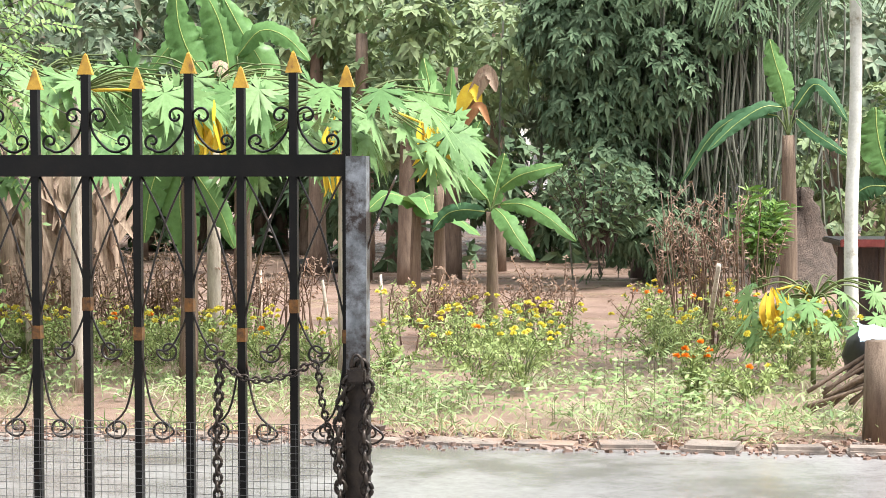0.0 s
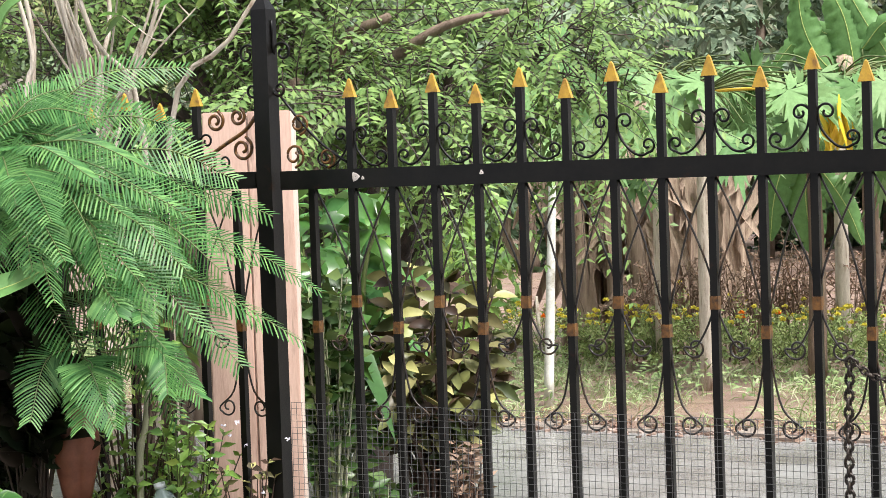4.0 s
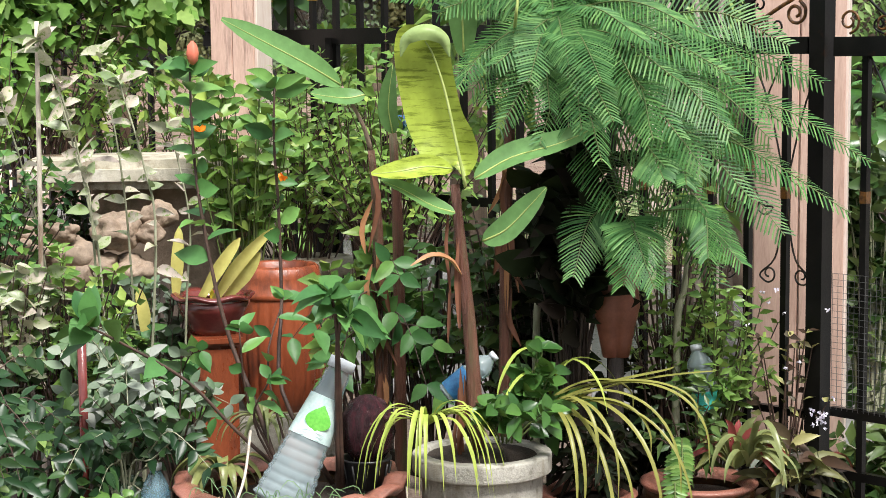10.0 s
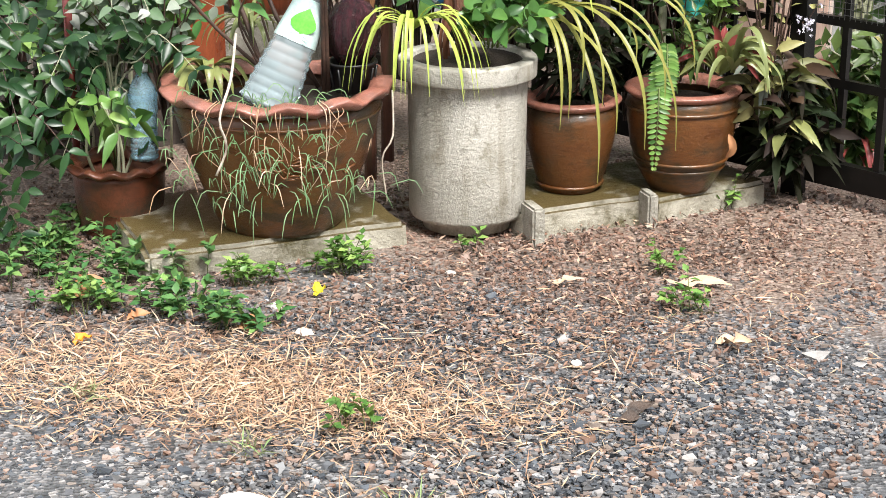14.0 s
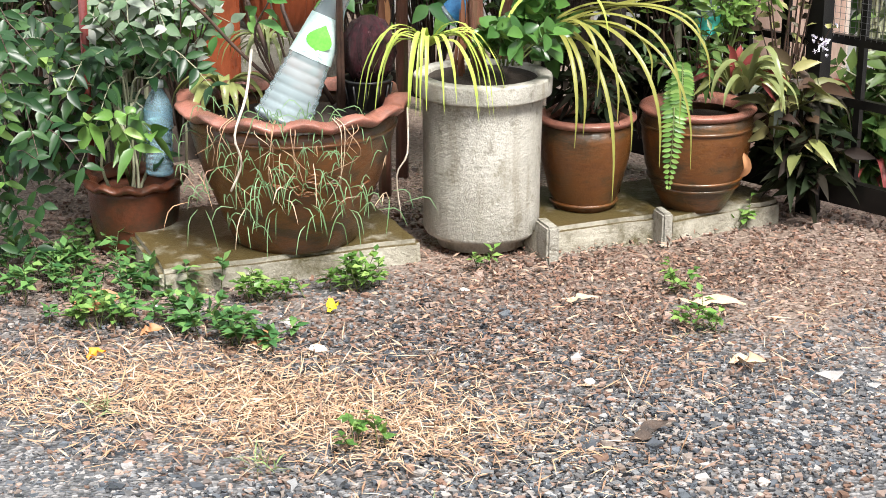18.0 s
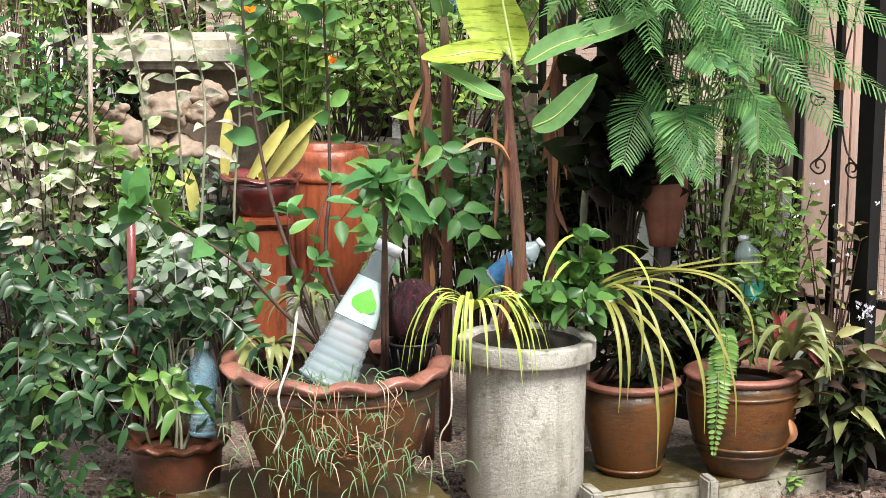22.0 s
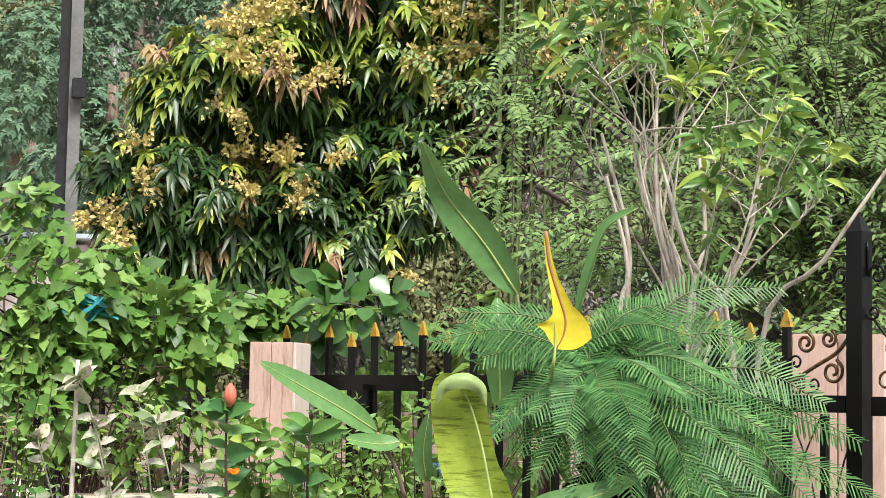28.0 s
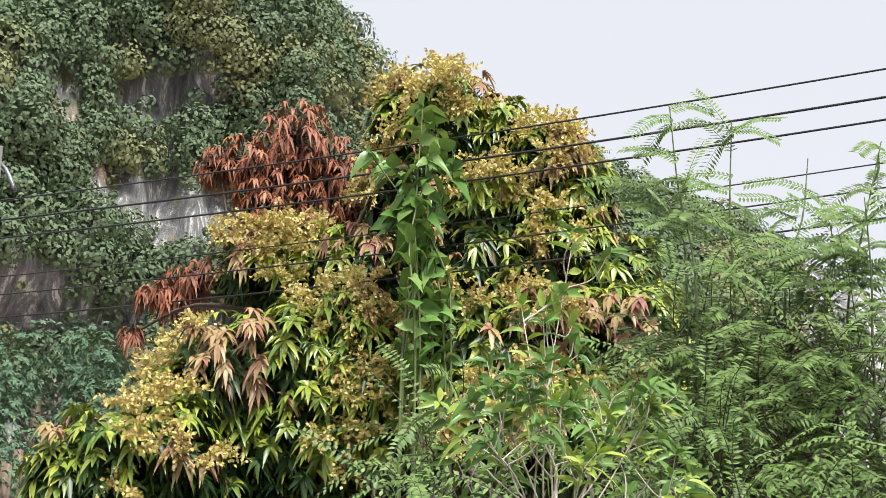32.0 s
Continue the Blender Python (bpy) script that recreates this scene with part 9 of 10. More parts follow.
for (t_at, rad, h, n, orr) in (((6.245, 14.318, 0.000), 0.42, 0.55, 14, 0), ((6.542, 13.208, 0.000), 0.4, 0.45, 10, 0), ((6.912, 12.650, 0.000), 0.4, 0.42, 9, 0.1), ((7.058, 12.010, 0.000), 0.35, 0.45, 9, 0), ((9.207, 12.687, 0.000), 0.45, 0.5, 10, 0), ((8.561, 10.862, 0.000), 0.5, 0.5, 9, 0), ((8.655, 10.293, 0.000), 0.4, 0.52, 12, 0),
                            ((10.280, 10.635, 0.000), 0.4, 0.55, 3, 0.4), ((11.030, 10.656, 0.000), 0.4, 0.55, 8, 0.1), ((9.864, 8.902, 0.000), 0.45, 0.5, 16, 0.08), ((7.600, 7.641, 0.000), 0.14, 0.45, 6, 1.0), ((4.671, 13.616, 0.000), 0.35, 0.5, 7, 0), ((5.127, 12.800, 0.000), 0.4, 0.45, 9, 0), ((5.490, 12.549, 0.000), 0.4, 0.48, 11, 0), ((6.588, 12.264, 0.000), 0.35, 0.45, 8, 0.1), ((8.259, 7.780, 0.000), 0.3, 0.3, 2, 0.5),
                            ((6.95, 9.87, 0), 0.4, 0.5, 6, 0.05), ((7.42, 9.51, 0), 0.42, 0.5, 6, 0.05), ((7.47, 9.09, 0), 0.4, 0.5, 8, 0.05), ((8.02, 10.55, 0), 0.42, 0.5, 6, 0.05), ((8.35, 10.29, 0), 0.4, 0.48, 7, 0.05), ((9.22, 9.63, 0), 0.4, 0.5, 4, 0.05), ((9.26, 9.14, 0), 0.4, 0.48, 5, 0.05), ((9.82, 9.17, 0), 0.4, 0.5, 6, 0.05),
                            ((5.39, 12.32, 0), 0.4, 0.5, 9, 0.05), ((5.60, 11.94, 0), 0.4, 0.5, 8, 0.05), ((5.94, 11.90, 0), 0.4, 0.5, 8, 0.05), ((6.07, 11.36, 0), 0.4, 0.48, 8, 0.05), ((6.52, 11.46, 0), 0.4, 0.48, 6, 0.05), ((6.53, 10.79, 0), 0.4, 0.45, 5, 0.05), ((6.94, 10.70, 0), 0.4, 0.45, 4, 0.05), ((4.76, 13.05, 0), 0.35, 0.5, 8, 0.05), ((5.09, 12.59, 0), 0.38, 0.5, 12, 0.05),
                            ((10.85, 11.44, 0), 0.35, 0.50, 9, 0.03), ((11.61, 11.53, 0), 0.35, 0.55, 8, 0.00), ((10.20, 9.61, 0), 0.30, 0.50, 8, 0.10), ((10.55, 9.35, 0), 0.35, 0.55, 12, 0.00), ((9.08, 8.24, 0), 0.35, 0.50, 10, 0.00), ((9.82, 8.49, 0), 0.30, 0.50, 10, 0.00), ((9.68, 10.01, 0), 0.25, 0.40, 4, 0.30)):
    marigolds(t_at, rad, h, n, "bushy marigold plant with yellow flowers" if orr < 0.3 else "marigold plant with orange flowers", orr)


def stalks(at, rad, h, n, label, leaf=L_REDBROWN):
    """Dry upright stalks, each a part with its seed heads and curled leaves."""
    at = np.asarray(at, float) * (1, 1, 0)
    top = thing("dry_stalks", tuple(at), label, "weeds", "dry stalks")
    for k in range(n):
        b = at + (rng.normal(0, rad * 0.55), rng.normal(0, rad * 0.35), 0)
        hh = h * rng.uniform(0.55, 1.1)
        e = b + (rng.normal(0, 0.12), rng.normal(0, 0.08), hh)
        g = Geo()
        g.tube([b, (b + e) / 2 + rng.normal(0, 0.02, 3), e], [0.009, 0.004], 5)
        for m in range(3):
            o = b + (e - b) * rng.uniform(0.45, 0.95)
            q = o + (rng.normal(0, 0.1), rng.normal(0, 0.05), rng.uniform(0.08, 0.22))
            g.tube([o, q], [0.005, 0.003], 4)
            twig_leaves(g, [o, q], 7, 0.05, 0.018, 0.2, "lance", 0.2, 0.9, tip=3)
        part("stalk", g, leaf, top)


for at, rad, h, n in (((6.796, 12.809, 0.314), 0.5, 0.8, 40), ((9.059, 11.956, 0.327), 0.5, 0.5, 40), ((9.690, 11.450, 0.257), 0.4, 0.55, 30), ((10.926, 10.994, 0.419), 0.35, 1.2, 34), ((8.064, 13.237, 0.319), 0.5, 0.7, 34), ((6.367, 12.468, 0.347), 0.5, 0.7, 34), ((5.905, 13.243, 0.323), 0.5, 0.7, 30), ((11.146, 10.771, 0.325), 0.3, 1.3, 16)):
    stalks(at, rad, h, n, "dry red-brown stalks in the garden bed")
g = Geo()
g.tube([(9.903, 9.837, 0.000), (8.939, 8.737, 0.826)], [0.018], 6)
tagged(part("garden_stake", g, M_PALE), "leaning wooden stake among the marigolds", "stake")
for x in ((6.883, 12.144, 0.000), (7.865, 13.078, 0.000), (7.618, 11.583, 0.000), (8.982, 12.860, 0.000), (4.757, 13.057, 0.000)):
    g = Geo()
    x = np.asarray(x)
    g.tube([x, x + (rng.normal(0, 0.04), 0, rng.uniform(0.5, 0.75))], [0.016, 0.012], 6)
    tagged(part("garden_stake", g, M_PALE), "thin wooden stake in the flower bed", "stake", "flower bed stakes")
# tyre lying on the soil
ty = np.array((14.032, 21.698, 0.100))
tyre = thing("tyre", tuple(ty), "old black tyre lying on the garden soil", "tyre")
g = Geo()
a = np.linspace(0, 2 * math.pi, 9)[:-1]
g.revolve([(0.30 + 0.09 * math.cos(x), 0.09 * math.sin(x)) for x in np.linspace(0, 2 * math.pi, 13)], 32, ty)
part("casing", g, M_BPLASTIC, tyre)

# grass verge and weeds
def verge(n, s0, s1, d0, d1, L, mat, name, label):
    s, o = rng.uniform(s0, s1, n), rng.uniform(d0, d1, n)
    thick = np.array([noise.noise(Vector((a * 1.1, b * 1.6, 3.0))) for a, b in zip(s, o)])
    keep = thick > rng.normal(-0.02, 0.12, n)
    s, o, n = s[keep], o[keep], int(keep.sum())
    p = F0 + np.outer(s, FD) + np.outer(o, FN)
    w = scatter(n)
    w[:, 2] = np.abs(w[:, 2]) + 0.6
    g = Geo()
    g.leaves(p, w, scatter(n) + (0, -0.6, 0.2), L * rng.uniform(0.4, 1.2, n), 0.008, 0.4, 0.1, "lance")
    return tagged(part(name, g, mat), label, "grass", kind="stuff")


verge(26000, -9, 8.5, 5.5, 8.3, 0.26, L_GRASS, "verge_grass", "wet pale green grass along the road")
verge(6000, -9, 8.5, 5.42, 6.2, 0.12, M_STRAW, "verge_straw", "dry straw-coloured grass at the kerb")
verge(5000, -12, 10, 7.5, 9.5, 0.24, L_GRASS, "bed_grass", "grass between the flower beds")
weed, wst = Geo(), Geo()
for k in range(150):
    s, o = rng.uniform(-9, 8.5), rng.uniform(6.3, 10.5) if k % 3 else rng.uniform(5.6, 7)
    c = along(s, o)
    n = int(rng.uniform(40, 110))
    hh = rng.uniform(0.08, 0.32)
    p = c + rng.normal(0, 1, (n, 3)) * (0.16, 0.12, 0) + np.outer(rng.uniform(0.1, 1, n) * hh, (0, 0, 1))
    w = scatter(n)
    w[:, 2] = np.abs(w[:, 2]) * 0.6
    weed.leaves(p, w, scatter(n) * 0.5 + (0, -0.5, 1), rng.uniform(0.04, 0.09, n), 0.022, 0.2, 0.1, "lance")
    for q in p[::9]:
        wst.tube([q * (1, 1, 0.3), q], [0.002, 0.001], 3, cap=False)
wd = thing("bed_weeds", tuple(along(0, 8)), "pale green leafy weeds between the marigolds", "weeds", kind="stuff")
part("foliage", weed, leafy("pale weed leaf", [(0.16, 0.24, 0.06), (0.25, 0.33, 0.10), (0.12, 0.20, 0.05), (0.32, 0.36, 0.14)], 0.5, 0.25), wd)
part("twigwork", wst, M_STEMG, wd)
verge(2600, -14, 12, 9.0, 15, 0.16, L_REDBROWN, "soil_litter", "brown plant litter on the bare soil")

# ---- the vine-hung tree and what stands round it ----
VB = np.array((16.675, 17.261, 0.731)) * (1, 1, 0)
vt = thing("vine_hung_tree", tuple(VB), "huge dark tree hung with long grey vines", "tree")
g = Geo()
g.tube([VB, VB + (0.1, 0, 1.5), VB + (0, 0, 4.5), VB + (0.1, 0, 7)], [0.5, 0.38, 0.35, 0.25], 12)
part("trunk", g, M_DARKBARK, vt)
lf, vn = Geo(), Geo()
for x, y, n, w in ((1050, 60, 520, 0.75), (1030, 190, 300, 0.5), (1100, 300, 320, 0.6), (1140, 380, 260, 0.55), (1180, 130, 420, 0.7), (1120, -50, 420, 0.9), (1200, 420, 160, 0.5), (990, 40, 240, 0.4), (1080, 180, 320, 0.5), (1300, 20, 300, 0.6)):
    az, el = math.radians(36.66 + math.degrees(math.atan((x - 784) / 3160))), math.radians(-2.62 + math.degrees(math.atan((441 - y) / 3160)))
    c = np.array([23 * math.sin(az), 23 * math.cos(az), EYE + 23 * math.tan(el)])
    p, d = lobe_points(c, w, n)
    whorls(lf, p, d, 6, 0.13, 0.06, 0.6)
for k in range(420):
    x = rng.normal(-0.25, 0.7)
    top_z, L = rng.uniform(3.6, 5.5), rng.uniform(1.5, 4.0)
    b = VB + np.array([x * 0.85, x * -0.55 - rng.uniform(0.3, 1.1), top_z])
    vn.ribbon([b, b + (rng.normal(0, 0.08), 0, -L * 0.5), b + (rng.normal(0, 0.1), 0, -L)], rng.uniform(0.02, 0.07), (rng.normal(0, 0.6), -1, 0), 0.3, 14, 3, lambda u: np.clip(0.5 + 0.5 * np.sin(u * 40), 0.2, 1), 0.1)
    q = smooth_path(np.array([b, b - (0, 0, L * 0.5), b - (0, 0, L)]), 10)
    lf.leaves(np.repeat(q, 4, 0) + rng.normal(0, 0.06, (40, 3)), scatter(40) * (1, 1, 0.3) - (0, 0, 1.1), scatter(40) + (0, -1, 0), 0.14, 0.034, 0.2, 0.1, "lance")
for k in range(60):
    x = rng.normal(0.1, 0.55)
    b = VB + np.array([x * 0.85, x * -0.55 - rng.uniform(0.9, 1.5), rng.uniform(3.8, 5.0)])
    L = rng.uniform(2.6, 4.2)
    vn.tube([b, b + (rng.normal(0, 0.06), 0, -L * 0.4), b + (rng.normal(0, 0.08), 0, -L * 0.75), b + (rng.normal(0, 0.1), 0, -L)], [rng.uniform(0.008, 0.022)], 5)
part("foliage", lf, L_VINE, vt)
part("vine_curtain", vn, surface("grey hanging vine", (0.09, 0.10, 0.075), (0.16, 0.17, 0.13), 5, 30, 0.7, 0.3), vt, "long grey-green hanging vines")
g = Geo()
mb = np.array((17.162, 15.313, 0.270)) * (1, 1, 0)
g.revolve([(1.0, -0.05), (0.5, 0.25), (0.26, 0.6), (0.17, 1.0), (0.11, 1.2), (0.001, 1.26)], 24, mb, lambda i, a: (0.08 * np.sin(3 * a + i * 2), 0))
tagged(part("earth_mound", g, surface("dry fuzzy earth", (0.06, 0.045, 0.036), (0.15, 0.11, 0.088), 9, 40, 0.9, 1.0, dist=0.05)), "tall brown termite mound under the tree", "mound")
bush("shrub", (*(11.693, 10.921, 0.190)[:2], 0), (11.706, 10.907, 1.015), (0.3, 0.25, 0.33), 44, 10, 0.16, 0.04, L_BRIGHT, M_STEMG, "light green leafy shrub before the mound", "shrub", "lance", 0.3, (0.01, 0.004), 0.4)
bush("shrub", (*(14.681, 16.385, 0.237)[:2], 0), (14.679, 16.387, 1.209), (0.9, 0.5, 0.6), 80, 10, 0.16, 0.06, L_VINE, M_DARKBARK, "dark shrub under the vine-hung tree", "shrub", "lance", 0.3, (0.01, 0.004), 0.4)
# roof with a red edge, and roadside clutter at the garden's end
rf = np.array((12.716, 10.514, 0.838))
shed = thing("shed", (rf[0], rf[1], 0), "low dark shed with a red-edged roof", "shed")
bevel_box("roof", (1.3, 1.0, 0.05), 0.01, M_BPLASTIC, shed, (rf[0] + 0.3, rf[1] - 0.1, rf[2]), -40)
bevel_box("roof_edge", (1.3, 0.03, 0.07), 0.008, M_MAROON, shed, (rf[0] + 0.3 - 0.33, rf[1] - 0.1 - 0.39, rf[2]), -40, "red painted edge board")
for dx, dy in ((-0.1, -0.2), (0.55, -0.65), (0.3, 0.4)):
    bevel_box("post", (0.08, 0.08, rf[2]), 0.008, M_DARKBARK, shed, (rf[0] + dx, rf[1] + dy, rf[2] / 2), -40)
bevel_box("wall", (1.1, 0.06, rf[2] - 0.1), 0.008, M_DARKBARK, shed, (rf[0] + 0.3, rf[1] - 0.05, rf[2] / 2), -40)
sp = np.array((8.315, 7.097, 0.000))
for k in range(13):
    a = np.array(sp) + FD * rng.normal(-0.1, 0.12) + (0, 0, 0.02 + 0.012 * k)
    b = a + FD * rng.uniform(0.35, 0.6) + (0, rng.normal(0, 0.08), 0.32 + rng.normal(0, 0.04))
    g = Geo()
    g.tube([a, (a + b) / 2 + rng.normal(0, 0.015, 3), b], [0.014, 0.01], 6)
    tagged(part("branch", g, M_BARK), "cut brown branch leaning in a pile by the road", "branch", "pile of branches")
sb = np.array((7.800, 6.369, 0.000))
g = Geo()
g.tube([sb, sb + (0, 0, 0.55)], [0.11, 0.1], 12)
tagged(part("stump", g, M_BARK), "brown tree stump by the road", "stump")
g = Geo()
g.revolve([(0.001, -0.16), (0.1, -0.14), (0.14, -0.04), (0.12, 0.06), (0.05, 0.12), (0.001, 0.13)], 24, np.array((8.614, 7.158, 0.385)), lambda i, a: (0.02 * np.sin(3 * a + i), 0))
tagged(part("black_bag", g, M_BPLASTIC), "black plastic bag tied to the pale trunk", "bag")
g = Geo()
tc = np.array((8.492, 6.992, 0.474))
g.ribbon([tc + (-0.1, 0.05, 0.02), tc + (0, 0, 0.0), tc + (0.2, -0.15, -0.04)], 0.14, (0, -0.7, 0.7), 0.3, 10, 7, lambda u: 1 + 0 * u, 0.1)
tagged(part("tarpaulin", g, surface("pale blue plastic sheet", (0.30, 0.40, 0.46), (0.42, 0.52, 0.58), 9, 60, 0.4, 0.3)), "crumpled pale blue plastic sheet over the bag", "plastic sheet")

# a dying banana leaf, brown and orange, on the upright plant
dl = thing("withered_banana_leaf", (10.871, 14.346, 1.319), "torn brown and orange dying banana leaf", "leaf")
for a, b, w, m in (((10.826, 14.380, 1.888), (10.968, 14.146, 2.280), 0.15, L_YELLOWOLD), ((10.962, 14.277, 2.058), (11.088, 14.052, 2.448), 0.16, M_DEADSHEATH), ((10.917, 14.312, 1.831), (11.035, 14.094, 2.111), 0.1, M_DRYLEAF)):
    a, b = np.asarray(a), np.asarray(b)
    g = Geo()
    g.ribbon([a, (a + b) / 2 + (0, -0.05, 0.08), b, b + (0.12, 0, -0.18)], w, (-0.3, -1, 0.3), 0.25, 12, 5, None, 0.05)
    part("blade", g, m, dl)
g = Geo()
g.tube([np.asarray((10.734, 14.449, 0.693)) * (1, 1, 0), (10.780, 14.415, 1.319), (10.849, 14.363, 1.888)], [0.05, 0.02], 7)
part("stalk", g, M_DEADSHEATH, dl)

# ---- woods beyond the garden ----
def woods(name, places, label, mat, L, n, W=None):
    g, t = Geo(), Geo()
    for c, rad in places:
        c = np.asarray(c, float)
        k = int(n * rad * rad)
        for j in range(6):
            cc = c + scatter(1)[0] * rad * (0.8, 0.8, 0.6)
            p, d = lobe_points(cc, rad * rng.uniform(0.35, 0.6), k // 6)
            whorls(g, p, d, 6, L, W or L * 0.45, 0.4)
        t.tube([c * (1, 1, 0), c * (1, 1, 0.5), c], [0.14, 0.08], 7)
    ob = thing(name, tuple(np.asarray(places[0][0]) * (1, 1, 0)), label, "woods", kind="stuff")
    part("foliage", g, mat, ob)
    part("trunkwork", t, M_BARK, ob)


def arc(a0, a1, n, r, z, rad):
    out = []
    for k in range(n):
        a = radians(a0 + (a1 - a0) * (k + 0.5) / n + rng.normal(0, 0.5))
        rr = r * rng.uniform(0.9, 1.12)
        out.append(((rr * math.sin(a), rr * math.cos(a), z * rng.uniform(0.7, 1.15)), rad * rng.uniform(0.8, 1.25)))
    return out


# Both far rows of trees take the haze-lightened leaf colour.
woods("woods", arc(9, 56, 26, 32, 3.6, 2.2), "pale green trees beyond the garden", L_FOREST, 0.26, 80)
woods("woods", arc(12, 60, 22, 44, 7.5, 3.6), "tall trees beyond the garden, haze in their leaf colour", L_FOREST, 0.5, 34)
woods("woods", arc(8, 60, 24, 30, 1.2, 1.3), "undergrowth at the edge of the woods", L_VINE, 0.3, 80)
woods("woods", [((13.515, 19.833, 3.299), 1.1), ((14.496, 19.128, 2.848), 1.2), ((13.555, 21.006, 3.607), 1.0), ((16.221, 20.319, 3.448), 1.3), ((13.424, 18.676, 2.285), 0.8), ((19.702, 16.966, 1.881), 1.2), ((19.239, 15.965, 1.250), 1.0)], "light green trees behind the bananas", leafy("light woodland leaf", [(0.16, 0.22, 0.07), (0.24, 0.30, 0.11), (0.12, 0.19, 0.06)], 0.5, 0.25), 0.2, 190)
woods("woods", [((-6.115, 23.208, 4.827), 1.6), ((-5.570, 25.396, 5.981), 1.6), ((-7.420, 26.999, 6.509), 1.8), ((-6.035, 29.387, 7.766), 1.7), ((-5.841, 27.384, 6.525), 1.6), ((-5.540, 29.484, 7.580), 1.6), ((-5.311, 19.282, 3.762), 0.9)], "green trees below the cliff", L_WOODD, 0.12, 330)
woods("woods", [((3.461, 12.531, 1.081), 0.9), ((2.683, 11.696, 1.208), 0.9), ((4.945, 15.217, 1.162), 1.0), ((1.759, 10.858, 1.606), 0.8), ((-0.507, 10.488, 1.433), 0.7), ((0.057, 10.500, 1.427), 0.7), ((-0.738, 9.471, 0.782), 0.5), ((1.328, 9.407, 1.331), 0.7)], "green thicket across the road", L_MID, 0.16, 130)


# ---- limestone cliff ----
def cliff_material():
    m = bpy.data.materials.new("limestone cliff")
    m.use_nodes = True
    nt = m.node_tree
    b = nt.nodes["Principled BSDF"]
    tc = nt.nodes.new("ShaderNodeTexCoord")
    mp = nt.nodes.new("ShaderNodeMapping")
    mp.inputs["Scale"].default_value = (1, 1, 0.16)
    nt.links.new(tc.outputs["Object"], mp.inputs[0])
    streak = noise_out(nt, 1.1, 9, 0.75, mp.outputs[0])
    stone = ramp(nt, streak, [(0.36, (0.085, 0.085, 0.09)), (0.46, (0.17, 0.17, 0.175)), (0.54, (0.27, 0.265, 0.26)), (0.59, (0.70, 0.69, 0.67))])
    warm = ramp(nt, noise_out(nt, 0.16, 5, 0.6), [(0.58, (0, 0, 0)), (0.66, (1, 1, 1))])
    col = mixed(nt, warm, stone, (0.40, 0.27, 0.16))
    moss = ramp(nt, noise_out(nt, 0.22, 8, 0.7), [(0.56, (0, 0, 0)), (0.64, (1, 1, 1))])
    col = mixed(nt, moss, col, (0.13, 0.145, 0.075))
    nt.links.new(col, b.inputs["Base Color"])
    b.inputs["Roughness"].default_value = 0.8
    bp = nt.nodes.new("ShaderNodeBump")
    bp.inputs["Strength"].default_value, bp.inputs["Distance"].default_value = 0.8, 0.6
    nt.links.new(streak, bp.inputs["Height"])
    nt.links.new(bp.outputs[0], b.inputs["Normal"])
    return m


def ridge(a):
    """Height of the skyline over the heading, in degrees."""
    return np.interp(a, [-40, -16, -8, -4, -2, 0.3, 3, 6, 10, 14.3, 18, 24, 40, 62], [104, 98.5, 85.5, 72.2, 64.2, 57.6, 55.6, 53.5, 49.5, 42.8, 37, 30, 25, 23])


na, nz = 220, 70
A = np.linspace(-40, 62, na)
Z = np.linspace(0, 1, nz)
rr = np.zeros((nz, na))
zz = np.zeros((nz, na))
for i in range(na):
    H = ridge(A[i]) * (1 + 0.03 * noise.noise(Vector((A[i] * 0.9, 0, 0))))
    for j in range(nz):
        z = Z[j] * H
        step = 14 * Z[j] ** 2 + 10 * max(0, Z[j] - 0.72) / 0.28
        n1 = noise.noise(Vector((A[i] * 0.16, z * 0.035, 2.0))) * 7 + noise.noise(Vector((A[i] * 0.5, z * 0.11, 5.0))) * 3.0 + noise.noise(Vector((A[i] * 1.5, z * 0.12, 9.0))) * 2.2
        rr[j, i], zz[j, i] = 118 + step + n1, z - 1
Ar = np.radians(A)[None]
V = np.stack([rr * np.sin(Ar), rr * np.cos(Ar), zz], -1)
i = (np.arange(nz - 1)[:, None] * na + np.arange(na - 1)[None]).ravel()
g = Geo()
g.add(V.reshape(-1, 3), np.stack([i, i + 1, i + na + 1, i + na], 1))
tagged(part("cliff", g, cliff_material()), "tall grey limestone cliff streaked white and ochre", "cliff", kind="structure")
# trees and bushes clinging to it, but for the bare faces
BARE = (((-16.823, 116.795, 47.296), 3.7, 2.1), ((-15.608, 116.963, 39.489), 4.1, 2.3), ((-23.991, 115.536, 31.713), 3.2, 1.7), ((-18.89, 116.478, 28.956), 1.6, 3.5), ((-12.857, 117.298, 32.019), 1.3, 1.7), ((-23.236, 115.69, 46.283), 1.5, 1.5), ((-19.505, 116.377, 41.248), 2.6, 1.1))
coats = [Geo(), Geo(), Geo()]
kinds = (leafy("deep green cliff tree leaf", [(0.085, 0.13, 0.07), (0.115, 0.165, 0.088), (0.15, 0.21, 0.11)], 0.7, 0.1), leafy("olive cliff bush leaf", [(0.18, 0.20, 0.09), (0.23, 0.245, 0.11), (0.14, 0.16, 0.08)], 0.7, 0.1), leafy("grey brown cliff scrub", [(0.16, 0.145, 0.12), (0.22, 0.20, 0.165), (0.12, 0.11, 0.09)], 0.7, 0.1))
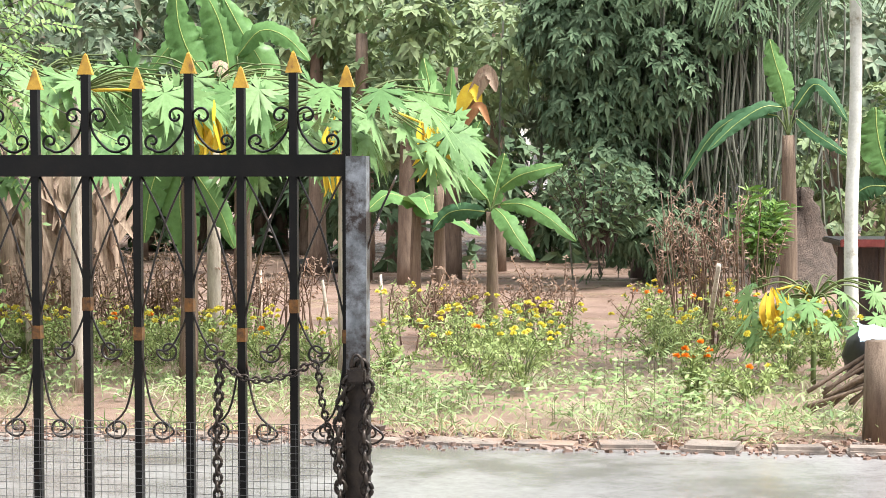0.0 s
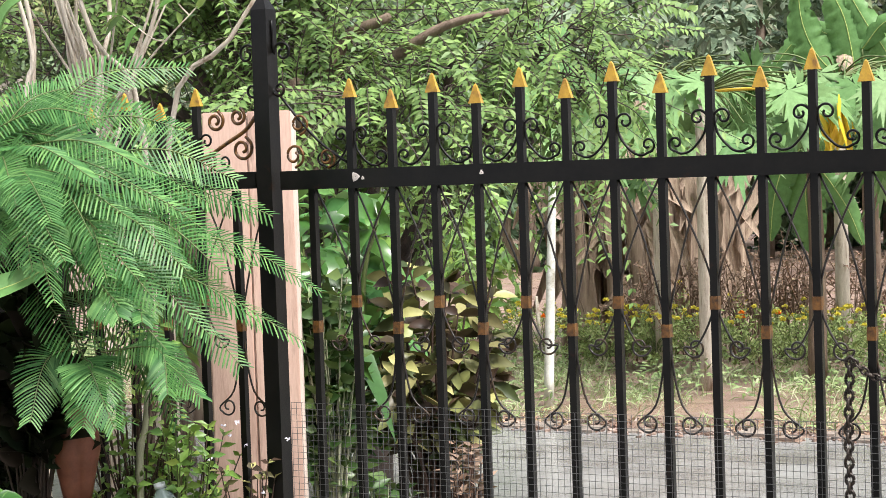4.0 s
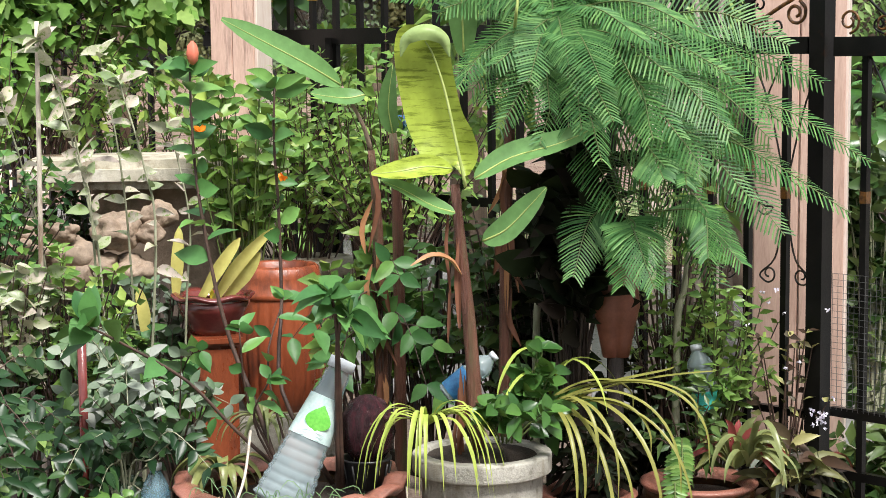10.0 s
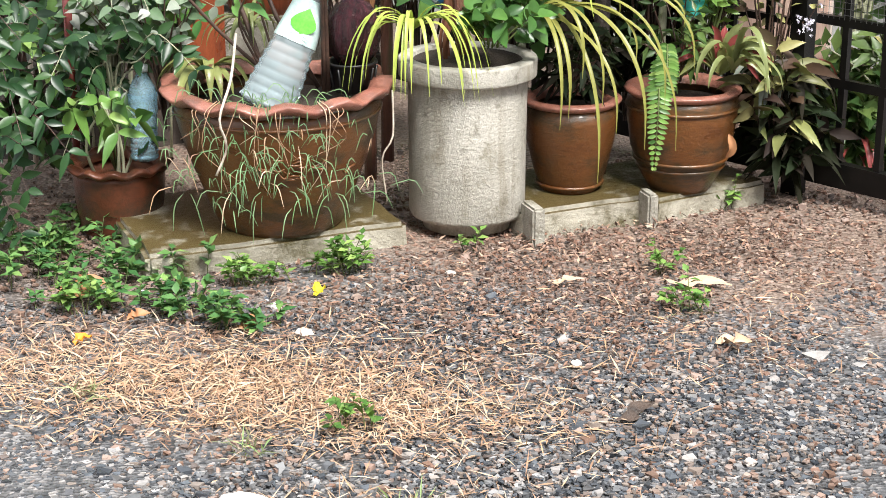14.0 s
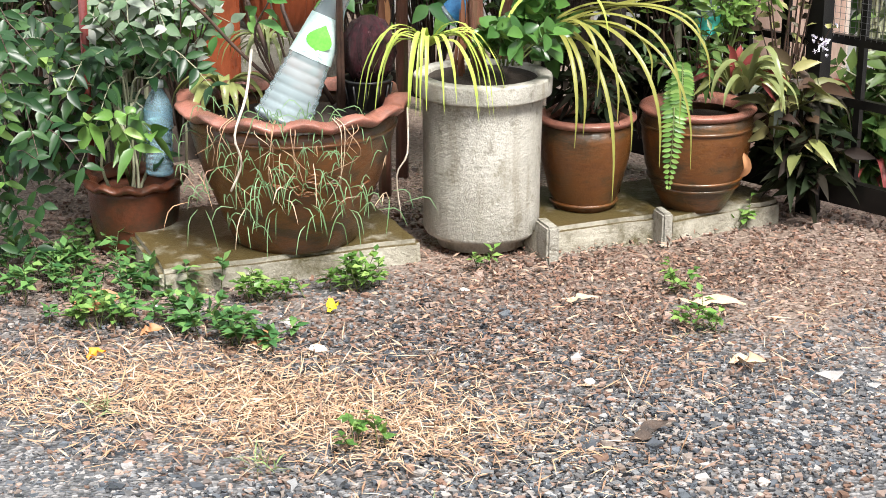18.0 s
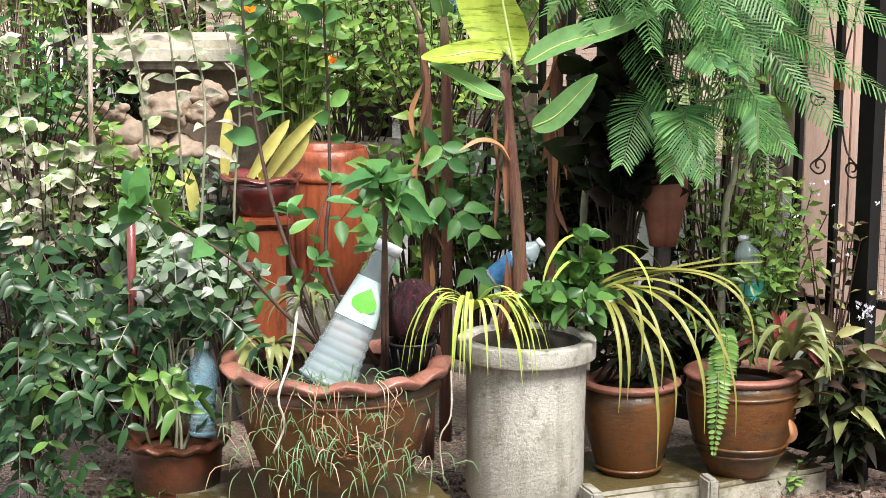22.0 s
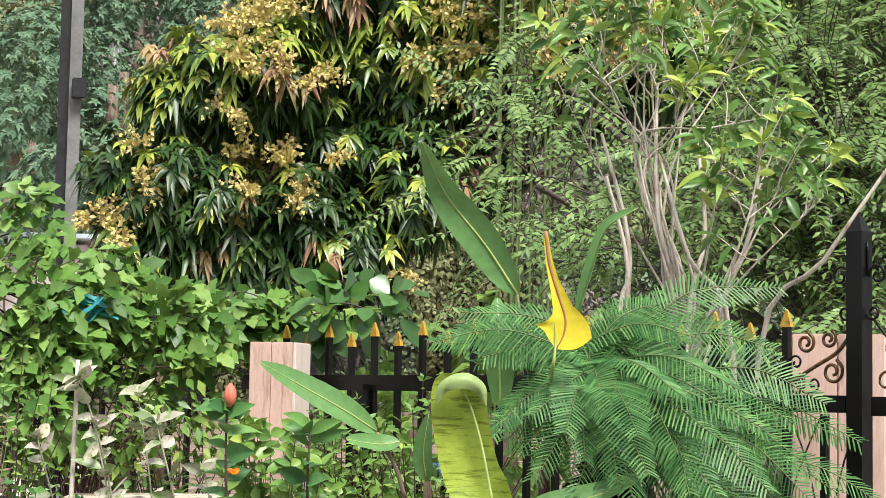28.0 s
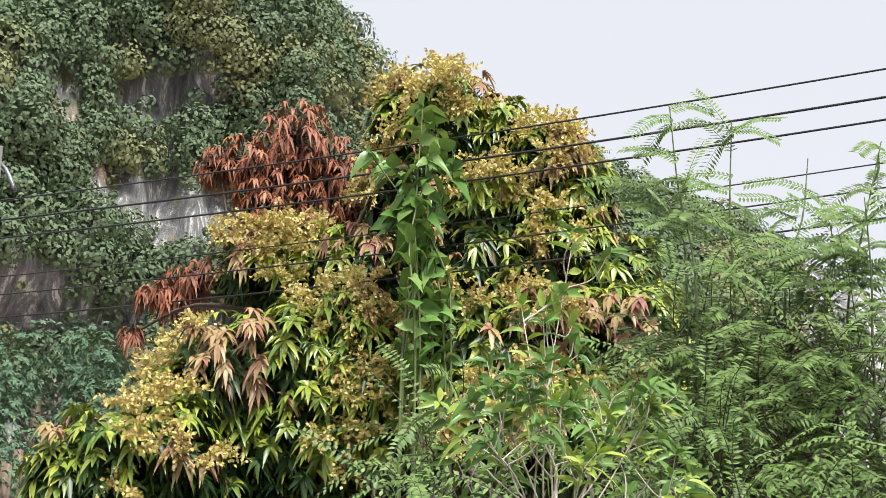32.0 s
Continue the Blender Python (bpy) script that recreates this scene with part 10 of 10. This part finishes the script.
for u, w in rng.uniform(size=(6200, 2)):
    a, z = (0.22 + 0.30 * u) * (na - 2), w ** 0.8 * (nz - 2)
    ia, iz = int(a), int(z)
    p = V[iz, ia] + (V[iz, ia + 1] - V[iz, ia]) * (a - ia) + (V[iz + 1, ia] - V[iz, ia]) * (z - iz)
    k = 118 / math.hypot(p[0], p[1])
    q = np.array([p[0] * k, p[1] * k, EYE + (p[2] - EYE) * k])
    edge = 0.35 * noise.noise(Vector(p) * 0.45)
    open_face = any(((q[0] - c[0]) / sx) ** 2 + ((q[2] - c[2]) / sz) ** 2 < 1.35 + 2.2 * edge for c, sx, sz in BARE)
    if open_face and rng.uniform() < 0.86:
        continue
    hue = noise.noise(Vector(p) * 0.1 + Vector((7, 0, 0))) + 0.3 * noise.noise(Vector(p) * 0.35)
    low = p[2] < 30
    if low and hue < -0.25 and rng.uniform() < 0.6:
        continue
    kind = 1 if hue > (0.05 if low else 0.25) else 2 if hue < -0.3 and low else 0
    r = rng.uniform(0.7, 1.55) ** 1.7 * (0.45 if open_face else 1)
    c, d = lobe_points(np.asarray(p) * (0.992, 0.992, 1), r, int(26 + 80 * r * r), 0.15)
    keep = d[:, 2] - d[:, 1] * 0.8 > -0.5
    c, d = c[keep], d[keep]
    coats[kind].leaves(c, np.cross(d, scatter(len(d))) - d * 0.25, d + scatter(len(d)) * 0.35, rng.uniform(0.26, 0.5, len(d)), 0.27, 0.1, 0.1, "scale")
for g, m, lab in zip(coats, kinds, ("deep green trees clinging to the cliff", "olive bushes clinging to the cliff", "bare grey-brown scrub on the cliff")):
    tagged(part("cliff_trees", g, m), lab, "trees", kind="stuff")

# ---- utility pole and wires ----
PB = np.array((-3.551, 14.574, 3.688)) * (1, 1, 0)
PT = np.array((-3.568, 14.569, 6.799))
pole = thing("utility_pole", tuple(PB), "square grey concrete utility pole with a meter box", "utility pole")
M_POLE = surface("pole concrete", (0.13, 0.13, 0.125), (0.24, 0.24, 0.23), 3, 40, 0.7, 0.3, stain=(0.14, 0.14, 0.13), stain_scale=3, stain_at=0.6)
g = Geo()
top = np.array([PB[0], PB[1], PT[2]])
# The pole's shaded left side is set as a black box beside the face.
for dx, w, mat_, nm in ((0.04, 0.10, M_POLE, "pole_face"), (-0.055, 0.085, M_BPLASTIC, "pole_dark_side")):
    g = Geo()
    rt = np.array([[math.cos(0.24), -math.sin(0.24), 0], [math.sin(0.24), math.cos(0.24), 0], [0, 0, 1]])
    g.box(PB + (dx, 0, PT[2] / 2), (w, 0.16 if dx > 0 else 0.1, PT[2]), rt)
    part(nm, g, mat_, pole, smooth=False)
bx = np.array((-3.448, 14.444, 4.012))
bevel_box("meter_box", (0.12, 0.08, 0.17), 0.01, M_BPLASTIC, pole, tuple(bx), 14)
for z in (0.25, 0.55, 0.9, 1.25, 1.7):
    g = Geo()
    g.revolve([(0.001, -0.05), (0.03, -0.05), (0.045, -0.02), (0.03, 0.0), (0.045, 0.03), (0.02, 0.06), (0.001, 0.06)], 12, top + (0.05, -0.12, -z))
    part("insulator", g, M_BPLASTIC, pole)
g = Geo()
g.tube([top + (0, 0, -0.1), top + (0.14, -0.05, -0.2), top + (0.25, -0.1, -0.42)], [0.02], 6)
g.tube([top + (0, 0, -0.05), top + (-0.2, -0.05, 0.0), top + (-0.4, -0.1, 0.02)], [0.02], 6)
part("bracket", g, M_GREYPOST, pole)
for a, b, r in (((-3.288, 13.917, 6.109), (3.088, 10.558, 6.018), 0.007), ((-3.274, 13.92, 5.941), (3.078, 10.561, 5.824), 0.009), ((-3.262, 13.923, 5.788), (3.069, 10.563, 5.67), 0.008), ((-3.235, 13.929, 5.465), (3.053, 10.568, 5.38), 0.005), ((-3.223, 13.932, 5.315), (3.044, 10.57, 5.214), 0.006), ((-3.208, 13.936, 5.128), (3.033, 10.574, 5.013), 0.007)):
    a, b = np.asarray(a), np.asarray(b)
    d = b - a
    p = [a + d * t - (0, 0, 0.16 * t * (1 - t)) for t in np.linspace(-0.12, 1.8, 14)]
    g = Geo()
    g.tube(p, [r], 5)
    tagged(part("overhead_wire", g, M_BPLASTIC), "thin black overhead wire", "wire", "overhead wires")

# a pale roof glimpsed past the pole
hr = np.array((-5.176, 19.319, 3.239))
hut = thing("hut", (hr[0], hr[1], 0), "small hut with a pale blue-grey sheet roof", "hut")
bevel_box("wall", (1.3, 1.0, hr[2] - 0.1), 0.02, M_PINKL, hut, (hr[0], hr[1] + 0.4, (hr[2] - 0.1) / 2), 10)
bevel_box("roof", (1.7, 1.4, 0.06), 0.01, surface("pale sheet roof", (0.40, 0.46, 0.50), (0.55, 0.60, 0.64), 4, 40, 0.4, 0.2), hut, (hr[0], hr[1] + 0.4, hr[2] - 0.03), 10)

# the house wall behind the standing point closes the yard
hw = bevel_box("house_wall", (14, 0.2, 3.2), 0.02, surface("cream render", (0.55, 0.50, 0.42), (0.66, 0.61, 0.52), 2, 40, 0.7, 0.2), None, (0, -2.2, 1.6), 0)
tagged(hw, "plain cream house wall behind the yard", "wall", kind="structure")
